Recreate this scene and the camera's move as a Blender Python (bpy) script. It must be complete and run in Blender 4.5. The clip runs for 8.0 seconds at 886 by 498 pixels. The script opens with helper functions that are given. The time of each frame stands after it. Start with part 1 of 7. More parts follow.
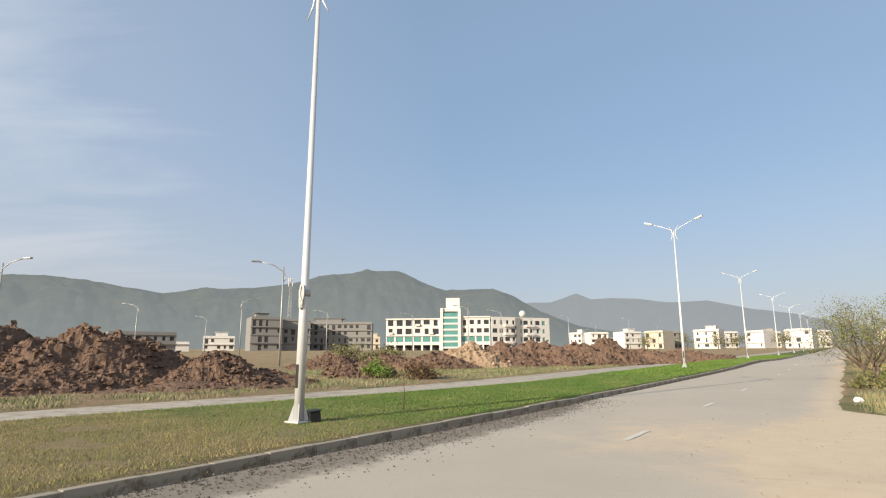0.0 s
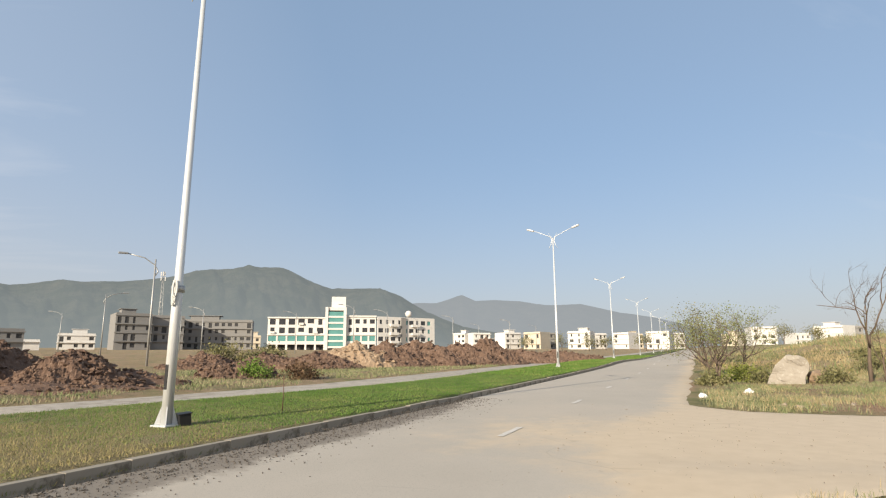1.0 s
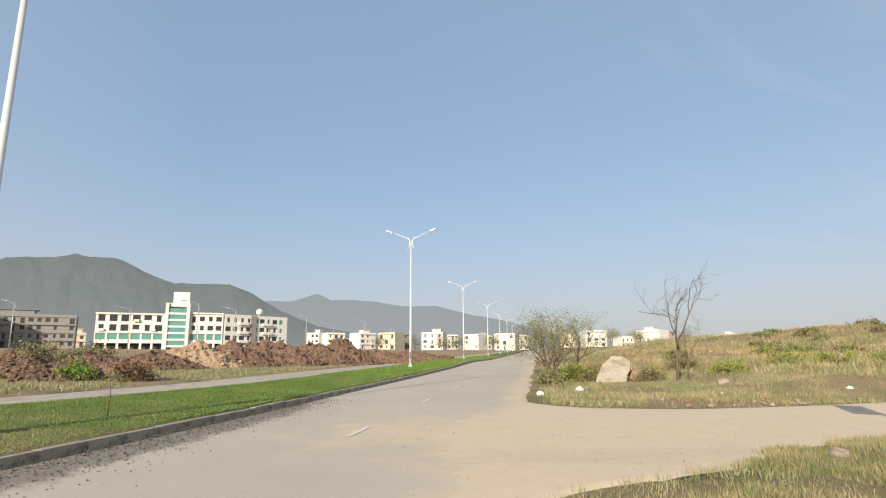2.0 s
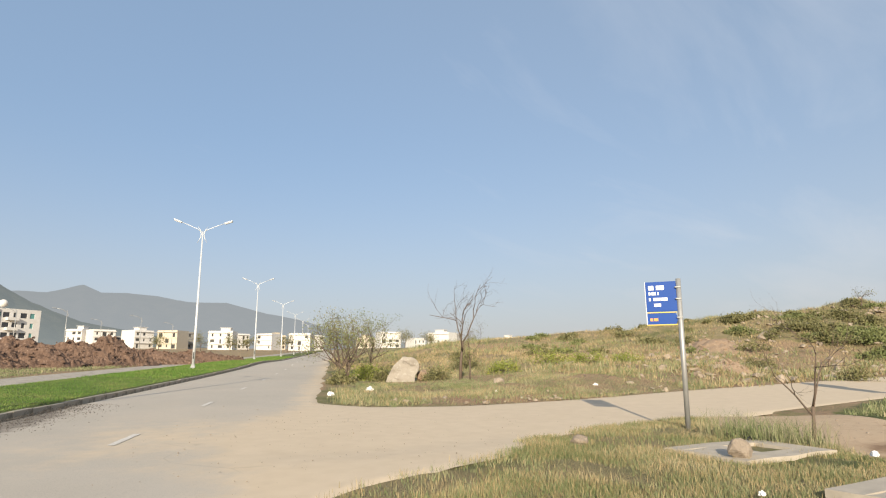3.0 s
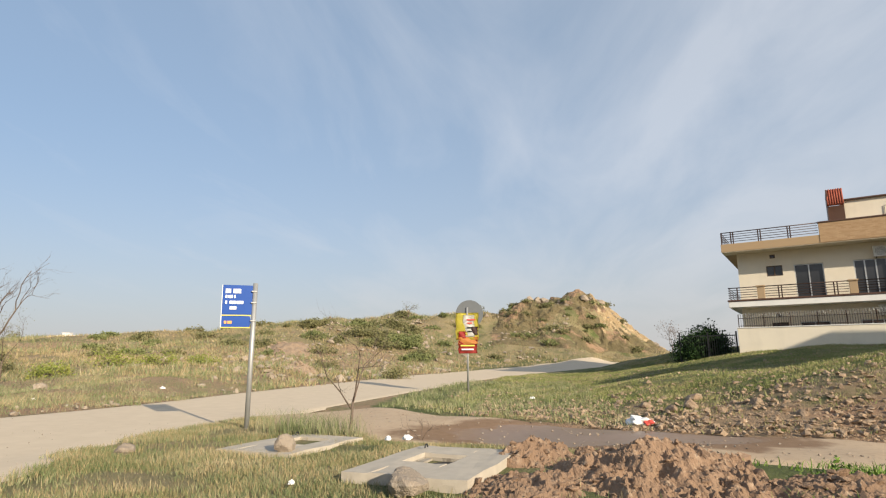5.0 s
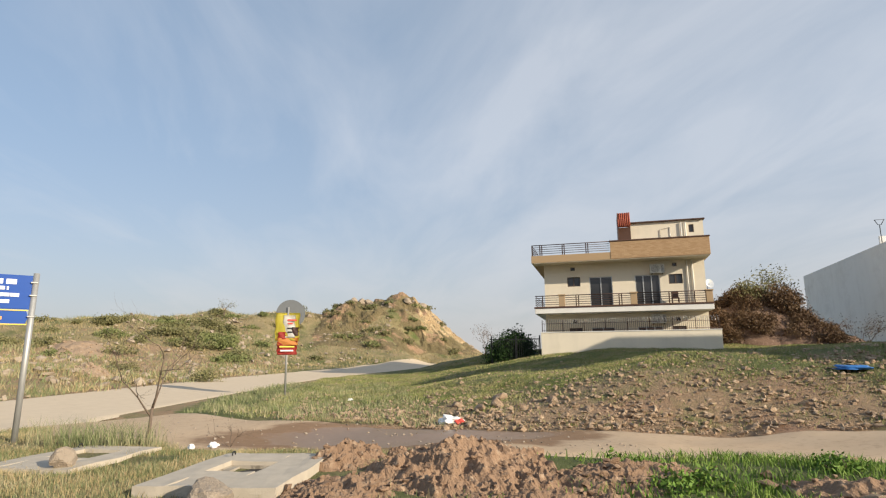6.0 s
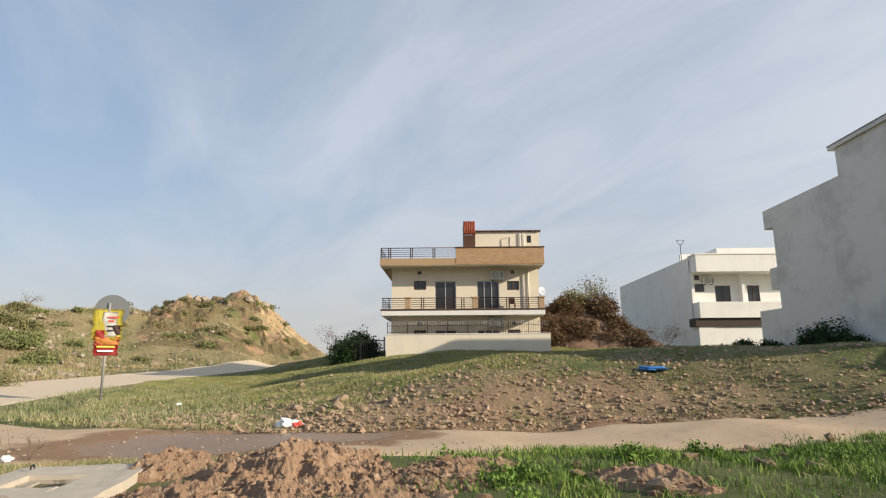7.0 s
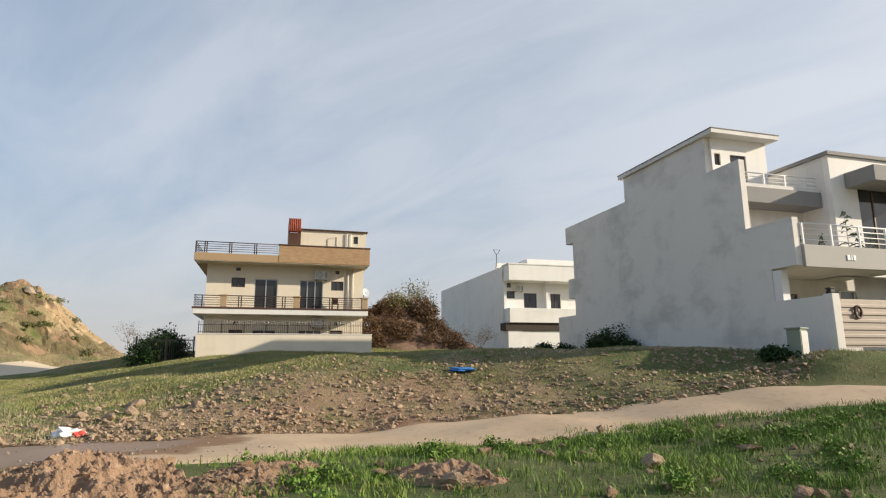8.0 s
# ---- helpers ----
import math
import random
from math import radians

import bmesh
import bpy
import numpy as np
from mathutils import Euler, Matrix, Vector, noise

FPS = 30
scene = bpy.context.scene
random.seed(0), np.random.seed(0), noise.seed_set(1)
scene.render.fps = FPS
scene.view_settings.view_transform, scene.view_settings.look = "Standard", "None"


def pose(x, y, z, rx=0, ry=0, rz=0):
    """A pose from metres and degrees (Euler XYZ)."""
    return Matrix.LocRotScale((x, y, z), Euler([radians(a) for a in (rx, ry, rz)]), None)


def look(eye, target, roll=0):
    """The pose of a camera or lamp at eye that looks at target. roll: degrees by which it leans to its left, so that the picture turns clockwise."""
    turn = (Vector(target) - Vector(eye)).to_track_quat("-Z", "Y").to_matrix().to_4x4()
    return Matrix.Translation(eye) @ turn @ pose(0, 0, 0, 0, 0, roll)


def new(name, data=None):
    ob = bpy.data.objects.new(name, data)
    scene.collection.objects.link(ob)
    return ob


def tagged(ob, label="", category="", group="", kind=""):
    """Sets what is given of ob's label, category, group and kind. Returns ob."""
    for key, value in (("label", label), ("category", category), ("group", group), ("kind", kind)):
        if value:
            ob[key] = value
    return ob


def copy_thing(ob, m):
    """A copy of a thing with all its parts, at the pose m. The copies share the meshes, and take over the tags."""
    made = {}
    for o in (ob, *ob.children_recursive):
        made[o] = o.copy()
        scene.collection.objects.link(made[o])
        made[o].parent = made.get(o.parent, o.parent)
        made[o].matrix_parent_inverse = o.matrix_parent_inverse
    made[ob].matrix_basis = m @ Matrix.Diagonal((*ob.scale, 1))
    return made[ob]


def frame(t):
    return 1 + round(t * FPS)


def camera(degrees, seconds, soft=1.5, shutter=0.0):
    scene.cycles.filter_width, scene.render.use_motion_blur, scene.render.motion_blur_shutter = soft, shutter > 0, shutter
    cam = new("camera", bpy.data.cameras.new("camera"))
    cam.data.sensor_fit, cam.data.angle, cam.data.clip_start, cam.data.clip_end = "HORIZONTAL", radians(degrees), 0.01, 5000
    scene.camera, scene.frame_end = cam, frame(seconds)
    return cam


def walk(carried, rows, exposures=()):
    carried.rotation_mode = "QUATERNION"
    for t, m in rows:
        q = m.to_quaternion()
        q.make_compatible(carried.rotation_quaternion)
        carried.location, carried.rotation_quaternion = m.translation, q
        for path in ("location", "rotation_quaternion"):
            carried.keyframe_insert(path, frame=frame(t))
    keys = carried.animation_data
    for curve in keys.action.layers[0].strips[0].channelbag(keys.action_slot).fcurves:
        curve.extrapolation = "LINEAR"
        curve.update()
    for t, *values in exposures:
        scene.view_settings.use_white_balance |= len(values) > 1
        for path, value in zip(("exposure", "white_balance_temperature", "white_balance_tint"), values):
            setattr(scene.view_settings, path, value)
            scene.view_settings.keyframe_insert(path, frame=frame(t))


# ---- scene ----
cam = camera(74.34, 8.0, 1.2)
PATH = [
    (0, (0.000, 0.000, 1.586), (0.000, 9.812, 3.517), -0.30),
    (0.5, (0.011, -0.014, 1.584), (0.938, 9.754, 3.511), -0.31),
    (1, (0.031, -0.074, 1.588), (1.916, 9.558, 3.505), -0.35),
    (2.5, (0.062, -0.207, 1.580), (5.567, 7.921, 3.485), -0.36),
    (3, (0.019, -0.315, 1.581), (6.924, 6.666, 3.479), -0.37),
    (3.5, (-0.014, -0.430, 1.593), (8.075, 5.139, 3.481), -0.42),
    (4, (-0.020, -0.532, 1.592), (8.814, 3.757, 3.476), -0.53),
    (4.5, (-0.002, -0.601, 1.586), (9.403, 2.228, 3.470), -0.48),
    (5, (-0.002, -0.633, 1.588), (9.756, 0.488, 3.464), -0.45),
    (6.5, (-0.051, -0.677, 1.615), (9.293, -3.706, 3.490), -0.41),
    (7, (-0.126, -0.681, 1.616), (8.747, -4.894, 3.492), -0.39),
    (7.5, (-0.216, -0.724, 1.634), (7.998, -6.112, 3.507), -0.37),
    (8, (-0.325, -0.757, 1.635), (6.936, -7.374, 3.505), -0.35),
]
walk(cam, [(t, look(eye, target, roll)) for t, eye, target, roll in PATH])
scene.view_settings.exposure = 0.45

# ---- world, sun ----
SUN_BEARING, SUN_HEIGHT = 227.0, 20.0          # degrees clockwise from +y, degrees over the horizon
world = bpy.data.worlds.new("sky")
scene.world = world
world.use_nodes = True
wn, wl = world.node_tree.nodes, world.node_tree.links
wn.clear()
sky = wn.new("ShaderNodeTexSky")
sky.sky_type, sky.sun_disc = "NISHITA", False
sky.sun_elevation, sky.sun_rotation = radians(SUN_HEIGHT), radians(SUN_BEARING)
sky.altitude, sky.air_density, sky.dust_density, sky.ozone_density = 500, 1.0, 2.2, 1.5
coord = wn.new("ShaderNodeTexCoord")
split = wn.new("ShaderNodeSeparateXYZ")
wl.new(coord.outputs["Generated"], split.inputs[0])


def wmath(op, a, b=0.0, clamp=False):
    n = wn.new("ShaderNodeMath")
    n.operation, n.use_clamp = op, clamp
    for k, v in enumerate((a, b)):
        if isinstance(v, (int, float)):
            n.inputs[k].default_value = v
        else:
            wl.new(v, n.inputs[k])
    return n.outputs[0]


def wmix(f, a, b):
    n = wn.new("ShaderNodeMix")
    n.data_type = "RGBA"
    for k, v in ((0, f), (6, a), (7, b)):
        if isinstance(v, (tuple, float)):
            n.inputs[k].default_value = v
        else:
            wl.new(v, n.inputs[k])
    return n.outputs[2]


# thin high cloud, drawn out in streaks on a flat layer, thicker toward the south-east
height = wmath("MAXIMUM", split.outputs[2], 0.02)
flat = wn.new("ShaderNodeCombineXYZ")
wl.new(wmath("DIVIDE", split.outputs[0], wmath("ADD", height, 0.12)), flat.inputs[0])
wl.new(wmath("DIVIDE", split.outputs[1], wmath("ADD", height, 0.12)), flat.inputs[1])
turned = wn.new("ShaderNodeMapping")
turned.inputs["Rotation"].default_value = (0, 0, radians(35))
turned.inputs["Scale"].default_value = (0.55, 1.5, 1)
wl.new(flat.outputs[0], turned.inputs[0])
streak = wn.new("ShaderNodeTexNoise")
streak.inputs["Scale"].default_value, streak.inputs["Detail"].default_value = 1.25, 10
streak.inputs["Roughness"].default_value, streak.inputs["Distortion"].default_value = 0.55, 0.5
wl.new(turned.outputs[0], streak.inputs["Vector"])
side = wmath("ADD", wmath("MULTIPLY", split.outputs[0], 0.35), wmath("MULTIPLY", split.outputs[1], -0.75))
west = wmath("SUBTRACT", wmath("ADD", wmath("MULTIPLY", split.outputs[0], -0.85), wmath("MULTIPLY", split.outputs[1], 0.5)), 0.45, True)
veil = wmath("ADD", wmath("ADD", wmath("MULTIPLY", side, 0.36), wmath("MULTIPLY", west, 0.9)), streak.outputs["Fac"])
cloud = wmath("MULTIPLY", wmath("MULTIPLY", wmath("SUBTRACT", veil, 0.50), 2.8, True), 0.42, True)
sunward = wmath("SUBTRACT", wmath("ADD", wmath("MULTIPLY", split.outputs[0], -0.34), wmath("MULTIPLY", split.outputs[1], -0.94)), 0.45, True)
cloud = wmath("ADD", cloud, wmath("ADD", wmath("MULTIPLY", west, 0.5), wmath("MULTIPLY", sunward, 0.75)), True)
haze = wmath("POWER", wmath("SUBTRACT", 1.0, wmath("MULTIPLY", height, 2.6), True), 2.0)
toned = wn.new("ShaderNodeHueSaturation")
toned.inputs["Saturation"].default_value, toned.inputs["Value"].default_value = 1.0, 1.0
wl.new(sky.outputs[0], toned.inputs["Color"])
veil_colour = wmix(wmath("ADD", wmath("MULTIPLY", side, 0.9), 0.45, True), (3.1, 4.35, 6.1, 1), (4.15, 4.95, 5.95, 1))
milky = wmix(0.52, toned.outputs[0], veil_colour)
clouded = wmix(cloud, milky, (6.4, 6.5, 6.8, 1))
hazed = wmix(wmath("MULTIPLY", haze, 0.92), clouded, (4.5, 4.35, 4.25, 1))
back = wn.new("ShaderNodeBackground")
back.inputs["Strength"].default_value = 0.095
wl.new(hazed, back.inputs["Color"])
wl.new(back.outputs[0], wn.new("ShaderNodeOutputWorld").inputs[0])

sun = new("sun", bpy.data.lights.new("sun", "SUN"))
sun.data.energy, sun.data.angle, sun.data.color = 5.0, radians(0.6), (1.0, 0.87, 0.68)
_b, _e = radians(SUN_BEARING), radians(SUN_HEIGHT)
toward_sun = Vector((math.sin(_b) * math.cos(_e), math.cos(_b) * math.cos(_e), math.sin(_e)))
sun.matrix_world = look(toward_sun * 50, (0, 0, 0))

# ---- materials ----
def rgb(c):
    return (c[0], c[1], c[2], 1.0)


class Mat:
    """A node material, built line by line."""

    def __init__(self, name, rough=0.8, metal=0.0):
        self.m = bpy.data.materials.new(name)
        self.m.use_nodes = True
        self.t = self.m.node_tree
        self.n, self.l = self.t.nodes, self.t.links
        self.b = self.n["Principled BSDF"]
        self.b.inputs["Roughness"].default_value = rough
        self.b.inputs["Metallic"].default_value = metal
        self.b.inputs["Specular IOR Level"].default_value = 0.3
        self.c = self.n.new("ShaderNodeTexCoord").outputs["Object"]

    def put(self, sock, v):
        if isinstance(v, bpy.types.NodeSocket):
            self.l.new(v, sock)
        elif isinstance(v, (tuple, list)) and len(v) == 3 and sock.type == "RGBA":
            sock.default_value = rgb(v)
        else:
            sock.default_value = v

    def noise(self, scale, detail=4, rough=0.55, stretch=None, dist=0.0):
        n = self.n.new("ShaderNodeTexNoise")
        n.inputs["Scale"].default_value, n.inputs["Detail"].default_value = scale, detail
        n.inputs["Roughness"].default_value, n.inputs["Distortion"].default_value = rough, dist
        v = self.c
        if stretch:
            mp = self.n.new("ShaderNodeMapping")
            mp.inputs["Scale"].default_value = stretch
            self.l.new(v, mp.inputs[0])
            v = mp.outputs[0]
        self.l.new(v, n.inputs["Vector"])
        return n.outputs["Fac"]

    def cells(self, scale, feature="F1"):
        n = self.n.new("ShaderNodeTexVoronoi")
        n.feature = feature
        n.inputs["Scale"].default_value = scale
        self.l.new(self.c, n.inputs["Vector"])
        return n.outputs["Distance"]

    def attr(self, name):
        n = self.n.new("ShaderNodeAttribute")
        n.attribute_name = name
        return n.outputs["Fac"]

    def random(self):
        return self.n.new("ShaderNodeObjectInfo").outputs["Random"]

    def island(self):
        return self.n.new("ShaderNodeNewGeometry").outputs["Random Per Island"]

    def ramp(self, v, stops):
        n = self.n.new("ShaderNodeValToRGB")
        r = n.color_ramp
        while len(r.elements) < len(stops):
            r.elements.new(0.5)
        for e, (p, c) in zip(r.elements, stops):
            e.position = p
            e.color = rgb(c) if isinstance(c, tuple) else (c, c, c, 1)
        self.l.new(v, n.inputs[0])
        return n.outputs[0]

    def math(self, op, a, b=0.0, clamp=False):
        n = self.n.new("ShaderNodeMath")
        n.operation, n.use_clamp = op, clamp
        self.put(n.inputs[0], a)
        self.put(n.inputs[1], b)
        return n.outputs[0]

    def step(self, v, lo, hi):
        n = self.n.new("ShaderNodeMapRange")
        n.interpolation_type = "SMOOTHSTEP"
        self.l.new(v, n.inputs[0])
        n.inputs[1].default_value, n.inputs[2].default_value = lo, hi
        return n.outputs[0]

    def mix(self, f, a, b, blend="MIX"):
        n = self.n.new("ShaderNodeMix")
        n.data_type, n.blend_type = "RGBA", blend
        self.put(n.inputs[0], f)
        self.put(n.inputs[6], a)
        self.put(n.inputs[7], b)
        return n.outputs[2]

    def col(self, v):
        self.put(self.b.inputs["Base Color"], v)
        return self

    def rough(self, v):
        self.put(self.b.inputs["Roughness"], v)
        return self

    def bump(self, v, strength=0.3, dist=0.02):
        n = self.n.new("ShaderNodeBump")
        n.inputs["Strength"].default_value, n.inputs["Distance"].default_value = strength, dist
        self.l.new(v, n.inputs["Height"])
        self.l.new(n.outputs[0], self.b.inputs["Normal"])
        return self


def plain(name, c, rough=0.6, metal=0.0, vary=0.12, scale=6.0, bump=0.0):
    """A surface of one colour with soft blotches and fine grain."""
    a = Mat(name, rough, metal)
    blot = a.mix(a.noise(scale, 5), tuple(v * (1 - vary) for v in c), tuple(min(1, v * (1 + vary)) for v in c))
    a.col(a.mix(a.math("MULTIPLY", a.noise(scale * 12, 3), vary), blot, tuple(v * 0.7 for v in c)))
    a.rough(a.math("ADD", a.math("MULTIPLY", a.noise(scale * 2, 3), 0.2), rough - 0.1))
    if bump:
        a.bump(a.noise(scale * 10, 5), bump, 0.01)
    return a.m


def wall_paint(name, c, grime=0.35, stain=(0.30, 0.27, 0.23), runs=1.0):
    """Painted plaster with rain streaks and grime."""
    a = Mat(name, 0.75)
    tone = a.mix(a.noise(0.8, 5), tuple(v * 0.93 for v in c), c)
    run = a.math("MULTIPLY", a.step(a.noise(1.6, 5, 0.6, (1.0, 1.0, 0.16)), 0.46, 0.74), grime * runs)
    spot = a.math("MULTIPLY", a.step(a.noise(0.42, 8, 0.66, (1.0, 1.0, 1.5), 0.2), 0.46, 0.70), grime * 0.7)
    a.col(a.mix(spot, a.mix(run, tone, tuple(0.5 * (p + q) for p, q in zip(c, stain))), stain))
    a.bump(a.noise(18, 4), 0.12, 0.01)
    return a.m


M = {}

# open ground: bare clay, dry straw-coloured grass and green grass, laid out by two fields of the terrain
g = Mat("ground", 0.95)
soil = g.mix(g.noise(0.35, 6), (0.30, 0.20, 0.12), (0.44, 0.315, 0.20))
soil = g.mix(g.step(g.noise(2.5, 8, 0.7), 0.54, 0.70), soil, (0.19, 0.12, 0.075))
soil = g.mix(g.step(g.noise(0.12, 5, 0.6), 0.52, 0.62), soil, (0.37, 0.225, 0.145))
straw = g.mix(g.noise(1.1, 6), (0.23, 0.185, 0.095), (0.37, 0.30, 0.165))
green = g.mix(g.noise(0.7, 5), (0.085, 0.115, 0.032), (0.165, 0.18, 0.065))
turf = g.mix(g.step(g.math("ADD", g.noise(0.28, 6, 0.6), g.math("MULTIPLY", g.attr("lush"), 0.5)), 0.52, 0.78), straw, green)
edge = g.math("ADD", g.attr("grass"), g.math("SUBTRACT", g.math("ADD", g.math("MULTIPLY", g.noise(0.9, 8, 0.68), 1.2), g.math("MULTIPLY", g.noise(0.16, 4), 0.7)), 0.95))
base = g.mix(g.step(edge, 0.35, 0.65), soil, turf)
grit = g.step(g.noise(14, 5, 0.7), 0.60, 0.72)
g.col(g.mix(g.math("MULTIPLY", grit, 0.35), base, (0.46, 0.40, 0.32)))
g.bump(g.math("ADD", g.noise(5, 9, 0.72), g.math("MULTIPLY", g.noise(40, 3), 0.4)), 1.0, 0.12)
M["ground"] = g.m

# worn asphalt, dusty to a pale grey-buff
g = Mat("asphalt", 0.9)
base = g.mix(g.noise(0.5, 6, 0.6), (0.40, 0.355, 0.295), (0.50, 0.45, 0.38))
base = g.mix(g.math("MULTIPLY", g.step(g.noise(0.22, 5, 0.6, (1, 1, 1), 0.6), 0.5, 0.7), 0.5), base, (0.50, 0.43, 0.345))
chips = g.noise(60, 3, 0.7)
base = g.mix(g.math("MULTIPLY", g.step(chips, 0.5, 0.7), 0.35), base, (0.17, 0.16, 0.15))
dust = g.step(g.math("ADD", g.attr("dust"), g.math("SUBTRACT", g.noise(1.3, 8, 0.7), 0.5)), 0.3, 0.8)
base = g.mix(dust, base, g.mix(g.noise(3, 6), (0.51, 0.41, 0.29), (0.63, 0.52, 0.385)))
wet = g.step(g.math("ADD", g.attr("grime"), g.math("SUBTRACT", g.noise(2.2, 8, 0.7), 0.5)), 0.4, 0.75)
base = g.mix(g.math("MULTIPLY", wet, 0.7), base, (0.14, 0.115, 0.09))
crack = g.step(g.cells(0.55, "DISTANCE_TO_EDGE"), 0.012, 0.0)
g.col(g.mix(g.math("MULTIPLY", g.math("MULTIPLY", crack, g.step(g.noise(0.4, 3), 0.55, 0.7)), 0.25), base, (0.15, 0.13, 0.11)))
g.bump(g.math("ADD", chips, g.math("MULTIPLY", g.noise(9, 6), 0.6)), 0.25, 0.012)
M["asphalt"] = g.m

# dirt of the side road and the track, with a wet patch
g = Mat("dirt", 0.95)
g.b.inputs["Specular IOR Level"].default_value = 0.14
base = g.mix(g.noise(0.6, 6, 0.6), (0.42, 0.305, 0.20), (0.54, 0.415, 0.29))
base = g.mix(g.math("MULTIPLY", g.step(g.noise(5, 6, 0.7), 0.5, 0.72), 0.5), base, (0.28, 0.20, 0.13))
damp = g.step(g.math("ADD", g.attr("wet"), g.math("SUBTRACT", g.math("MULTIPLY", g.noise(0.8, 7, 0.6), 0.9), 0.45)), 0.35, 0.55)
g.col(g.mix(damp, base, g.mix(g.noise(6, 5), (0.20, 0.125, 0.075), (0.28, 0.185, 0.115))))
pool = g.step(g.math("ADD", g.attr("wet"), g.math("SUBTRACT", g.math("MULTIPLY", g.noise(0.9, 4, 0.5), 0.7), 0.35)), 0.72, 0.85)
g.rough(g.math("SUBTRACT", g.math("SUBTRACT", 0.95, g.math("MULTIPLY", damp, 0.1)), g.math("MULTIPLY", pool, 0.5)))
g.bump(g.math("MULTIPLY", g.math("SUBTRACT", 1.0, g.math("MULTIPLY", pool, 0.97)), g.math("ADD", g.noise(9, 7, 0.7), g.math("MULTIPLY", g.noise(50, 3), 0.5))), 0.45, 0.03)
M["dirt"] = g.m

# far hills: scrub and rock, the valley's haze mixed in as the material's own glow
def hill_material(name, haze_glow):
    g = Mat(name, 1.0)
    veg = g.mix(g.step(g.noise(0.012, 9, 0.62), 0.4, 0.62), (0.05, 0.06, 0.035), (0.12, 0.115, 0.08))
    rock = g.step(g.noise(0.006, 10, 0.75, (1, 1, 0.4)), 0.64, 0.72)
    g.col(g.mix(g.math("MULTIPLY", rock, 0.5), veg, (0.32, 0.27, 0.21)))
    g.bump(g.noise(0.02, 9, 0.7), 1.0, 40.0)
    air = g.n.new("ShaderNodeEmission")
    air.inputs["Color"].default_value, air.inputs["Strength"].default_value = rgb(haze_glow), 1.0
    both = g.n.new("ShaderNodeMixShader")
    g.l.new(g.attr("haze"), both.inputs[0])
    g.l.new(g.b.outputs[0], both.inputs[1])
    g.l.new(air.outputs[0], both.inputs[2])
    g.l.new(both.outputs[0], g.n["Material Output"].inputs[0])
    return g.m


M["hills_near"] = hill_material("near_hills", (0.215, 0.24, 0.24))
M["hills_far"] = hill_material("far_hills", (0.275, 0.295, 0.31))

M["concrete"] = plain("concrete", (0.45, 0.395, 0.32), 0.9, 0, 0.25, 5, 0.3)
g = Mat("kerb", 0.9)
base = g.mix(g.noise(0.7, 5), (0.26, 0.225, 0.18), (0.44, 0.395, 0.325))
base = g.mix(g.step(g.noise(4, 7, 0.7), 0.5, 0.66), base, (0.17, 0.145, 0.11))
g.col(g.mix(g.math("MULTIPLY", g.random(), 0.18), base, (0.17, 0.15, 0.11)))
g.bump(g.noise(22, 5), 0.35, 0.012)
M["kerb"] = g.m
M["steel"] = plain("galvanised_steel", (0.62, 0.63, 0.63), 0.42, 0.55, 0.1, 4)
M["white_steel"] = plain("white_painted_steel", (0.62, 0.63, 0.63), 0.4, 0.2, 0.06, 4)
M["black"] = plain("black_metal", (0.03, 0.03, 0.032), 0.5, 0.3, 0.2)
M["cream"] = wall_paint("cream_paint", (0.78, 0.70, 0.56), 0.2)
M["white_wall"] = wall_paint("white_paint", (0.80, 0.78, 0.74), 0.22)
M["grey_plaster"] = wall_paint("grey_plaster", (0.75, 0.715, 0.66), 0.55, (0.27, 0.25, 0.225), 0.15)
# darker copy of the white paint, with shade put into its colour
M["shaded_white"] = wall_paint("shaded_white_paint", (0.72, 0.70, 0.67), 0.3)
M["tan_band"] = wall_paint("tan_paint", (0.43, 0.30, 0.175), 0.2)
M["raw_block"] = wall_paint("raw_concrete_block", (0.33, 0.31, 0.285), 0.6)
g = Mat("window_glass", 0.08)
g.col(g.mix(g.noise(0.6, 3), (0.018, 0.020, 0.024), (0.05, 0.05, 0.055)))
g.b.inputs["Specular IOR Level"].default_value = 0.6
M["glass"] = g.m
g = Mat("green_glass", 0.1)
g.col(g.mix(g.noise(0.3, 3), (0.06, 0.20, 0.19), (0.13, 0.32, 0.30)))
g.b.inputs["Specular IOR Level"].default_value = 0.7
M["green_glass"] = g.m

# ---- tools ----
def part(name, bm, material, parent=None, label="", smooth=False):
    """Links a bmesh as one mesh object, under a thing or a part."""
    me = bpy.data.meshes.new(name)
    bm.to_mesh(me)
    bm.free()
    if smooth:
        me.shade_smooth()
    me.materials.append(material if not isinstance(material, str) else M[material])
    ob = new(name, me)
    if parent is not None:
        ob.parent = parent
    if label:
        ob["label"] = label
    return ob


def thing(name, m, label, category, group="", kind=""):
    ob = new(name)
    ob.empty_display_size = 0.2
    ob.matrix_world = m
    return tagged(ob, label, category, group, kind)


def box(bm, x0, x1, y0, y1, z0, z1, bevel=0.0):
    vs = [bm.verts.new((x, y, z)) for z in (z0, z1) for x, y in ((x0, y0), (x1, y0), (x1, y1), (x0, y1))]
    fs = [bm.faces.new([vs[i] for i in f]) for f in ((3, 2, 1, 0), (4, 5, 6, 7), (0, 1, 5, 4), (1, 2, 6, 5), (2, 3, 7, 6), (3, 0, 4, 7))]
    if bevel:
        es = list({e for f in fs for e in f.edges})
        bmesh.ops.bevel(bm, geom=es, offset=bevel, segments=2, profile=0.5, affect="EDGES")
    return bm


def boxes(*rows, bevel=0.0):
    bm = bmesh.new()
    for r in rows:
        box(bm, *r, bevel=bevel)
    return bm


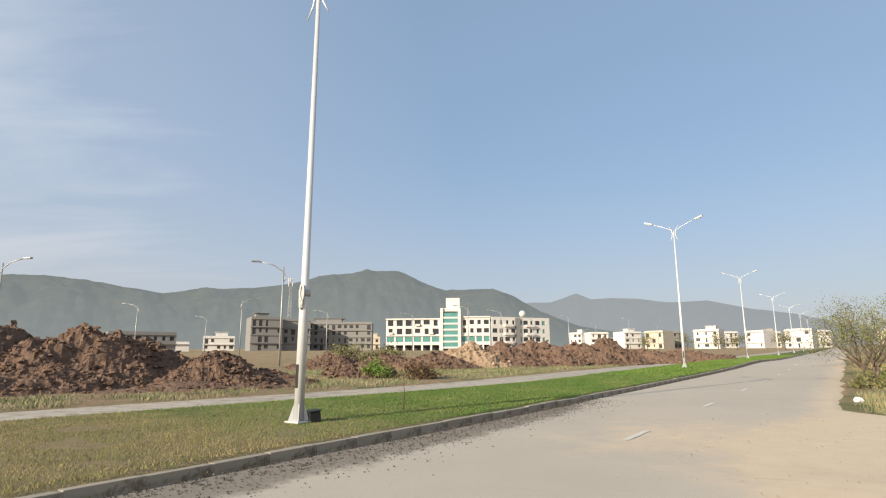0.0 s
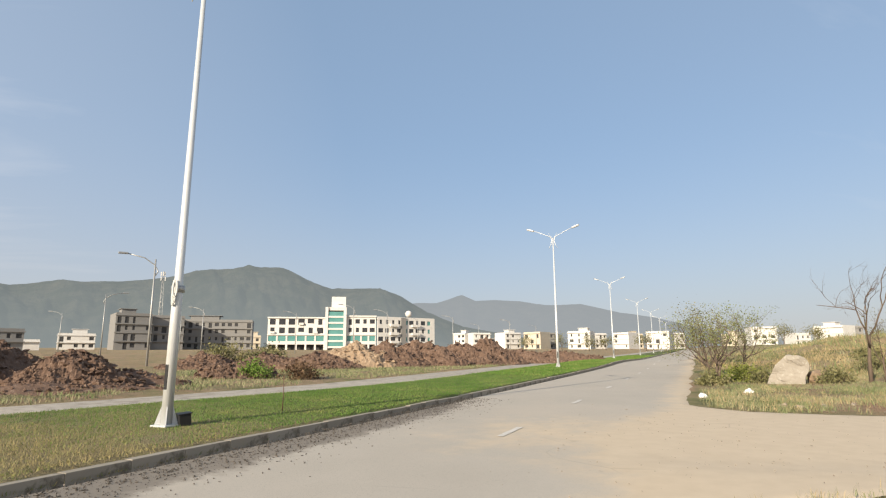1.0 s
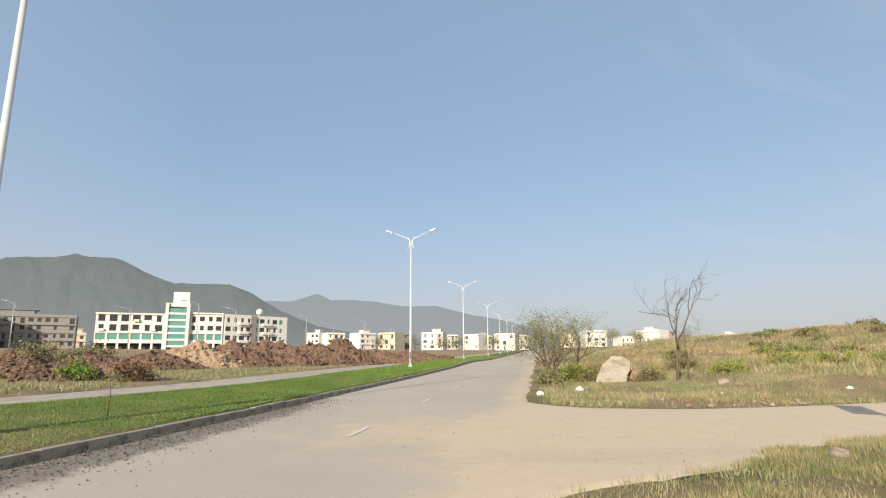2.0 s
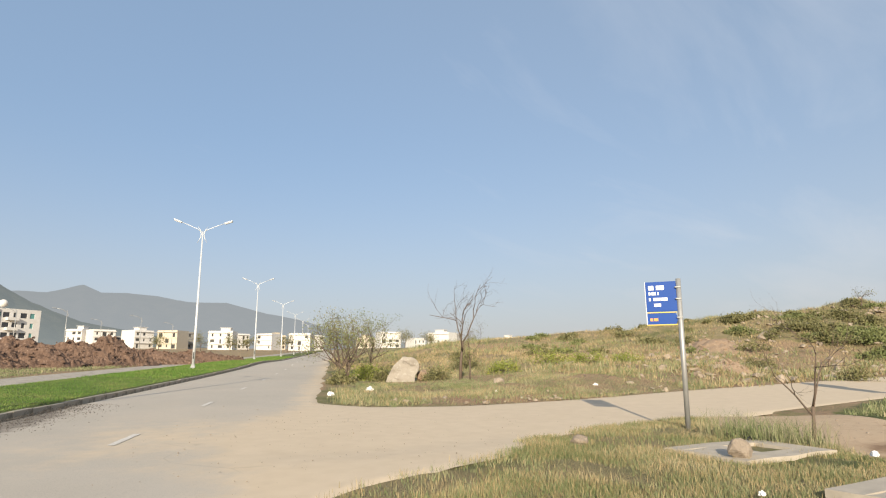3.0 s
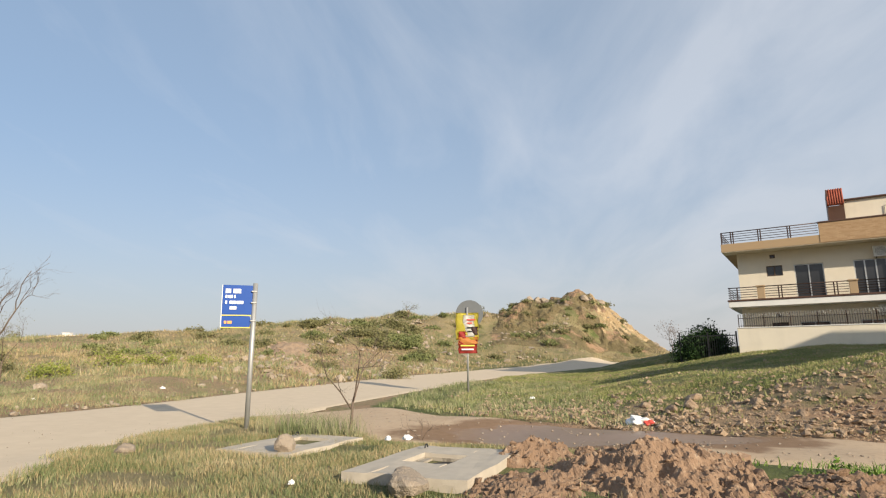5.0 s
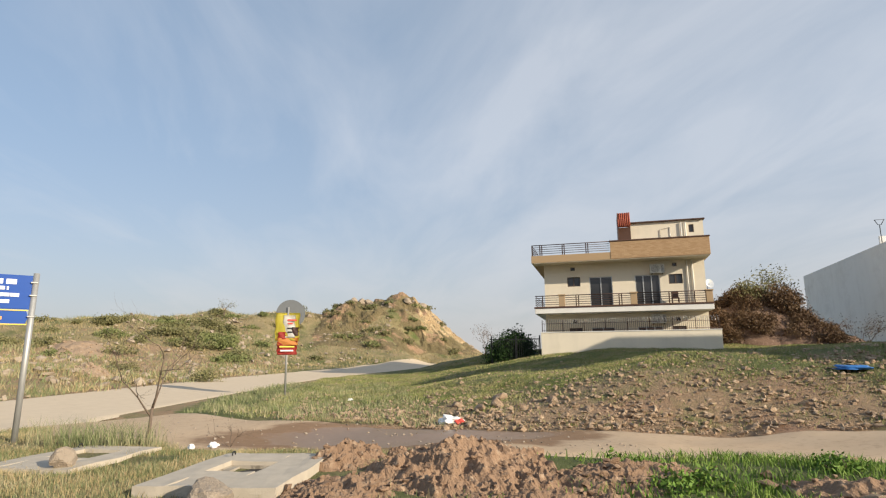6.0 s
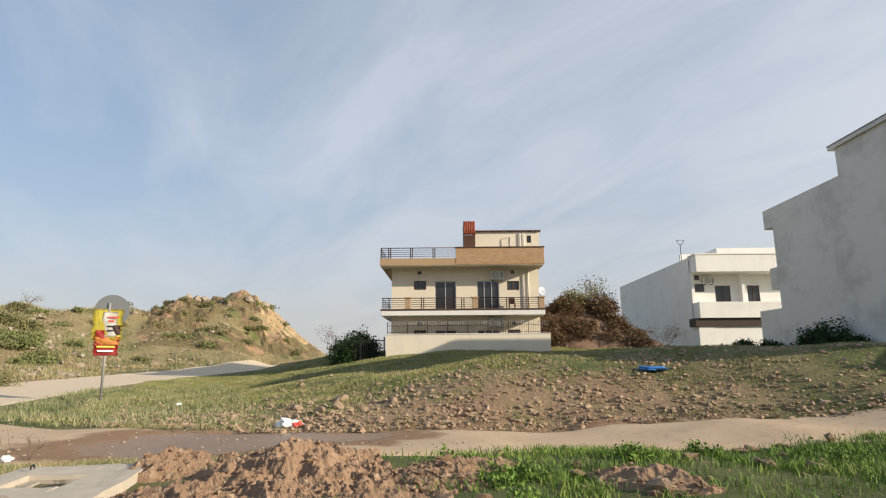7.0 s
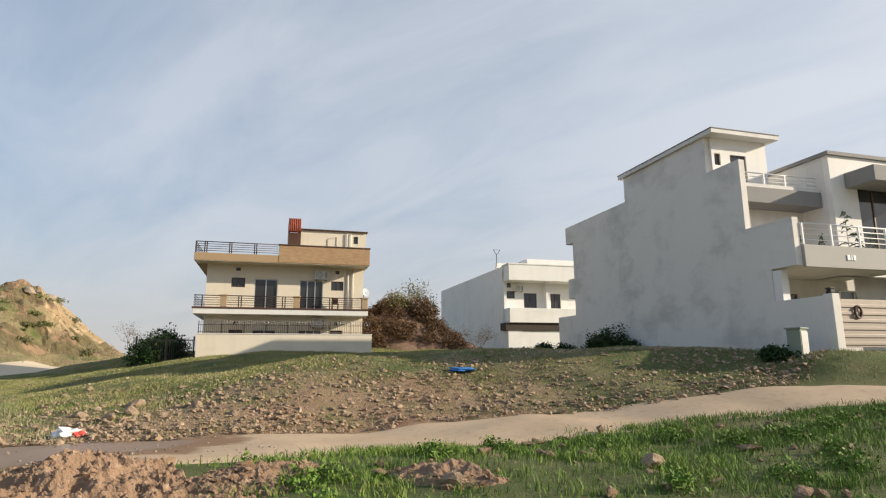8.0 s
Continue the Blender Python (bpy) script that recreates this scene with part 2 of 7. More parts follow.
def tube(bm, points, radii, sides=10, cap=True):
    """A round bar along points, with a radius at each."""
    if isinstance(radii, (int, float)):
        radii = [radii] * len(points)
    pts = [Vector(p) for p in points]
    rings = []
    for i, p in enumerate(pts):
        d = (pts[min(i + 1, len(pts) - 1)] - pts[max(i - 1, 0)]).normalized()
        a = d.orthogonal().normalized() if not rings else (last - d * last.dot(d)).normalized()
        last = a
        b = d.cross(a)
        rings.append([bm.verts.new(p + (a * math.cos(k * math.tau / sides) + b * math.sin(k * math.tau / sides)) * radii[i]) for k in range(sides)])
    for r, q in zip(rings, rings[1:]):
        for k in range(sides):
            f = bm.faces.new((r[k], r[(k + 1) % sides], q[(k + 1) % sides], q[k]))
            f.smooth = True
    if cap:
        bm.faces.new(rings[0][::-1])
        bm.faces.new(rings[-1])
    return bm


def tubes(*rows, sides=8):
    bm = bmesh.new()
    for pts, r in rows:
        tube(bm, pts, r, sides)
    return bm


def mesh_object(name, verts, faces, material, parent=None, smooth=False):
    me = bpy.data.meshes.new(name)
    me.from_pydata(verts, [], faces)
    if smooth:
        me.shade_smooth()
    me.materials.append(M[material] if isinstance(material, str) else material)
    ob = new(name, me)
    if parent is not None:
        ob.parent = parent
    return ob


def bearing(b):
    return np.array([math.sin(radians(b)), math.cos(radians(b))])


# ---- the lie of the land ----
U, N = bearing(34.3), bearing(34.3 - 90)       # along the main road, and across it to the left


def soft(v, w):
    """v where positive, else 0, with a soft bend w wide."""
    return w * np.logaddexp(0, v / w)


def sstep(v, lo, hi):
    q = np.clip((v - lo) / (hi - lo), 0, 1)
    return q * q * (3 - 2 * q)


def lattice(ix, iy):
    h = np.sin(ix * 127.1 + iy * 311.7) * 43758.5453
    return h - np.floor(h)


def vnoise(x, y):
    """Smooth value noise, 0 to 1."""
    ix, iy = np.floor(x), np.floor(y)
    fx, fy = x - ix, y - iy
    fx, fy = fx * fx * (3 - 2 * fx), fy * fy * (3 - 2 * fy)
    a = lattice(ix, iy) * (1 - fx) + lattice(ix + 1, iy) * fx
    b = lattice(ix, iy + 1) * (1 - fx) + lattice(ix + 1, iy + 1) * fx
    return a * (1 - fy) + b * fy


def fbm(x, y, octaves=4):
    return sum(vnoise(x * 2 ** k + 17 * k, y * 2 ** k - 31 * k) * 0.5 ** k for k in range(octaves)) / (2 - 0.5 ** (octaves - 1))


def to_line(x, y, line):
    """Distance to a broken line, share along it in segments, and which side (positive: to the right of its way)."""
    best = np.full(np.shape(x), 1e9)
    share, side = np.zeros(np.shape(x)), np.zeros(np.shape(x))
    for i, (p, q) in enumerate(zip(line, line[1:])):
        dx, dy = q[0] - p[0], q[1] - p[1]
        l2 = dx * dx + dy * dy
        s = np.clip(((x - p[0]) * dx + (y - p[1]) * dy) / l2, 0, 1)
        ex, ey = x - p[0] - s * dx, y - p[1] - s * dy
        d = np.hypot(ex, ey)
        near = d < best
        best, share = np.where(near, d, best), np.where(near, i + s, share)
        side = np.where(near, np.sign(dy * ex - dx * ey), side)
    return best, share, side


def smooth_line(pts, n=8):
    """A Catmull-Rom curve through the points."""
    p = [np.array(q, float) for q in pts]
    p = [2 * p[0] - p[1]] + p + [2 * p[-1] - p[-2]]
    out = []
    for a, b, c, d in zip(p, p[1:], p[2:], p[3:]):
        for k in range(n):
            t = k / n
            out.append(0.5 * (2 * b + (c - a) * t + (2 * a - 5 * b + 4 * c - d) * t * t + (3 * b - a - 3 * c + d) * t ** 3))
    out.append(p[-2])
    return [tuple(q) for q in out]


SIDE_ROAD = smooth_line([(7.0, 10.4), (10, 10.0), (14, 9.2), (20, 8.2), (28, 6.6), (40, 3.4), (50, -1.4), (58, -8), (64.5, -16), (70, -24), (75, -33)], 6)
TRACK = smooth_line([(17, 5.0), (13.6, 1.2), (11.0, -5.0), (9.2, -9.8), (6.5, -14.1), (2.4, -17.8), (-3.0, -20.8), (-11, -26)], 6)
RIDGE = [(46, 42), (60, 31), (71, 19), (78, 8), (81, -2), (82, -11.5), (81.5, -21)]
RIDGE_TOP = (1.4, 2.5, 4.6, 5.7, 6.7, 7.7, 0.2)


PLOT_A, PLOT_B = bearing(296), bearing(206)


def flare(s):
    """How far the median spreads to the left near the junction (0 to 1), by distance along the road."""
    return 1 - sstep(s, 0, 24)


def mouth(s):
    """How far the road widens to the right at the mouth of the side street."""
    return 3.4 * sstep(s, 6.0, 9.8) * (1 - sstep(s, 15.4, 18.6))


def track_gap(x, y):
    """How far a place lies outside the dirt track; the near side of the track narrows toward the houses."""
    d, share, side = to_line(x, y, TRACK)
    return d - np.where(side > 0, 2.2 - 0.7 * sstep(share, 9.0, 14.0) - 0.75 * sstep(share, 18, 25), 2.3 - 0.5 * sstep(share, 18, 26))


def ground_z(x, y):
    x, y = np.asarray(x, float), np.asarray(y, float)
    r = np.hypot(x, y)
    z = 0.0288 * soft(y - 2, 2.0) - 0.0034 * np.clip(x, -60, 60)
    z = z * np.where(r > 700, 700 / np.maximum(r, 1), 1)
    n = x * N[0] + y * N[1]
    right = sstep(-n, 3, 14)
    z = z + 0.025 * np.minimum(soft(x - 18, 4), 60) * right
    z = z + 0.05 * np.minimum(soft(-y - 8, 2), 13) * sstep(x, -15, 0)
    d, share, side = to_line(x, y, TRACK)
    z = z + (1.16 * sstep(d * (side < 0) - 2.2, -0.6, 4.8) + 0.1 * sstep(d * (side < 0), 6, 16)) * sstep(to_line(x, y, SIDE_ROAD)[0], 2.6, 9.0) * (0.45 + 0.55 * sstep(x, 4, 12)) * sstep(-y - 0.12 * (x - 15), 0, 12.5) * (1 - sstep(x, 44, 60))
    z = z + 0.04 * np.minimum(soft(-y - 12, 2), 10) * (1 - sstep(x, 4, 12)) * sstep(x, -30, -12)
    d, share, side = to_line(x, y, RIDGE)
    top = np.interp(share, range(len(RIDGE_TOP)), RIDGE_TOP)
    cut = sstep(-(y + 10.0), -4.0, 2.0) * sstep(share, 4.0, 4.8)
    form = np.exp(-(d / 14.0) ** 2) * (1 - cut) + np.exp(-(d / 9.0) ** 2.6) * cut
    lump = 0.70 + 0.5 * fbm(x / 7, y / 7, 3) + 0.30 * (fbm(x / 2.2, y / 2.2, 3) - 0.35) * sstep(d, 0, 3)
    crag = 0.6 * (fbm(x / 1.7 + 5, y / 1.7, 3) - 0.5) + 0.7 * (fbm(x / 4.5, y / 4.5 + 9, 2) - 0.5)
    z = z + top * form * lump + crag * np.exp(-(d / 11) ** 2) * sstep(top, 4, 7)
    # made-up ground round the big house
    a, b = (x - 19.91) * PLOT_A[0] + (y + 29.07) * PLOT_A[1], (x - 19.91) * PLOT_B[0] + (y + 29.07) * PLOT_B[1]
    out = np.hypot(np.maximum(np.maximum(-3 - a, a - 16.6), 0), np.maximum(np.maximum(-0.2 - b, b - 12), 0))
    z = np.maximum(z, z + (1.85 - z) * (1 - sstep(out, 0, 3.2)))
    # the grass median stands a kerb's height over the road
    s_along = x * U[0] + y * U[1]
    bend = flare(s_along)
    z = z + 0.15 * sstep(n - 0.25 * bend, 6.86, 6.98) * (1 - sstep(n, 11.2 + 3.3 * bend, 11.9 + 3.3 * bend)) * sstep(s_along, -60, -50)
    # tumbled hummocks on the waste ground right of the road
    ds, _, _ = to_line(x, y, SIDE_ROAD)
    rough = right * sstep(ds, 3.5, 9) * (1 - sstep(r, 150, 300))
    z = z + rough * (0.9 * (fbm(x / 6 + 3, y / 6, 4) - 0.45))
    z = z + 0.42 * right * sstep(ds, 3.2, 8) * sstep(y, 8, 14)
    dt, _, st = to_line(x, y, TRACK)
    z = z + 0.05 * sstep(np.minimum(ds - 3.0, track_gap(x, y)), 0, 0.9) * (st > 0) * sstep(x, 2.5, 5) * (1 - sstep(y, 7, 9)) * sstep(y, -6, -2)
    return z


def ground_at(x, y):
    return float(ground_z(np.array([x]), np.array([y]))[0])


def strip(name, centre, half_left, half_right, lift, material, along=0.5, across=12, fields=(), drop=None):
    """A road: a sheet that lies on the ground along a line. The half widths may change along it."""
    line = [np.array(p) for p in centre]
    length = np.cumsum([0] + [np.linalg.norm(b - a) for a, b in zip(line, line[1:])])
    s = np.arange(0, length[-1], along)
    px, py = np.interp(s, length, [p[0] for p in line]), np.interp(s, length, [p[1] for p in line])
    tx, ty = np.gradient(px), np.gradient(py)
    tl = np.hypot(tx, ty)
    tx, ty = tx / tl, ty / tl
    hl = half_left(s) if callable(half_left) else np.full_like(s, half_left)
    hr = half_right(s) if callable(half_right) else np.full_like(s, half_right)
    k = np.linspace(0, 1, across)
    off = -hl[:, None] + (hl + hr)[:, None] * k[None, :]          # negative to the left
    x, y = px[:, None] + ty[:, None] * off, py[:, None] - tx[:, None] * off
    z = ground_z(x, y) + lift
    z[:, 0] -= lift + 0.03
    z[:, -1] -= lift + 0.03 if drop is None else drop(s)
    verts = np.stack([x, y, z], -1).reshape(-1, 3).tolist()
    faces = [(i * across + j, i * across + j + 1, (i + 1) * across + j + 1, (i + 1) * across + j) for i in range(len(s) - 1) for j in range(across - 1)]
    faces = [f[::-1] for f in faces]
    ob = mesh_object(name, verts, faces, material, smooth=True)
    for field, values in fields:
        a = ob.data.attributes.new(field, "FLOAT", "POINT")
        a.data.foreach_set("value", np.asarray(values(x, y), np.float32).ravel())
    ob.data.polygons.foreach_get("area", np.zeros(len(faces), np.float32))
    if ob.data.polygons[0].normal.z < 0:
        ob.data.flip_normals()
    return ob


# ---- ground, one sheet to the horizon ----
rings = np.concatenate([np.arange(0.3, 30, 0.20), np.arange(30, 60, 0.45), np.arange(60, 100, 0.7), np.arange(100, 140, 1.5), np.geomspace(140, 4600, 40)])
turns = np.radians(np.arange(0, 360, 0.6))
gx, gy = rings[:, None] * np.sin(turns)[None, :], rings[:, None] * np.cos(turns)[None, :]
gzz = ground_z(gx, gy)
d_side, _, _ = to_line(gx, gy, SIDE_ROAD)
d_track, _, s_track = to_line(gx, gy, TRACK)
n_road, s_road = gx * N[0] + gy * N[1], gx * U[0] + gy * U[1]
d_side, _, side_of = to_line(gx, gy, SIDE_ROAD)
side_half = np.where(side_of > 0, 3.1 + 1.6 * (1 - sstep(gx, 6, 12)), 3.1 + 1.9 * (1 - sstep(gx, 7, 13)))
off_road = np.minimum(np.minimum(d_side - side_half, track_gap(gx, gy)), np.maximum(-n_road - mouth(s_road), n_road - 6.7))
off_road = np.minimum(off_road, np.maximum(11.5 + 3.3 * flare(s_road) - n_road, n_road - 15.3 - 3.0 * flare(s_road)))
gzz = gzz + sstep(off_road, 0.1, 1.2) * (0.10 * (fbm(gx * 1.1, gy * 1.1, 4) - 0.5) + 0.05) * (1 - sstep(np.hypot(gx, gy), 80, 200))
gzz = gzz - 0.06 * (1 - sstep(off_road, -1.0, -0.3))
gzz = gzz - 0.30 * sstep(n_road, 6.4, 6.8) * (1 - sstep(n_road, 11.4 + 3.3 * flare(s_road), 12.2 + 3.3 * flare(s_road))) * (s_road > -38) * (s_road < 418)
count = len(turns)
verts = np.stack([gx, gy, gzz], -1).reshape(-1, 3).tolist() + [(0, 0, ground_at(0, 0))]
faces = [(i * count + j, (i + 1) * count + j, (i + 1) * count + (j + 1) % count, i * count + (j + 1) % count) for i in range(len(rings) - 1) for j in range(count)]
faces += [(len(verts) - 1, j, (j + 1) % count) for j in range(count)]
faces = [f[::-1] for f in faces]
ground = mesh_object("ground", verts, faces, "ground", smooth=True)
if ground.data.polygons[0].normal.z < 0:
    ground.data.flip_normals()
tagged(ground, "rough clay ground with dry and green grass", "ground", kind="structure")
field = (s_track < 0) & (gy < 4) & (gx < 60)
grassy = 0.62 - 0.25 * fbm(gx / 9, gy / 9, 3)
grassy = np.where(n_road < 0.3, grassy + 0.35 * sstep(n_road, -4, -0.5), grassy)
grassy = np.where((s_track > 0) & (gy < 9) & (n_road < 0), 0.52 + 0.6 * fbm(gx / 1.6, gy / 1.6, 3), grassy)
grassy = np.where(field, 0.38 + 0.42 * sstep(d_track, 4, 9) + 0.4 * (sstep(gy, -4, 2)) + 0.5 * sstep(-gy, 13, 19), grassy)
grassy = np.where((np.hypot(gx, gy) > 58) & (n_road < 0), grassy + 0.22, grassy)
grassy = np.where(n_road > 6.8, 0.5, grassy)
grassy = np.where((n_road > 6.8) & (n_road < 11.9 + 3.3 * flare(s_road)), 1.05, grassy)
lush = np.where((n_road > 6.5) & (n_road < 14.5), 0.0 + 0.8 * sstep(s_road, 8, 20), 0.15)
lush = np.where(field, 0.42, lush)
lush = np.where(s_track > 0, lush + (0.6 - lush) * (1 - sstep(gy + 4 * (fbm(gx / 2, gy / 2, 3) - 0.5), 0, 5)), lush)
for nm, v in (("grass", grassy), ("lush", lush)):
    a = ground.data.attributes.new(nm, "FLOAT", "POINT")
    a.data.foreach_set("value", np.append(v.ravel(), 0.5).astype(np.float32))


def along_road(s0, s1, n):
    return [tuple(U * s + N * n) for s in np.linspace(s0, s1, 60)]


road = strip("road", along_road(-40, 420, 3.3), lambda s: 3.45 + 0.25 * flare(s - 40), lambda s: 3.3 + mouth(s - 40) - 0.55 * fbm(s / 1.7, s * 0 + 4.0, 4) * sstep(s - 40, 15, 20), 0.03, "asphalt", 0.5, 40,
             [("dust", lambda x, y: 0.75 * sstep(-(x * N[0] + y * N[1]), -2.2, 0.2) + 0.15 + 0.5 * (1 - sstep(np.hypot(x - 5, y - 10.5), 0, 6))),
              ("grime", lambda x, y: 1.1 * sstep(x * N[0] + y * N[1], 4.7, 6.8) * (1 - sstep(x * U[0] + y * U[1], 12, 22)))],
             lambda s: 0.06 - 0.052 * (mouth(s - 40) > 1.5))
tagged(road, "worn asphalt road dusted with pale clay", "road", kind="structure")
far_road = strip("road_second_carriageway", along_road(-40, 420, 13.4), lambda s: 2.0 + 3.0 * flare(s - 40), lambda s: 2.0 - 3.3 * flare(s - 40), 0.035, "asphalt", 1.0, 12,
                 [("dust", lambda x, y: 0.12 + 0 * x), ("grime", lambda x, y: 0.5 + 0.0 * x)])
tagged(far_road, "second asphalt carriageway beyond the grass median", "road", kind="structure")
side_road = strip("road_side_street", SIDE_ROAD, lambda s: 3.0 + 1.9 * (1 - sstep(s, 0, 6)), lambda s: 3.1 + 1.6 * (1 - sstep(s, 0, 5)), 0.022, "asphalt", 0.4, 30,
                  [("dust", lambda x, y: 0.3 + 0.95 * sstep(x + 0.9 * np.sin(y), 2.0, 9)), ("grime", lambda x, y: 0 * x)])
tagged(side_road, "unpaved dusty side street", "road", kind="structure")
track = strip("road_dirt_track", TRACK, lambda s: 2.3 - 0.5 * sstep(s, 20, 26), lambda s: 2.2 - 0.7 * sstep(s, 9.0, 14.5) - 0.75 * sstep(s, 19, 26), 0.05, "dirt", 0.4, 14,
              [("wet", lambda x, y: 1.15 * np.exp(-(((x - 12.9) * 0.42) ** 2 + ((y + 2.4) * 0.24) ** 2) ** 1.5))])
tagged(track, "dirt track with a muddy puddle", "track", kind="structure")


def median_edge(s):
    return 6.97 + 0.25 * flare(s - 40)


median = strip("ground_median", along_road(-40, 418, 9.3), lambda s: 2.45 + 3.3 * flare(s - 40), lambda s: 9.3 - median_edge(s), 0.03, "ground", 0.5, 30,
               [("grass", lambda x, y: 1.3 + 0 * x), ("lush", lambda x, y: -0.1 + 1.3 * sstep(x * U[0] + y * U[1], 6, 18))])
tagged(median, "raised grass median between the carriageways", "grass", kind="structure")

# ---- hills on the horizon ----
def hills(name, dist, crest, b0, b1, haze, depth, seed, label, material):
    """A hill range: its crest is a smooth function of the bearing, given as the slope seen from the road."""
    bs = np.arange(b0, b1, 0.16)
    rows = 46
    verts = []
    haz = []
    for b in bs:
        top = crest(b) * dist
        for k in range(rows):
            q = k / (rows - 1)
            r = dist + depth * (q - 1) * 0.9
            gully = fbm(np.array([b * 0.30 + q * 2.0 + seed]), np.array([q * 3.2 - b * 0.22 + seed]), 5)[0] - 0.5
            lie = 0.5 * (1 - math.cos(math.pi * min(1, q)))
            z = top * (0.25 * q + 0.75 * lie) + gully * top * 0.22 * math.sin(math.pi * min(1, q * 0.98)) + (fbm(np.array([b * 0.9 + seed]), np.array([q * 7.0 + b * 0.35]), 4)[0] - 0.5) * top * 0.09 * math.sin(math.pi * min(1, q * 0.98))
            verts.append((math.sin(radians(b)) * r, math.cos(radians(b)) * r, max(z, -20) if k else -30))
            # share of painted haze, growing toward the foot of the range
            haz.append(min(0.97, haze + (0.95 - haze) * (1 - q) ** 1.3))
    n = len(bs)
    faces = [((i + 1) * rows + k, i * rows + k, i * rows + k + 1, (i + 1) * rows + k + 1) for i in range(n - 1) for k in range(rows - 1)]
    ob = mesh_object(name, verts, faces, material, smooth=True)
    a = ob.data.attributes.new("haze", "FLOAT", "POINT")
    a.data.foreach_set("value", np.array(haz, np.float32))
    return tagged(ob, label, "hills", kind="structure")


def crest_line(bearings, slopes):
    return lambda b: float(np.interp(b, bearings, slopes))


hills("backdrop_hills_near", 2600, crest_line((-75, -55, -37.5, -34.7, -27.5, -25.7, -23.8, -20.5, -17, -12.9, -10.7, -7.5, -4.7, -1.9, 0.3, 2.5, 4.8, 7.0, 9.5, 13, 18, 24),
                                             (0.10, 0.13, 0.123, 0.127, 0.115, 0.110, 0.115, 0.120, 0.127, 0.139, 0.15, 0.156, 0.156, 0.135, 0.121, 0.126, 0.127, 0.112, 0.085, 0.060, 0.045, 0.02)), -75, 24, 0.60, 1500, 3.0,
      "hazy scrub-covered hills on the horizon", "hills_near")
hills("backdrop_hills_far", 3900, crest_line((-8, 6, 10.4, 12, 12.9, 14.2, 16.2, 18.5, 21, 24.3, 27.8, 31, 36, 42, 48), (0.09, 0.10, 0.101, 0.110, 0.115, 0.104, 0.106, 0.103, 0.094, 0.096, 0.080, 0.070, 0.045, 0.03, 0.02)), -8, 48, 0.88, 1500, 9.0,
      "pale distant hill range with haze glowing in its colour", "hills_far")

# ---- houses ----
M["brown_frame"] = plain("brown_window_frame", (0.10, 0.065, 0.045), 0.5)
M["alu"] = plain("aluminium_frame", (0.55, 0.55, 0.54), 0.4, 0.6)
M["dark_lip"] = plain("dark_brown_tile", (0.10, 0.055, 0.04), 0.5)
M["rail"] = plain("dark_brown_rail", (0.06, 0.035, 0.028), 0.45, 0.3)
M["white_rail"] = plain("white_rail", (0.8, 0.8, 0.8), 0.4)
M["red_tile"] = plain("red_roof_tile", (0.33, 0.085, 0.05), 0.7, 0, 0.25, 8, 0.3)
M["ac_white"] = plain("off_white_plastic", (0.66, 0.64, 0.58), 0.5)
M["grey_trim"] = wall_paint("grey_trim_paint", (0.24, 0.235, 0.23), 0.3)
M["grey_band"] = wall_paint("grey_band_paint", (0.42, 0.405, 0.38), 0.25)
M["gate_paint"] = plain("beige_gate_steel", (0.33, 0.28, 0.235), 0.5, 0.2, 0.12, 3)
# dark brown that stands for shade in rooms and under the porch
M["shade_brown"] = plain("dark_brown_shade", (0.07, 0.055, 0.045), 0.9)
g = Mat("brick_tile", 0.85)
bt = g.n.new("ShaderNodeTexBrick")
bt.inputs["Scale"].default_value = 4.0
bt.inputs["Color1"].default_value, bt.inputs["Color2"].default_value, bt.inputs["Mortar"].default_value = rgb((0.37, 0.235, 0.125)), rgb((0.47, 0.32, 0.185)), rgb((0.34, 0.21, 0.12))
bt.inputs["Mortar Size"].default_value, bt.inputs["Brick Width"].default_value, bt.inputs["Row Height"].default_value = 0.012, 0.9, 0.24
mp = g.n.new("ShaderNodeMapping")
mp.inputs["Rotation"].default_value = (radians(90), 0, 0)
g.l.new(g.c, mp.inputs[0])
g.l.new(mp.outputs[0], bt.inputs["Vector"])
g.col(g.mix(g.math("MULTIPLY", g.noise(1.5, 5), 0.3), bt.outputs["Color"], (0.35, 0.22, 0.12)))
M["brick_tile"] = g.m

HOUSE_TURN = -116.0


def plot(x, y, z):
    """A house's frame: x along its front to the right, y into the plot, z up."""
    return pose(x, y, z, 0, 0, HOUSE_TURN)


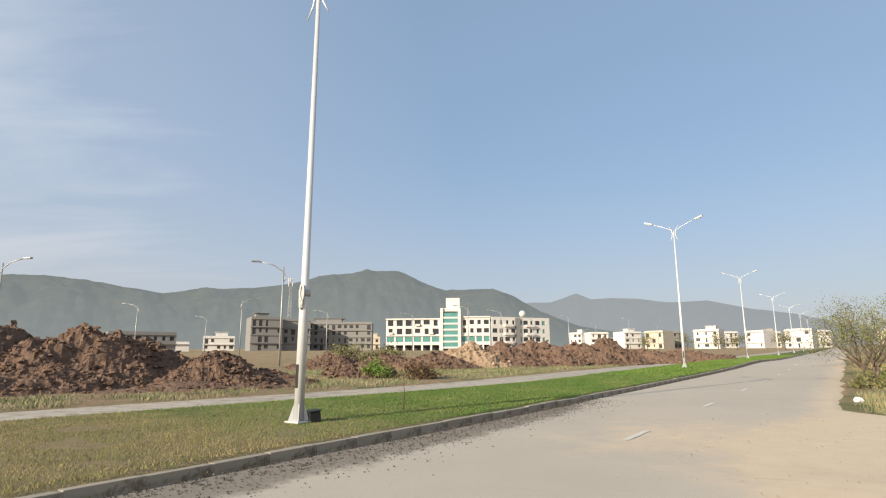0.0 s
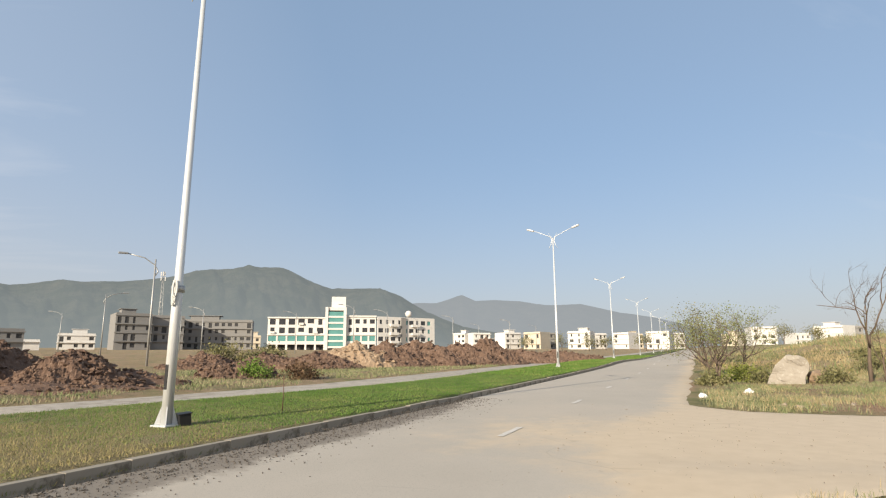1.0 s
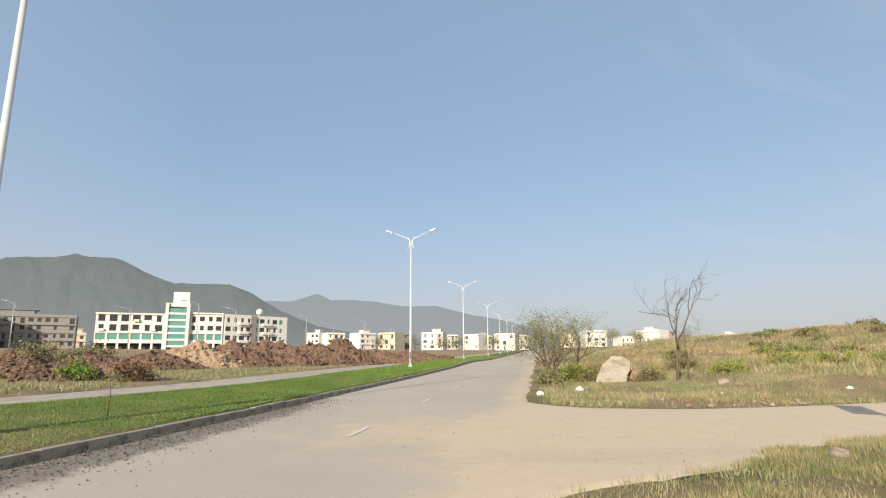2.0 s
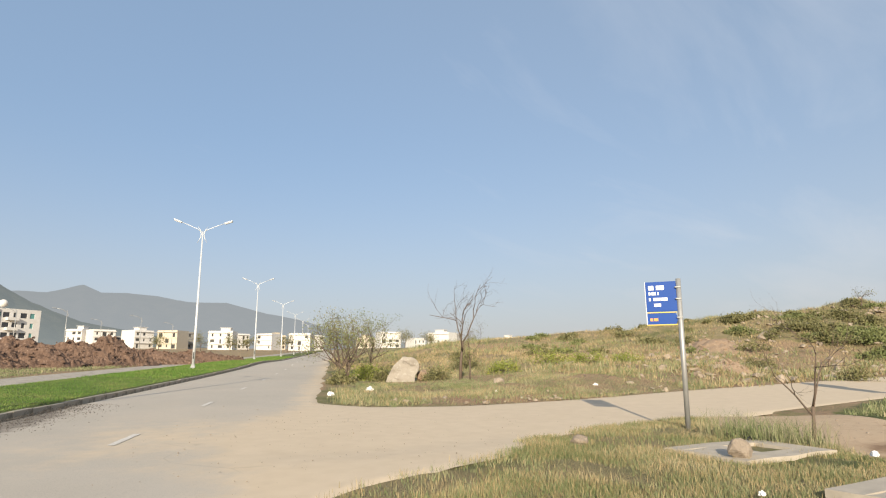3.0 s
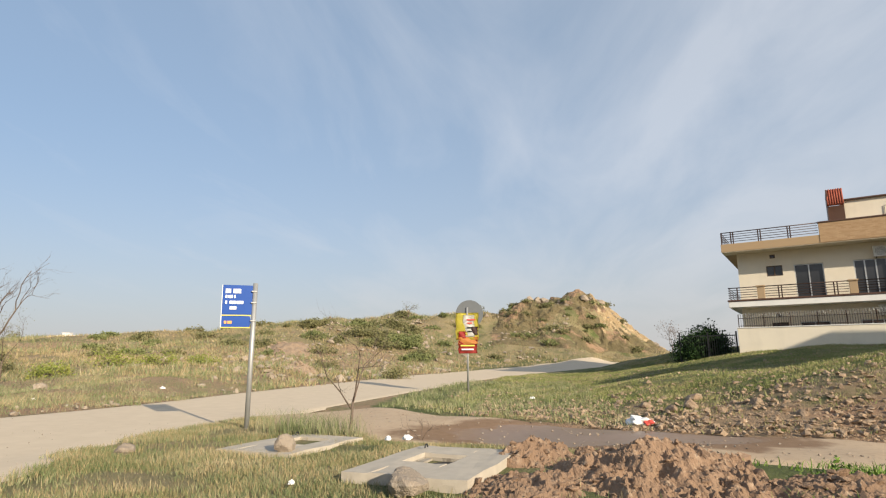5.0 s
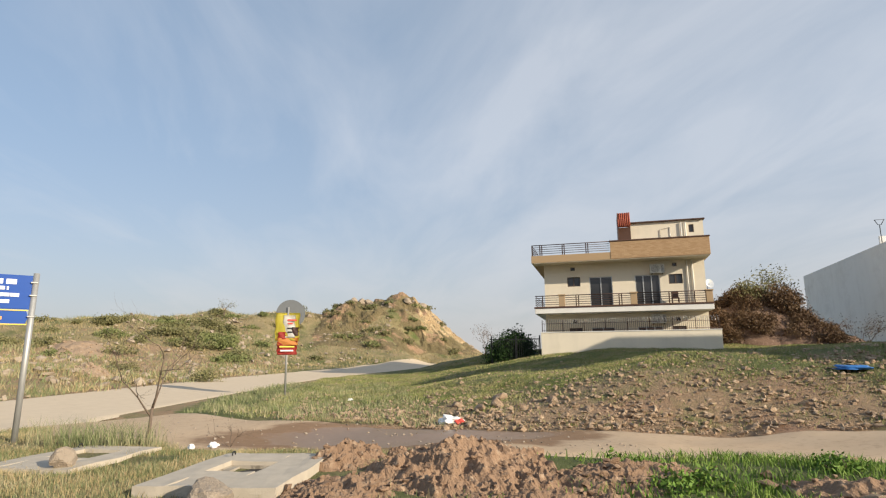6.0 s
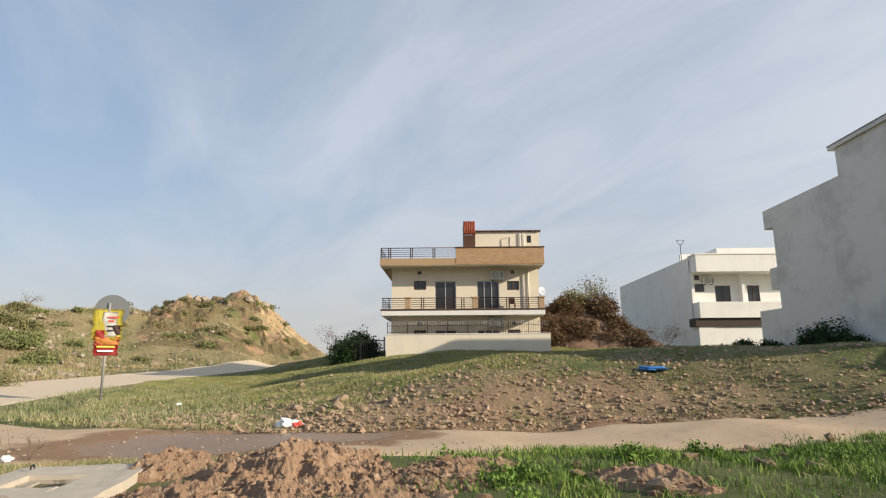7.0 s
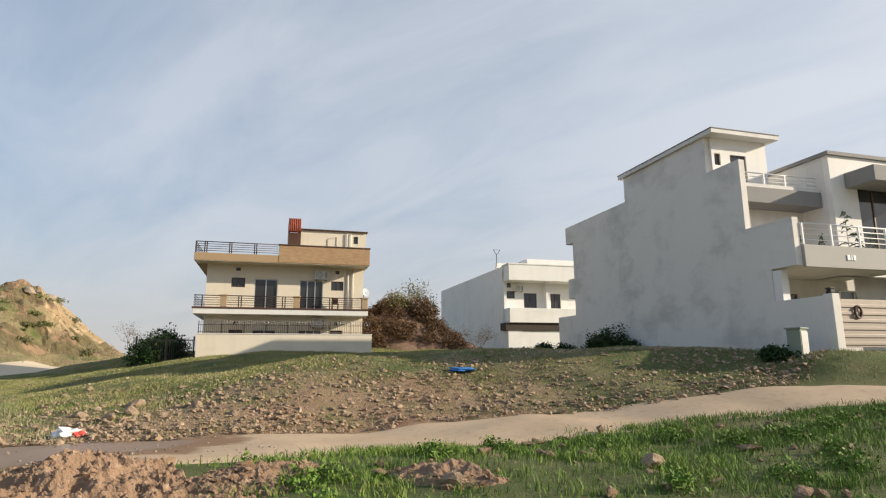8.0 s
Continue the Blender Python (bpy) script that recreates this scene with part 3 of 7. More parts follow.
def holed_wall(x0, x1, z0, z1, y0, y1, holes=()):
    """A wall across x, from y0 to y1 thick, with openings (x0, x1, z0, z1) that go through it."""
    bm = bmesh.new()
    xs = sorted({x0, x1, *(v for h in holes for v in h[:2])})
    zs = sorted({z0, z1, *(v for h in holes for v in h[2:])})
    solid = lambda i, k: 0 <= i < len(xs) - 1 and 0 <= k < len(zs) - 1 and not any(h[0] <= (xs[i] + xs[i + 1]) / 2 <= h[1] and h[2] <= (zs[k] + zs[k + 1]) / 2 <= h[3] for h in holes)
    made = {}

    def v(i, y, k):
        key = (i, y, k)
        if key not in made:
            made[key] = bm.verts.new((xs[i], y, zs[k]))
        return made[key]

    for i in range(len(xs) - 1):
        for k in range(len(zs) - 1):
            if not solid(i, k):
                continue
            bm.faces.new((v(i, y0, k), v(i + 1, y0, k), v(i + 1, y0, k + 1), v(i, y0, k + 1)))
            bm.faces.new((v(i + 1, y1, k), v(i, y1, k), v(i, y1, k + 1), v(i + 1, y1, k + 1)))
            if not solid(i - 1, k):
                bm.faces.new((v(i, y1, k), v(i, y0, k), v(i, y0, k + 1), v(i, y1, k + 1)))
            if not solid(i + 1, k):
                bm.faces.new((v(i + 1, y0, k), v(i + 1, y1, k), v(i + 1, y1, k + 1), v(i + 1, y0, k + 1)))
            if not solid(i, k - 1):
                bm.faces.new((v(i, y1, k), v(i + 1, y1, k), v(i + 1, y0, k), v(i, y0, k)))
            if not solid(i, k + 1):
                bm.faces.new((v(i, y0, k + 1), v(i + 1, y0, k + 1), v(i + 1, y1, k + 1), v(i, y1, k + 1)))
    return bm


def window(parent, x0, x1, z0, z1, y, frame="brown_frame", mullions=1, name="window", glass="glass", slats=0):
    """A framed window set into an opening whose outer face lies at y."""
    w = 0.05
    y0, y1 = y + 0.07, y + 0.13
    rows = [(x0, x1, y0, y1, z0, z0 + w), (x0, x1, y0, y1, z1 - w, z1), (x0, x0 + w, y0, y1, z0 + w, z1 - w), (x1 - w, x1, y0, y1, z0 + w, z1 - w)]
    win = part(name, boxes(*rows, bevel=0.006), frame, parent)
    for k in range(mullions):
        xm = x0 + (x1 - x0) * (k + 1) / (mullions + 1)
        part("mullion", boxes((xm - 0.03, xm + 0.03, y0 - 0.012, y1 - 0.012, z0 + w, z1 - w)), frame, win)
    for k in range(mullions + 1):
        xa, xb = x0 + (x1 - x0) * k / (mullions + 1), x0 + (x1 - x0) * (k + 1) / (mullions + 1)
        part("pane", boxes((xa + 0.03, xb - 0.03, y0 + 0.02, y0 + 0.03, z0 + w, z1 - w)), glass, win)
    return win


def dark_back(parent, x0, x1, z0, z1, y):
    # added dark sheet that stands for the dim room behind the openings
    part("room_shade", boxes((x0, x1, y, y + 0.1, z0, z1)), "shade_brown", parent)


def railing(parent, x0, x1, y, z0, z1, bars=5, posts=(), mat="rail", name="railing"):
    r = part(name, tubes(((((x0, y, z1), (x1, y, z1))), 0.028), sides=8), mat, parent)
    for k in range(1, bars):
        zz = z0 + (z1 - z0) * k / bars
        part("rail_bar", tubes((((x0, y, zz), (x1, y, zz)), 0.017), sides=6), mat, r)
    for xp in posts:
        part("rail_post", boxes((xp - 0.03, xp + 0.03, y - 0.03, y + 0.03, z0, z1), bevel=0.006), mat, r)
    return r


def air_conditioner(m, label):
    ac = thing("air_conditioner", m, label, "air conditioner", "outdoor units on the houses")
    part("casing", boxes((-0.42, 0.42, 0, 0.32, 0, 0.56), bevel=0.02), "ac_white", ac)
    bm = bmesh.new()
    for k in range(4):
        rr = 0.06 + 0.055 * k
        tube(bm, [(-0.1 + rr * math.cos(a), -0.012, 0.28 + rr * math.sin(a)) for a in np.linspace(0, math.tau, 20)], 0.007, 4, False)
    part("fan_grille", bm, "black", ac)
    part("side_grille", boxes(*[(0.23, 0.38, -0.006, 0.0, 0.08 + 0.06 * k, 0.11 + 0.06 * k) for k in range(7)]), "black", ac)
    for x in (-0.3, 0.3):
        part("bracket", boxes((x - 0.02, x + 0.02, 0.0, 0.5, -0.05, -0.002)), "black", ac)
    return ac


def cream_house():
    """The three-storey house with the two balconies."""
    gz = 1.35
    h = thing("house", plot(34.81, -13.29, gz), "cream two-storey house with tan roof band and dark balcony rails", "house")
    Z = lambda z: z - gz
    y = 1.2
    # main block, hollow shells with openings in the front
    up = [(1.65, 2.46, Z(6.18), Z(6.78)), (1.88, 2.16, Z(7.2), Z(7.42)), (3.02, 4.42, Z(4.86), Z(6.74)), (5.78, 7.24, Z(4.86), Z(6.74)), (7.76, 8.56, Z(6.12), Z(6.72)), (8.02, 8.28, Z(7.2), Z(7.42))]
    lo = [(1.65, 2.46, Z(2.9), Z(3.55)), (1.88, 2.16, Z(3.85), Z(4.08)), (3.02, 4.42, Z(2.2), Z(3.55)), (5.78, 7.24, Z(2.2), Z(3.55)), (7.76, 8.56, Z(2.9), Z(3.55)), (8.02, 8.28, Z(3.85), Z(4.08))]
    part("wall", holed_wall(0.2, 9.85, 0, Z(7.62), y, y + 0.23, up + lo), "cream", h, "cream painted front wall")
    part("wall", boxes((0.2, 0.43, y + 0.23, 13, 0, Z(7.62))), "cream", h)
    part("wall", boxes((9.62, 9.85, y + 0.23, 13, 0, Z(7.62))), "cream", h)
    part("wall", boxes((0.43, 9.62, 12.77, 13, 0, Z(7.62))), "cream", h)
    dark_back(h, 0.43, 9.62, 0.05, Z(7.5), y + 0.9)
    for k, o in enumerate(up + lo):
        wide = o[1] - o[0]
        window(h, *o, y, "brown_frame" if wide < 1 else "alu", 0 if wide < 0.5 else 1 if wide < 1 else 1 + (k % 2), "balcony_door" if wide > 1 else "window" if wide > 0.5 else "vent")
    # balcony
    part("balcony_slab", boxes((-0.34, 10.0, 0.0, y, Z(4.42), Z(4.74)), bevel=0.015), "white_wall", h, "white plastered balcony slab")
    part("balcony_slab", boxes((-0.36, 0.2, y, 6.0, Z(4.42), Z(4.74)), bevel=0.015), "white_wall", h)
    part("slab_edge", boxes((-0.38, 10.04, -0.04, y - 0.01, Z(4.744), Z(4.84)), bevel=0.01), "dark_lip", h, "dark brown tile lip")
    for xp in (1.16, 5.42, 9.62):
        post = part("balcony_post", boxes((xp, xp + 0.36, -0.02, 0.34, Z(4.844), Z(5.5)), bevel=0.01), "tan_band", h, "tan painted balcony post")
        part("cap", boxes((xp - 0.05, xp + 0.41, -0.07, 0.39, Z(5.504), Z(5.58)), bevel=0.012), "tan_band", post)
    for xa, xb, ps in ((-0.3, 1.14, (0.15,)), (1.54, 5.4, (2.2, 2.35, 4.75, 4.9)), (5.8, 9.6, (7.6, 7.75, 9.0))):
        railing(h, xa, xb, 0.08, Z(4.84), Z(5.52), 5, ps)
    bm = bmesh.new()
    for k in range(5):
        tube(bm, [(-0.3, 0.08, Z(4.84) + 0.136 * (k + 1)), (-0.3, 5.8, Z(4.84) + 0.136 * (k + 1))], 0.02, 6)
    part("side_railing", bm, "rail", h)
    # roof slab with its band
    part("roof_slab", boxes((-0.46, 10.05, 0.0, 13.2, Z(7.624), Z(8.08)), bevel=0.012), "tan_band", h, "tan painted roof band")
    part("soffit", boxes((-0.44, 10.03, 0.02, 1.18, Z(7.60), Z(7.62))), "cream", h)
    part("parapet", boxes((4.40, 10.07, -0.02, 0.20, Z(7.66), Z(8.72)), bevel=0.012), "brick_tile", h, "brick-tiled roof parapet")
    part("coping", boxes((4.36, 10.11, -0.06, 0.24, Z(8.724), Z(8.80)), bevel=0.012), "dark_lip", h)
    part("parapet", boxes((9.87, 10.05, 0.22, 13.0, Z(8.084), Z(8.72)), bevel=0.012), "brick_tile", h)
    railing(h, -0.42, 4.36, 0.06, Z(8.08), Z(8.76), 5, (-0.4, 0.1, 0.22, 1.5, 1.62, 2.95, 3.07), "rail", "roof_railing")
    bm = bmesh.new()
    for k in range(5):
        tube(bm, [(-0.4, 0.06, Z(8.08) + 0.136 * (k + 1)), (-0.4, 8, Z(8.08) + 0.136 * (k + 1))], 0.02, 6)
    part("side_railing", bm, "rail", h)
    # stair room on the roof
    part("stair_room", holed_wall(5.75, 10.05, Z(8.08), Z(10.12), 1.6, 1.85, [(9.2, 9.5, Z(9.35), Z(9.85))]), "cream", h, "cream stair room on the roof")
    part("stair_room_side", boxes((5.75, 5.98, 1.85, 6.0, Z(8.08), Z(10.12))), "cream", h)
    part("stair_room_side", boxes((9.82, 10.05, 1.85, 6.0, Z(8.08), Z(10.12))), "cream", h)
    window(h, 9.2, 9.5, Z(9.35), Z(9.85), 1.6, "brown_frame", 0)
    part("stair_roof", boxes((5.6, 10.15, 1.45, 6.2, Z(10.124), Z(10.2)), bevel=0.012), "dark_lip", h)
    # little tiled roof over the stair door, seen from its side
    bm = bmesh.new()
    vs = [bm.verts.new(p) for p in ((4.95, 1.2, Z(10.75)), (5.72, 1.2, Z(10.75)), (5.72, 0.9, Z(9.85)), (4.95, 0.9, Z(9.85)), (4.95, 1.3, Z(10.75)), (5.72, 1.3, Z(10.75)), (5.72, 1.0, Z(9.8)), (4.95, 1.0, Z(9.8)))]
    for f in ((0, 3, 2, 1), (4, 5, 6, 7), (0, 1, 5, 4), (2, 3, 7, 6), (1, 2, 6, 5), (0, 4, 7, 3)):
        bm.faces.new([vs[i] for i in f])
    roof = part("porch_roof", bm, "red_tile", h, "small red clay tile roof")
    for k in range(7):
        xx = 4.99 + k * 0.115
        part("roof_tile", tubes((((xx, 1.19, Z(10.77)), (xx, 0.88, Z(9.85))), 0.045), sides=8), "red_tile", roof)
    part("porch_side", boxes((4.95, 5.02, 1.0, 3.0, Z(8.09), Z(10.72)), (5.02, 5.74, 1.55, 1.65, Z(8.09), Z(9.9))), "dark_lip", h)
    # pipes down the front
    for xx, z0 in ((8.85, 4.9), (9.15, 4.9), (8.75, 8.1), (9.0, 8.1)):
        part("pipe", tubes((((xx, y - 0.06 if z0 < 8 else 1.53, Z(z0)), (xx, y - 0.06 if z0 < 8 else 1.53, Z(z0 + (2.6 if z0 < 8 else 1.9)))), 0.04)), "ac_white", h)
    part("pipe", tubes((((7.5, 1.57, Z(8.8)), (7.5, 1.57, Z(9.6)), (8.1, 1.57, Z(9.75)), (8.1, 1.57, Z(8.8))), 0.018)), "alu", h)
    air_conditioner(plot(34.81, -13.29, gz) @ pose(7.1, y - 0.36, Z(6.78)), "off-white air conditioner unit hung on cream wall")
    air_conditioner(plot(34.81, -13.29, gz) @ pose(7.0, y - 0.36, Z(3.72)), "off-white air conditioner unit hung below the balcony")
    d = thing("satellite_dish", plot(34.81, -13.29, gz) @ pose(9.75, 0.2, Z(5.58)), "small round satellite dish on a balcony post", "dish")
    bm = bmesh.new()
    bmesh.ops.create_cone(bm, cap_ends=False, segments=20, radius1=0.06, radius2=0.28, depth=0.09, matrix=pose(0.1, -0.1, 0.32, 75, 0, 30))
    bmesh.ops.solidify(bm, geom=bm.faces[:], thickness=0.012)
    part("reflector", bm, "steel", d)
    part("mast", tubes((((0, 0, 0), (0, 0, 0.2), (0.08, -0.05, 0.32)), 0.018)), "black", d)
    # washing on the balcony, a chair
    t = thing("balcony_chair", plot(34.81, -13.29, gz) @ pose(8.0, 0.65, Z(4.745)), "small dark chair standing on the balcony", "chair")
    part("seat", boxes((-0.2, 0.2, -0.2, 0.2, 0.42, 0.46), bevel=0.01), "dark_lip", t)
    part("backrest", boxes((-0.2, 0.2, 0.17, 0.2, 0.47, 0.85), bevel=0.008), "dark_lip", t)
    for a in (-0.18, 0.18):
        for b in (-0.18, 0.18):
            part("leg", boxes((a - 0.02, a + 0.02, b - 0.02, b + 0.02, 0, 0.418)), "dark_lip", t)
    # garden wall with a spiked fence on it
    w = thing("garden_wall", plot(34.81, -13.29, gz), "low cream garden wall topped with an iron fence", "wall")
    part("wall", boxes((0, 10.25, -0.18, 0.05, -1.0, Z(3.22)), bevel=0.01), "cream", w)
    part("wall", boxes((0.0, 0.22, 0.06, 12.0, -1.0, Z(3.22)), bevel=0.01), "cream", w)
    part("coping", boxes((-0.03, 10.28, -0.21, 0.08, Z(3.224), Z(3.27)), bevel=0.008), "white_wall", w)
    f = part("fence", tubes((((0.05, -0.06, Z(3.36)), (10.2, -0.06, Z(3.36))), 0.014), (((0.05, -0.06, Z(3.78)), (10.2, -0.06, Z(3.78))), 0.014), sides=6), "rail", w, "dark iron fence")
    for k in range(9):
        xx = 0.08 + k * 1.26
        part("fence_post", boxes((xx - 0.02, xx + 0.02, -0.08, -0.04, Z(3.274), Z(4.0))), "rail", f)
    pick = bmesh.new()
    tube(pick, [(0, 0, 0), (0, 0, 0.72), (0, 0, 0.8)], [0.009, 0.009, 0.001], 5)
    first = part("picket", pick, "rail", f)
    first.location = (0.2, -0.06, Z(3.275))
    for k in range(1, 92):
        o = new("picket", first.data)
        o.parent, o.location = f, (0.2 + k * 0.11, -0.06, Z(3.275))
    bm = bmesh.new()
    rnd = random.Random(4)
    pts = []
    for k in range(620):
        a = k * 0.62
        pts.append((0.1 + 10.1 * k / 620, -0.06 + 0.16 * math.cos(a), Z(3.92) + 0.15 * math.sin(a) + rnd.uniform(-0.03, 0.03)))
    tube(bm, pts, 0.008, 3)
    part("razor_wire", bm, "steel", f, "coiled razor wire")
    return h


cream_house()


def blank_side_house():
    """The large house whose long grey side wall stands over the empty plot."""
    gz = 1.2
    o = (19.91, -29.07)
    e = bearing(296)
    front = (o[0] + e[0] * 16.4, o[1] + e[1] * 16.4)
    m = plot(front[0], front[1], gz)              # local y = 16.4 - a, with a counted from the back corner
    Y = lambda a: 16.4 - a
    Z = lambda z: z - gz
    h = thing("house", m, "large grey-plastered house with stepped blank side wall", "house")
    side = lambda a0, a1, z0, z1, x0=0.0, x1=0.25: (x0, x1, Y(a1), Y(a0), z0, z1)
    part("side_wall", boxes(side(0.8, 6.2, 0, Z(9.3))), "grey_plaster", h, "stained grey plaster side wall")
    part("side_wall", boxes(side(6.2, 11.9, 0, Z(10.5))), "grey_plaster", h)
    part("side_wall", boxes(side(11.9, 13.6, 0, Z(9.0))), "grey_plaster", h)
    part("side_wall", boxes(side(13.6, 15.6, Z(4.66), Z(6.3))), "grey_plaster", h)
    part("side_wall", boxes(side(13.6, 14.55, 0, Z(4.656))), "grey_plaster", h)
    part("boundary_wall", boxes(side(14.55, 16.4, 0, Z(3.55))), "grey_plaster", h)
    part("boundary_wall", boxes(side(-1.3, 0.8, 0, Z(4.1))), "grey_plaster", h)
    part("overhang", boxes(side(0.0, 0.8, Z(8.3), Z(9.3), 0.0, 9.0)), "grey_plaster", h)
    part("overhang", boxes(side(0.1, 0.8, Z(5.1), Z(6.2), 0.0, 3.0)), "grey_plaster", h)
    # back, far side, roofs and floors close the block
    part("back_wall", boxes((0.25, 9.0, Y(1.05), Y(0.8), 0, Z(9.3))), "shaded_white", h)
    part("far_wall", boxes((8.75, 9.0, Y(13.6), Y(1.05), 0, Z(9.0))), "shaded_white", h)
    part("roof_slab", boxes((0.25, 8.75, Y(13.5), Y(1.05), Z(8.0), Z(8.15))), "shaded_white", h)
    # stair room with its thin projecting slab
    part("stair_room_front", holed_wall(0.25, 3.0, Z(8.154), Z(10.5), Y(12.0), Y(11.8), [(0.38, 0.68, Z(9.35), Z(9.85)), (1.15, 1.95, Z(8.2), Z(9.85))]), "white_wall", h)
    window(h, 0.38, 0.68, Z(9.35), Z(9.85), Y(12.0), "brown_frame", 0)
    window(h, 1.15, 1.95, Z(8.2), Z(9.85), Y(12.0), "brown_frame", 0, "roof_door")
    part("stair_room_side", boxes((2.75, 3.0, Y(11.8), Y(6.4), Z(8.154), Z(10.5))), "white_wall", h)
    part("stair_roof", boxes((-0.12, 3.25, Y(12.5), Y(5.9), Z(10.504), Z(10.68)), bevel=0.01), "shaded_white", h, "thin projecting roof slab")
    part("slab_trim", boxes((-0.14, 3.27, Y(12.52), Y(5.88), Z(10.684), Z(10.72))), "grey_trim", h)
    # upper front: pillar, canopy, recessed wall
    part("front_wall", holed_wall(0.25, 8.75, 0, Z(8.0), Y(12.6), Y(12.35), [(0.6, 1.35, Z(5.3), Z(6.55)), (1.7, 3.0, Z(4.8), Z(6.7)), (2.2, 3.2, Z(1.9), Z(4.1)), (0.5, 1.2, Z(2.9), Z(3.9)), (4.6, 6.2, Z(2.6), Z(4.3)), (6.3, 7.6, Z(5.2), Z(7.6))]), "shaded_white", h)
    window(h, 0.6, 1.35, Z(5.3), Z(6.55), Y(12.6), "brown_frame", 0)
    window(h, 1.7, 3.0, Z(4.8), Z(6.7), Y(12.6), "brown_frame", 1, "balcony_door")
    window(h, 2.2, 3.2, Z(1.9), Z(4.1), Y(12.6), "brown_frame", 0, "front_door")
    window(h, 0.5, 1.2, Z(2.9), Z(3.9), Y(12.6), "brown_frame", 0)
    window(h, 4.6, 6.2, Z(2.6), Z(4.3), Y(12.6), "white_rail", 1)
    window(h, 6.3, 7.6, Z(5.2), Z(7.6), Y(12.6), "brown_frame", 1)
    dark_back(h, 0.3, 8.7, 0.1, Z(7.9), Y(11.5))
    part("canopy", boxes((0.252, 3.88, Y(13.55), Y(12.6), Z(7.40), Z(8.0)), bevel=0.01), "grey_trim", h, "dark grey upper canopy")
    railing(h, 0.3, 3.85, Y(13.4), Z(8.0), Z(8.6), 4, (0.3, 1.3, 2.3, 3.3), "white_rail", "roof_railing")
    # front block at the right of the balcony
    part("front_block", holed_wall(3.9, 8.75, Z(4.66), Z(9.4), Y(14.0), Y(13.75), [(5.2, 7.6, Z(5.0), Z(8.2))]), "white_wall", h)
    # side of the block takes the darker, shaded copy of the white
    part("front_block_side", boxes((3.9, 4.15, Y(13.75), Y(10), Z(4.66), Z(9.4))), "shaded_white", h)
    part("front_block_top", boxes((3.8, 8.85, Y(14.1), Y(10), Z(9.404), Z(9.55))), "grey_trim", h)
    window(h, 5.2, 7.6, Z(5.0), Z(8.2), Y(14.0), "brown_frame", 2)
    part("hood", boxes((4.6, 8.75, Y(15.2), Y(14.0), Z(8.1), Z(8.7)), bevel=0.01), "grey_trim", h, "dark grey window hood")
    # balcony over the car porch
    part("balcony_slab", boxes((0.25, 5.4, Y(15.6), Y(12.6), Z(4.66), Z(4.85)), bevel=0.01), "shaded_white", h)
    part("balcony_band", boxes((0.25, 5.4, Y(15.72), Y(15.6), Z(4.6), Z(5.35)), bevel=0.01), "grey_band", h, "grey painted balcony band")
    railing(h, 0.3, 5.35, Y(15.62), Z(5.35), Z(6.1), 4, (0.35, 1.6, 2.85, 4.1, 5.3), "white_rail", "balcony_railing")
    for k, (bx, bw) in enumerate(((2.05, 0.12), (2.22, 0.05), (2.32, 0.1))):
        part("plate_bar", boxes((bx, bx + bw, Y(15.745), Y(15.72), Z(4.88), Z(5.06))), "white_rail", h)
    part("porch_column", boxes((0.02, 0.32, Y(14.9), Y(14.56), Z(3.55), Z(4.6))), "white_wall", h)
    part("porch_column", boxes((5.1, 5.4, Y(15.5), Y(15.2), 0, Z(4.6))), "white_wall", h)
    # gate and its pillar
    gt = thing("gate", m, "beige sheet-steel house gate with pressed panels", "gate")
    part("pillar", boxes((-0.02, 0.28, -0.32, -0.004, 0.0, Z(3.6)), bevel=0.01), "grey_plaster", gt)
    part("leaf", boxes((0.42, 4.4, -0.12, -0.06, Z(1.95), Z(3.45)), bevel=0.008), "gate_paint", gt)
    for k in range(6):
        part("rib", boxes((0.44, 4.38, -0.15, -0.122, Z(2.02) + 0.235 * k, Z(2.12) + 0.235 * k), bevel=0.008), "gate_paint", gt)
    part("gap_post", boxes((0.29, 0.41, -0.14, -0.04, Z(1.9), Z(3.5))), "black", gt)
    bm = bmesh.new()
    tube(bm, [(1.15 + 0.13 * math.cos(a), -0.17, Z(3.05) + 0.19 * math.sin(a)) for a in np.linspace(0, math.tau, 18)], 0.035, 6, False)
    part("emblem", bm, "dark_lip", gt)
    lm = thing("gate_lamp", m @ pose(0.13, -0.16, Z(3.6)), "small lantern on the gate pillar", "lamp")
    part("housing", boxes((-0.08, 0.08, -0.08, 0.08, 0.03, 0.16), bevel=0.01), "black", lm)
    part("hood", boxes((-0.1, 0.1, -0.1, 0.1, 0.162, 0.19), (-0.06, 0.06, -0.06, 0.06, 0.0, 0.028)), "black", lm)
    wb = thing("boundary_wall", m, "plastered boundary wall beside the house gate", "wall")
    part("wall", boxes((4.5, 9.0, -0.25, -0.02, 0, Z(3.55))), "grey_plaster", wb)


blank_side_house()


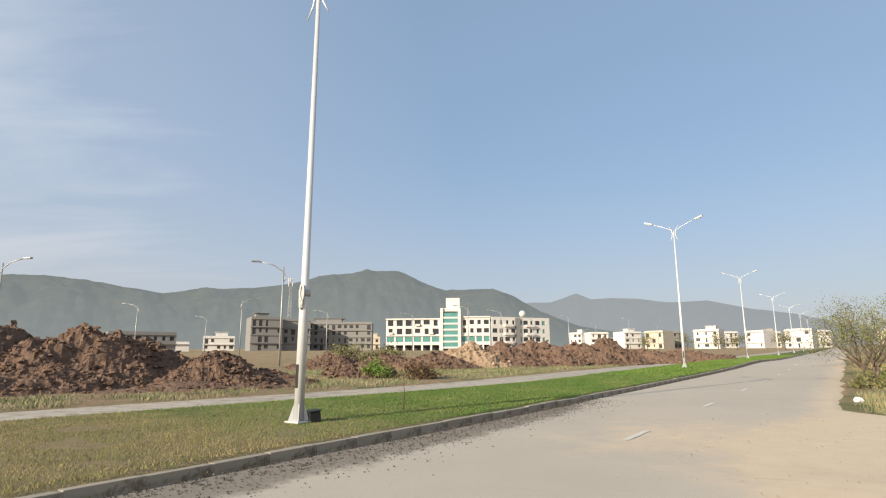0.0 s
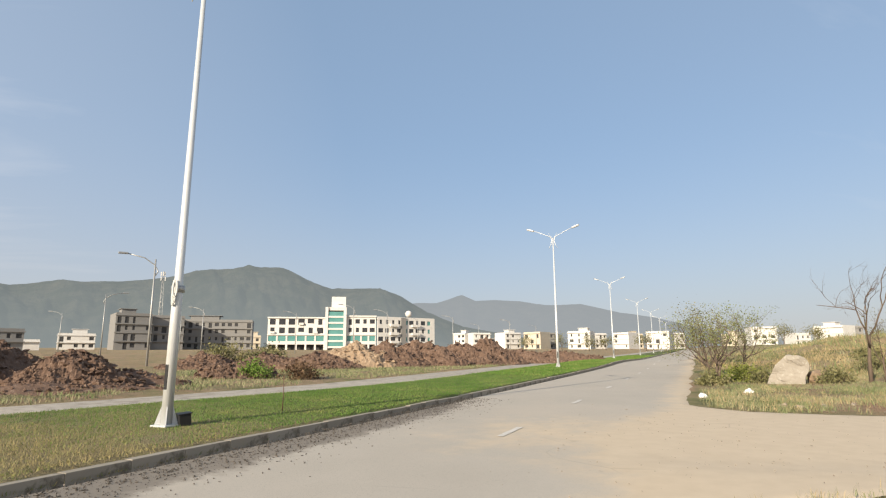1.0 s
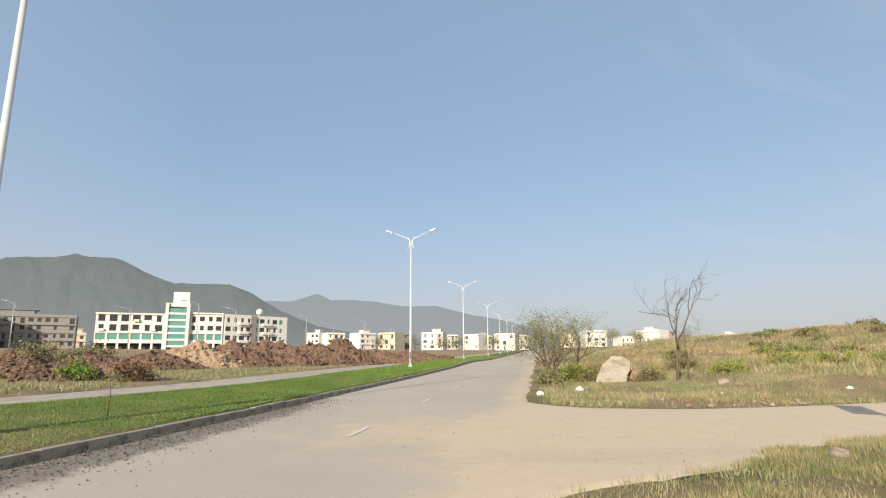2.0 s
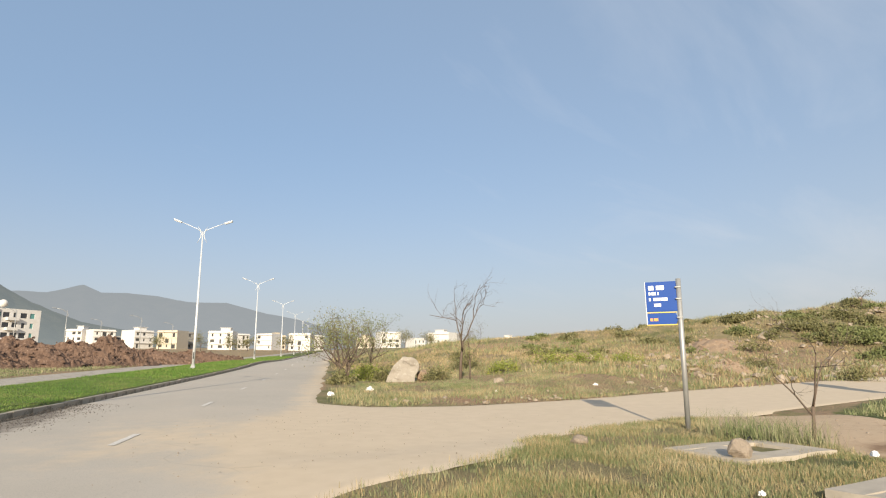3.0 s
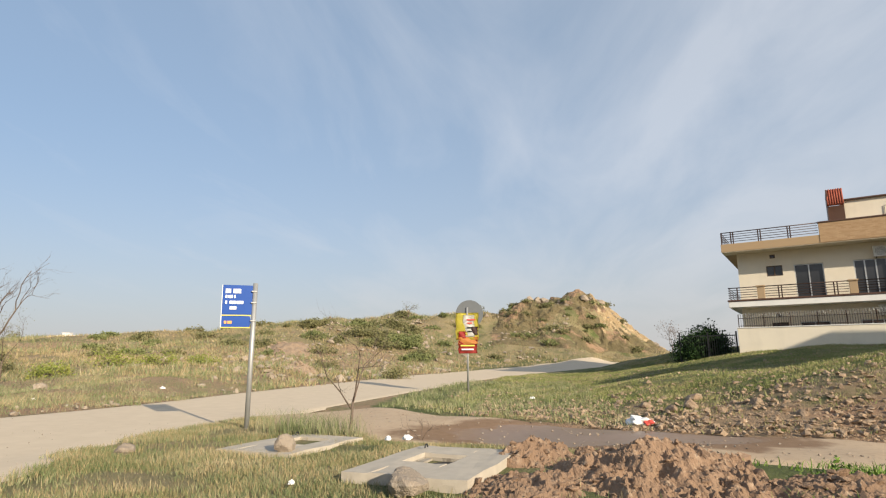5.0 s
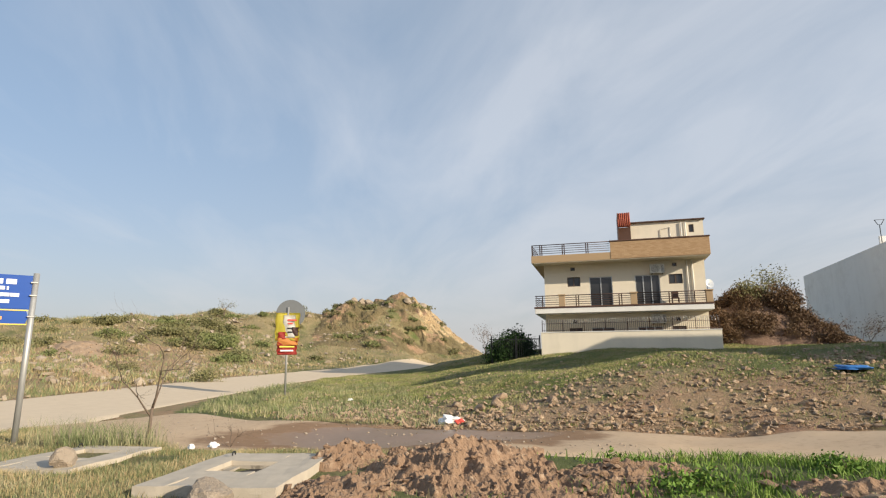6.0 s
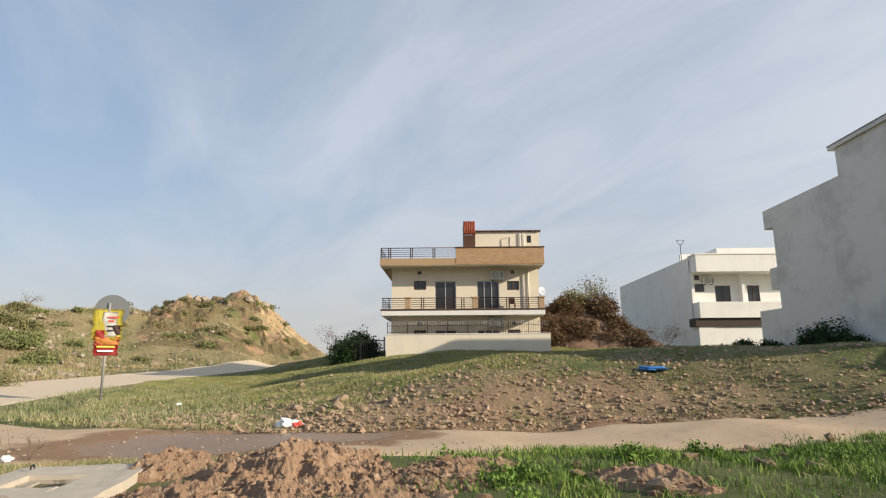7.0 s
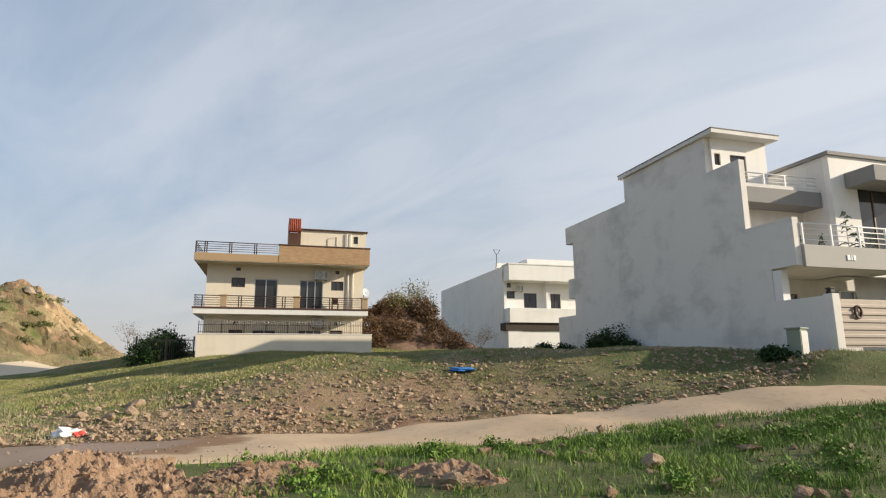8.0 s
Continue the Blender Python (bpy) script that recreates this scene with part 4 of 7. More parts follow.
def potted_plant(a, b, z, h, seed):
    """A pot with a leafy plant on the big house's balcony."""
    x, y = np.array([19.91, -29.07]) + bearing(296) * a + bearing(206) * b
    t = thing("potted_plant", pose(float(x), float(y), z), "leafy pot plant on the house balcony", "plant", "balcony plants")
    bm = bmesh.new()
    bmesh.ops.create_cone(bm, cap_ends=True, segments=14, radius1=0.12, radius2=0.17, depth=0.3, matrix=pose(0, 0, 0.15))
    part("pot", bm, "red_tile", t)
    rnd = random.Random(seed)
    bm = bmesh.new()
    tube(bm, [(0, 0, 0.3), (0.02, 0, 0.3 + h)], [0.015, 0.006], 5)
    for k in range(int(14 * h) + 10):
        zz, a2 = 0.4 + h * rnd.random() ** 0.8, rnd.random() * math.tau
        r = (0.5 - 0.32 * (zz - 0.4) / h) * h * 0.6
        tube(bm, [(0, 0, zz), (r * 0.6 * math.cos(a2), r * 0.6 * math.sin(a2), zz + 0.05), (r * math.cos(a2), r * math.sin(a2), zz - 0.03)], [0.006, 0.03, 0.004], 4)
    part("foliage", bm, "plant_green", t)


M["plant_green"] = plain("plant_green", (0.04, 0.085, 0.025), 0.6, 0, 0.4, 12)
for _k, (_a, _b, _h) in enumerate(((14.9, 1.0, 0.6), (15.0, 1.9, 0.7), (15.1, 3.0, 1.5), (15.1, 3.5, 0.8), (14.9, 4.4, 0.9))):
    potted_plant(_a, _b, 4.855, _h, 60 + _k)


def white_house():
    """The white house set back behind the empty plot."""
    gz = 1.5
    Q = (32.6, -38.39)
    m = plot(Q[0], Q[1], gz)
    Z = lambda z: z - gz
    h = thing("house", m, "white two-storey house with long blank side wall", "house")
    part("side_wall", boxes((0.0, 0.25, 1.2, 20.9, 0, Z(9.75))), "white_wall", h, "long white side wall")
    holes = [(0.35, 1.15, Z(6.95), Z(7.6)), (2.0, 3.25, Z(6.1), Z(7.45)), (4.6, 5.6, Z(6.1), Z(7.45)), (0.4, 0.8, Z(7.9), Z(8.3))]
    part("front_wall", holed_wall(0.25, 12.0, 0, Z(9.7), 1.5, 1.75, holes), "white_wall", h)
    for k, o in enumerate(holes):
        window(h, *o, 1.5, "brown_frame", 1 if o[1] - o[0] > 0.9 else 0)
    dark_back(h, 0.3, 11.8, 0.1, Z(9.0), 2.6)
    part("far_wall", boxes((11.75, 12.0, 1.75, 20.9, 0, Z(9.7))), "white_wall", h)
    part("back_wall", boxes((0.25, 11.75, 20.65, 20.9, 0, Z(9.7))), "white_wall", h)
    part("roof_slab", boxes((0.25, 11.75, 1.75, 20.65, Z(8.9), Z(9.05))), "white_wall", h)
    part("roof_band", boxes((0.0, 12.0, 0.0, 1.5, Z(8.38), Z(9.75)), bevel=0.015), "white_wall", h)
    part("band_cap", boxes((-0.05, 12.05, -0.05, 1.5, Z(9.754), Z(9.85))), "white_wall", h)
    part("balcony", boxes((0.0, 12.0, 0.0, 1.5, Z(4.75), Z(6.0)), bevel=0.015), "white_wall", h)
    # shade under the balcony is put into the beam's dark colour
    part("porch_beam", boxes((-0.3, 5.6, 0.2, 1.49, Z(4.1), Z(4.74))), "shade_brown", h, "porch beam with its shade put into the dark colour")
    part("porch_panel", boxes((1.2, 12.0, 0.35, 0.5, -0.5, Z(4.09))), "white_wall", h)
    part("pier", boxes((-0.05, 1.2, 0.3, 1.19, -0.5, Z(4.09))), "white_wall", h)
    part("fin", boxes((3.9, 4.15, 0.9, 1.49, Z(6.02), Z(8.37))), "white_wall", h)
    part("stair_room", boxes((4.5, 12.0, 6.0, 12.0, Z(9.05), Z(11.4)), bevel=0.02), "white_wall", h)
    part("roof_wedge", boxes((2.0, 4.45, 8.0, 8.25, Z(9.05), Z(11.2))), "white_wall", h)
    air_conditioner(m @ pose(1.4, 1.12, Z(7.55)), "off-white air conditioner on a white wall")
    a = thing("roof_antenna", m @ pose(-0.1 + 0.2, 3.0, Z(9.75)), "thin black television antenna on a roof edge", "antenna")
    part("mast", tubes((((0, 0, 0), (0, 0, 1.4)), 0.03)), "black", a)
    part("fork", tubes((((-0.3, 0, 1.8), (-0.1, 0, 1.4), (0.1, 0, 1.4), (0.35, 0, 1.8)), 0.025)), "black", a)
    part("bar", tubes((((-0.32, 0, 1.78), (0.36, 0, 1.78)), 0.015)), "black", a)


white_house()

# ---- street furniture ----
M["sign_blue"] = plain("blue_sign_enamel", (0.006, 0.060, 0.30), 0.45, 0, 0.06)
M["sign_white"] = plain("white_lettering", (0.85, 0.85, 0.85), 0.5)
M["sign_yellow"] = plain("yellow_edge_paint", (0.75, 0.55, 0.08), 0.5)
M["sign_orange"] = plain("orange_lettering", (0.8, 0.35, 0.1), 0.5)
M["grey_steel"] = plain("dull_grey_steel", (0.40, 0.40, 0.39), 0.5, 0.5, 0.18, 3)
M["road_paint"] = plain("worn_road_paint", (0.62, 0.58, 0.52), 0.8, 0, 0.3, 12)
M["lamp_head"] = plain("grey_lamp_head", (0.33, 0.34, 0.35), 0.4, 0.4)
M["cable"] = plain("pale_cable", (0.6, 0.6, 0.58), 0.6)
M["banner_yellow"] = plain("yellow_banner", (0.72, 0.62, 0.10), 0.6, 0, 0.2, 3)
M["banner_red"] = plain("red_banner", (0.50, 0.06, 0.05), 0.6, 0, 0.3, 4)
M["banner_dark"] = plain("dark_banner", (0.10, 0.055, 0.05), 0.6)
M["disc_grey"] = plain("dull_grey_sheet", (0.13, 0.14, 0.15), 0.7)
M["plastic_white"] = plain("white_plastic_bag", (0.80, 0.79, 0.77), 0.5, 0, 0.1, 9)
M["plastic_red"] = plain("red_plastic_bag", (0.55, 0.08, 0.06), 0.5)
M["plastic_blue"] = plain("blue_plastic_sheet", (0.04, 0.16, 0.42), 0.45)
M["green_box"] = plain("grey_green_box", (0.23, 0.27, 0.215), 0.6, 0.1)


def street_lamp(name, m, label, group, cable=False):
    """A tall double-arm lamp with the pair of crescents below its arms."""
    t = thing(name, m, label, "street lamp", group)
    bm = bmesh.new()
    tube(bm, [(0, 0, -0.05), (0, 0, 2.6), (0, 0, 2.66), (0, 0, 9.6)], [0.10, 0.092, 0.080, 0.042], 16)
    part("pole", bm, "white_steel", t)
    part("base_plate", boxes((-0.19, 0.19, -0.19, 0.19, 0.0, 0.035), bevel=0.008), "white_steel", t)
    for k in range(4):
        bm = bmesh.new()
        a = k * math.pi / 2 + math.pi / 4
        c, s = math.cos(a), math.sin(a)
        vs = [bm.verts.new((c * r + s * w, s * r - c * w, z)) for w in (-0.01, 0.01) for r, z in ((0.10, 0.04), (0.2, 0.04), (0.10, 0.36))]
        for f in ((0, 1, 2), (5, 4, 3), (0, 3, 4, 1), (1, 4, 5, 2), (2, 5, 3, 0)):
            bm.faces.new([vs[i] for i in f])
        bmesh.ops.recalc_face_normals(bm, faces=bm.faces[:])
        part("gusset", bm, "white_steel", t)
    for s in (-1, 1):
        part("arm", tubes((((0, 0, 9.55), (s * 0.35, 0, 9.78), (s * 0.95, 0, 10.06), (s * 1.5, 0, 10.28)), 0.022)), "white_steel", t)
        part("crescent", tubes((((s * 0.34, 0, 8.78), (s * 0.16, 0, 9.1), (s * 0.09, 0, 9.4), (s * 0.16, 0, 9.7), (s * 0.34, 0, 10.0)), [0.01, 0.024, 0.028, 0.024, 0.01])), "white_steel", t)
        bm = boxes((-0.3, 0.3, -0.11, 0.11, -0.04, 0.05), bevel=0.03)
        bmesh.ops.transform(bm, matrix=pose(s * 1.72, 0, 10.36, 0, -s * 20, 0), verts=bm.verts[:])
        head = part("lamp_head", bm, "lamp_head", t)
        bm = boxes((-0.26, 0.26, -0.1, 0.1, -0.075, -0.052), bevel=0.006)
        bmesh.ops.transform(bm, matrix=pose(s * 1.72, 0, 10.36, 0, -s * 20, 0), verts=bm.verts[:])
        part("lens", bm, "sign_white", head)
    bm = boxes((-0.036, 0.036, 0.07, 0.106, 0.66, 1.12), bevel=0.014)
    part("access_hatch", bm, "black", t, "dark open access hatch")
    if cable:
        rnd = random.Random(8)
        bm = bmesh.new()
        for k in range(5):
            x, w, d = rnd.uniform(-0.05, 0.0), rnd.uniform(0.025, 0.06), rnd.uniform(0.3, 0.6)
            tube(bm, [(x - w * math.sin(a) - 0.012 * k, 0.10 + 0.012 * k, 2.7 - d * 0.5 * (1 - math.cos(a))) for a in np.linspace(0, math.tau, 14)], 0.014, 5, False)
        part("cable_coil", bm, "cable", t, "loose coil of pale cable")
        part("cable_band", tubes((((0, 0, 2.48), (0, 0, 2.6)), 0.122), sides=16), "grey_steel", t)
    return t


def on_road(s, n):
    p = U * s + N * n
    return float(p[0]), float(p[1])


first = None
x, y = on_road(8.2, 9.04)
street_lamp("street_lamp", pose(x, y, ground_at(x, y) + 0.03, 0, 0.4, 0) @ pose(0, 0, 0, 0, 0, math.degrees(math.atan2(N[1], N[0]))), "tall white double-arm street lamp with a coil of cable", "lamps along the median", True)
for s, n in ((43.0, 9.35), (78.5, 9.9), (114, 9.7), (149, 9.7), (184, 9.7), (220, 9.7)):
    x, y = on_road(s, n)
    m = pose(x, y, ground_at(x, y) + 0.01, 0, 0, math.degrees(math.atan2(N[1], N[0])))
    if first is None:
        first = street_lamp("street_lamp", m, "tall white double-arm street lamp on the grass median", "lamps along the median")
    else:
        copy_thing(first, m)


def arm_lamp(m, label):
    """A single-arm lamp of the quarter beyond."""
    t = thing("street_lamp", m, label, "street lamp", "lamps of the far quarter")
    part("pole", tubes((((0, 0, 0), (0, 0, 8.6)), [0.1, 0.06]), sides=10), "grey_steel", t)
    part("arm", tubes((((0, 0, 7.2), (0.25, 0, 7.6), (0.0, 0, 8.1), (-0.8, 0, 8.65), (-2.0, 0, 8.9)), 0.045)), "grey_steel", t)
    part("lamp_head", boxes((-2.7, -2.0, -0.14, 0.14, 8.85, 8.99), bevel=0.03), "lamp_head", t)
    return t


far_lamp = None
for b, r, turn in ((-15.45, 52, 20), (-19.0, 92, 200), (-37.4, 60, 170), (2.4, 104, 0), (5.6, 118, 0), (-3.0, 128, 10), (8.6, 150, 0), (-13.0, 150, 20), (12.0, 140, 0), (17.5, 160, 0), (-22, 150, 0), (-27.6, 110, 0), (-11.2, 120, 0), (14.5, 190, 0), (20.0, 200, 0)):
    x, y = bearing(b) * r
    m = pose(x, y, ground_at(x, y) - 0.05, 0, 0, turn)
    far_lamp = arm_lamp(m, "grey single-arm street lamp beyond the road") if far_lamp is None else (copy_thing(far_lamp, m) and far_lamp)

# box and stake on the median
x, y = -2.55, 11.95
t = thing("junction_box", pose(x, y, ground_at(x, y), 4, -6, 30), "small black junction box beside the lamp foot", "box")
part("case", boxes((-0.11, 0.11, -0.09, 0.09, 0.0, 0.24), bevel=0.015), "black", t)
part("lid", boxes((-0.125, 0.125, -0.105, 0.105, 0.242, 0.265), bevel=0.006), "black", t)
x, y = -0.95, 14.2
t = thing("sapling", pose(x, y, ground_at(x, y)), "thin bare sapling with a few low leaves", "sapling")
part("stem", tubes((((0, 0, 0), (0.02, 0, 0.4), (-0.01, 0, 0.9)), [0.014, 0.01, 0.006])), "dark_lip", t)


def street_sign():
    x, y = 12.42, 5.04
    view = math.degrees(math.atan2(y + 0.5, x))
    t = thing("street_sign", pose(x, y, ground_at(x, y) + 0.0, 0, 0, view - 90), "blue street-name sign on a leaning grey pole", "sign")
    lean = 0.02
    part("pole", tubes((((-lean, 0, -0.1), (lean, 0, 3.2)), 0.052), sides=16), "grey_steel", t, "grey steel pole")
    z1, z0, zs = 3.15, 2.22, 2.49
    panel = part("panel", boxes((-0.66, -0.035, -0.012, 0.012, zs + 0.012, z1), bevel=0.01), "sign_blue", t)
    lower = bmesh.new()
    prof = [(-0.66, z0), (-0.08, z0), (-0.035, (z0 + zs) / 2), (-0.08, zs - 0.012), (-0.66, zs - 0.012)]
    va, vb = [lower.verts.new((px, -0.012, pz)) for px, pz in prof], [lower.verts.new((px, 0.012, pz)) for px, pz in prof]
    lower.faces.new(va)
    lower.faces.new(vb[::-1])
    for i in range(5):
        lower.faces.new((va[i], vb[i], vb[(i + 1) % 5], va[(i + 1) % 5]))
    bmesh.ops.recalc_face_normals(lower, faces=lower.faces[:])
    plate = part("lower_panel", lower, "sign_blue", t)
    part("edge", boxes((-0.67, -0.05, -0.02, -0.013, z0 - 0.012, z0 + 0.006), (-0.67, -0.05, -0.02, -0.013, zs - 0.018, zs - 0.002)), "sign_yellow", plate, "yellow edging")
    part("edge", boxes((-0.672, -0.658, -0.02, -0.013, z0, zs), (-0.672, -0.662, -0.02, -0.013, zs, z1)), "sign_white", plate)
    # the writing is an address, drawn as bars
    row = lambda z, h, *xs: [(-0.66 + a, -0.66 + b, -0.02, -0.0125, z, z + h) for a, b in xs]
    bars = row(2.97, 0.095, (0.06, 0.17), (0.22, 0.38)) + row(2.86, 0.065, (0.06, 0.10), (0.12, 0.21), (0.24, 0.27)) + row(2.735, 0.065, (0.06, 0.10), (0.15, 0.29), (0.30, 0.44)) + row(2.61, 0.065, (0.16, 0.30))
    for b in bars:
        part("letter_bar", boxes(b), "sign_white", panel)
    for b in row(2.30, 0.06, (0.06, 0.11), (0.13, 0.22)):
        part("letter_bar", boxes(b), "sign_orange", plate)
    for z in (2.35, 2.75, 3.0):
        part("clamp", boxes((-0.06, 0.06, -0.062, 0.062, z, z + 0.03), bevel=0.008), "grey_steel", t)


street_sign()


def banner_sign():
    x, y = 25.5, 1.26
    t = thing("banner_sign", pose(x, y, ground_at(x, y), 0, 0, math.degrees(math.atan2(y + 0.5, x)) - 90), "round metal sign wrapped in a torn yellow, white and red banner", "sign")
    part("pole", tubes((((0, 0, -0.1), (0, 0, 3.7)), 0.045), sides=12), "grey_steel", t)
    bm = bmesh.new()
    bmesh.ops.create_cone(bm, cap_ends=True, segments=36, radius1=0.6, radius2=0.6, depth=0.03, matrix=pose(0.1, 0.05, 3.42, 90, 0, 0))
    part("disc", bm, "disc_grey", t, "round grey sign back")

    def sheet(x0, x1, z0, z1, sag, cols=10, rows=12, y=-0.055):
        bm = bmesh.new()
        grid = [[bm.verts.new((x0 + (x1 - x0) * i / cols + 0.02 * math.sin(j * 1.3), y + sag * math.sin(i / cols * math.pi * 2.0 + j * 0.4), z0 + (z1 - z0) * j / rows)) for i in range(cols + 1)] for j in range(rows + 1)]
        for j in range(rows):
            for i in range(cols):
                bm.faces.new((grid[j][i], grid[j][i + 1], grid[j + 1][i + 1], grid[j + 1][i])).smooth = True
        bmesh.ops.solidify(bm, geom=bm.faces[:], thickness=0.006)
        return bm

    cloth = part("banner", sheet(-0.50, 0.48, 2.30, 3.46, 0.03), "banner_yellow", t, "creased yellow plastic banner")
    part("banner_band", sheet(-0.40, 0.40, 1.72, 2.30, 0.025), "banner_red", cloth, "red lower part")
    part("banner_band", sheet(-0.18, 0.30, 2.42, 3.36, 0.02, y=-0.085), "plastic_white", cloth, "white middle strip")
    part("banner_band", sheet(-0.40, 0.44, 2.12, 2.42, 0.02, y=-0.09), "sign_orange", cloth, "orange stripe")
    part("banner_band", sheet(0.18, 0.44, 2.5, 2.86, 0.02, y=-0.095), "banner_dark", cloth)
    part("banner_band", sheet(-0.38, -0.08, 2.36, 2.66, 0.02, y=-0.10), "banner_red", cloth)
    for k, (xa, xb, z) in enumerate(((-0.02, 0.36, 3.12), (0.0, 0.2, 2.98), (-0.02, 0.22, 2.78), (0.0, 0.2, 2.62), (-0.30, 0.30, 2.02), (-0.26, 0.26, 1.86))):
        part("letter_bar", boxes((xa, xb, -0.135, -0.125, z, z + 0.06)), ("plastic_red", "plastic_red", "black", "black", "banner_yellow", "plastic_white")[k], cloth)


banner_sign()


def manhole(m, w, d, hole, label, thick=0.2):
    """A concrete chamber slab with a broken square opening."""
    t = thing("manhole_slab", m, label, "manhole")
    hx0, hx1, hy0, hy1 = hole
    bm = boxes((-w / 2, w / 2, -d / 2, hy0, 0, thick), (-w / 2, w / 2, hy1, d / 2, 0, thick), (-w / 2, hx0, hy0, hy1, 0, thick), (hx1, w / 2, hy0, hy1, 0, thick))
    bmesh.ops.remove_doubles(bm, verts=bm.verts[:], dist=0.001)
    bmesh.ops.subdivide_edges(bm, edges=bm.edges[:], cuts=3, use_grid_fill=True)
    for v in bm.verts:
        v.co += Vector((0.02, 0.02, 0.014)) * (noise.noise(v.co * 2.3) + 0.5 * noise.noise(v.co * 7))
    part("slab", bm, "concrete", t)
    part("pit_wall", boxes((hx0 - 0.1, hx0 + 0.02, hy0, hy1, -0.2, thick - 0.06), (hx1 - 0.02, hx1 + 0.1, hy0, hy1, -0.2, thick - 0.06), (hx0, hx1, hy1 - 0.02, hy1 + 0.1, -0.2, thick - 0.06), (hx0, hx1, hy0 - 0.1, hy0 + 0.02, -0.2, thick - 0.06)), "kerb", t)
    # shallow black plate that stands for the shade down the pit
    part("pit_shade", boxes((hx0 - 0.02, hx1 + 0.02, hy0 - 0.02, hy1 + 0.02, thick - 0.125, thick - 0.105)), "black", t)
    part("cover_rest", boxes((hx0 + 0.02, hx1 - 0.02, hy0 + 0.8 * (hy1 - hy0), hy1 - 0.02, thick - 0.102, thick - 0.07)), "kerb", t)
    part("ring", tubes(([(w * 0.34 + 0.05 * math.cos(a), d * 0.33, thick + 0.03 + 0.05 * math.sin(a)) for a in np.linspace(0, math.pi, 9)], 0.01)), "black", t)
    return t


manhole(pose(8.2, 0.38, ground_at(8.2, 0.38) - 0.07, 0, 0, -15), 2.35, 1.62, (-0.28, 0.52, -0.22, 0.44), "pale concrete manhole slab with a broken square opening", 0.24)
manhole(pose(10.3, 3.2, ground_at(10.3, 3.2) - 0.05, 0, 0, -18), 2.1, 1.5, (-0.1, 0.7, -0.3, 0.4), "broken concrete manhole slab sunk in long grass", 0.16)

# utility cabinet by the big house
x, y = 5.75, -20.95
t = thing("utility_cabinet", pose(x, y, ground_at(x, y) - 0.03, 0, 0, -116 + 20), "grey-green utility cabinet leaning beside the house wall", "cabinet")
part("case", boxes((-0.26, 0.26, -0.2, 0.2, 0, 0.85), bevel=0.015), "green_box", t)
part("roof", boxes((-0.3, 0.3, -0.24, 0.24, 0.852, 0.9), bevel=0.012), "green_box", t)
part("door", boxes((-0.22, 0.22, -0.215, -0.202, 0.08, 0.78), bevel=0.005), "grey_steel", t)


def crumpled(name, m, size, mat, label, category, seed, extra=None):
    t = thing(name, m, label, category, "litter")
    bm = bmesh.new()
    bmesh.ops.create_icosphere(bm, subdivisions=3, radius=1.0)
    for v in bm.verts:
        q = v.co + Vector((seed, 0, 0))
        v.co *= 0.75 + 0.45 * noise.noise(q * 1.6) + 0.25 * abs(noise.noise(q * 4.1))
        v.co = Vector((v.co.x * size[0], v.co.y * size[1], max(v.co.z, -0.35) * size[2]))
    part("sheet", bm, mat, t)
    if extra:
        bm = bmesh.new()
        bmesh.ops.create_icosphere(bm, subdivisions=2, radius=1.0)
        for v in bm.verts:
            v.co *= 0.8 + 0.4 * noise.noise(v.co * 2.5 + Vector((seed, 3, 0)))
            v.co = Vector((v.co.x * size[0] * 0.45 + size[0] * 0.55, v.co.y * size[1] * 0.6 - 0.1, v.co.z * size[2] * 0.6))
        part("printed_part", bm, extra, t)
    return t


def lay(x, y, up=0.0, turn=0.0):
    return pose(x, y, ground_at(x, y) + up, 0, 0, turn)


crumpled("plastic_bag", lay(14.9, -3.6, 0.10, -100), (0.38, 0.27, 0.17), "plastic_white", "white and red plastic sack lying in the puddle", "bag", 1.0, "plastic_red")
crumpled("plastic_sheet", lay(13.5, -14.1, 0.10, 40), (0.55, 0.35, 0.10), "plastic_blue", "crumpled blue plastic sheet lying on the field", "plastic", 4.0)
for k, (x, y, s) in enumerate(((6.9, 1.95, 0.05), (10.9, 1.65, 0.08), (11.2, 1.35, 0.10), (23.2, -1.35, 0.14), (12.25, 17.8, 0.17), (14.6, 18.6, 0.22), (22.4, 13.2, 0.14), (17.8, 14.8, 0.1))):
    crumpled("plastic_scrap", lay(x, y, s * 0.3 + (0.12 if k < 3 else 0.0), 50 * k), (s, s * 0.8, s * 0.8), "plastic_white", "scrap of white plastic in the grass", "plastic", 7.0 + k)

# ---- kerb stones ----
kerb = thing("kerb", pose(0, 0, 0), "worn concrete kerb of the grass median", "kerb", "", "structure")
stone = boxes((-0.449, 0.449, -0.075, 0.075, -0.12, 0.14), bevel=0.008)
bmesh.ops.triangulate(stone, faces=stone.faces[:])
kerb_mesh = None
rnd = random.Random(3)
s = -9.0
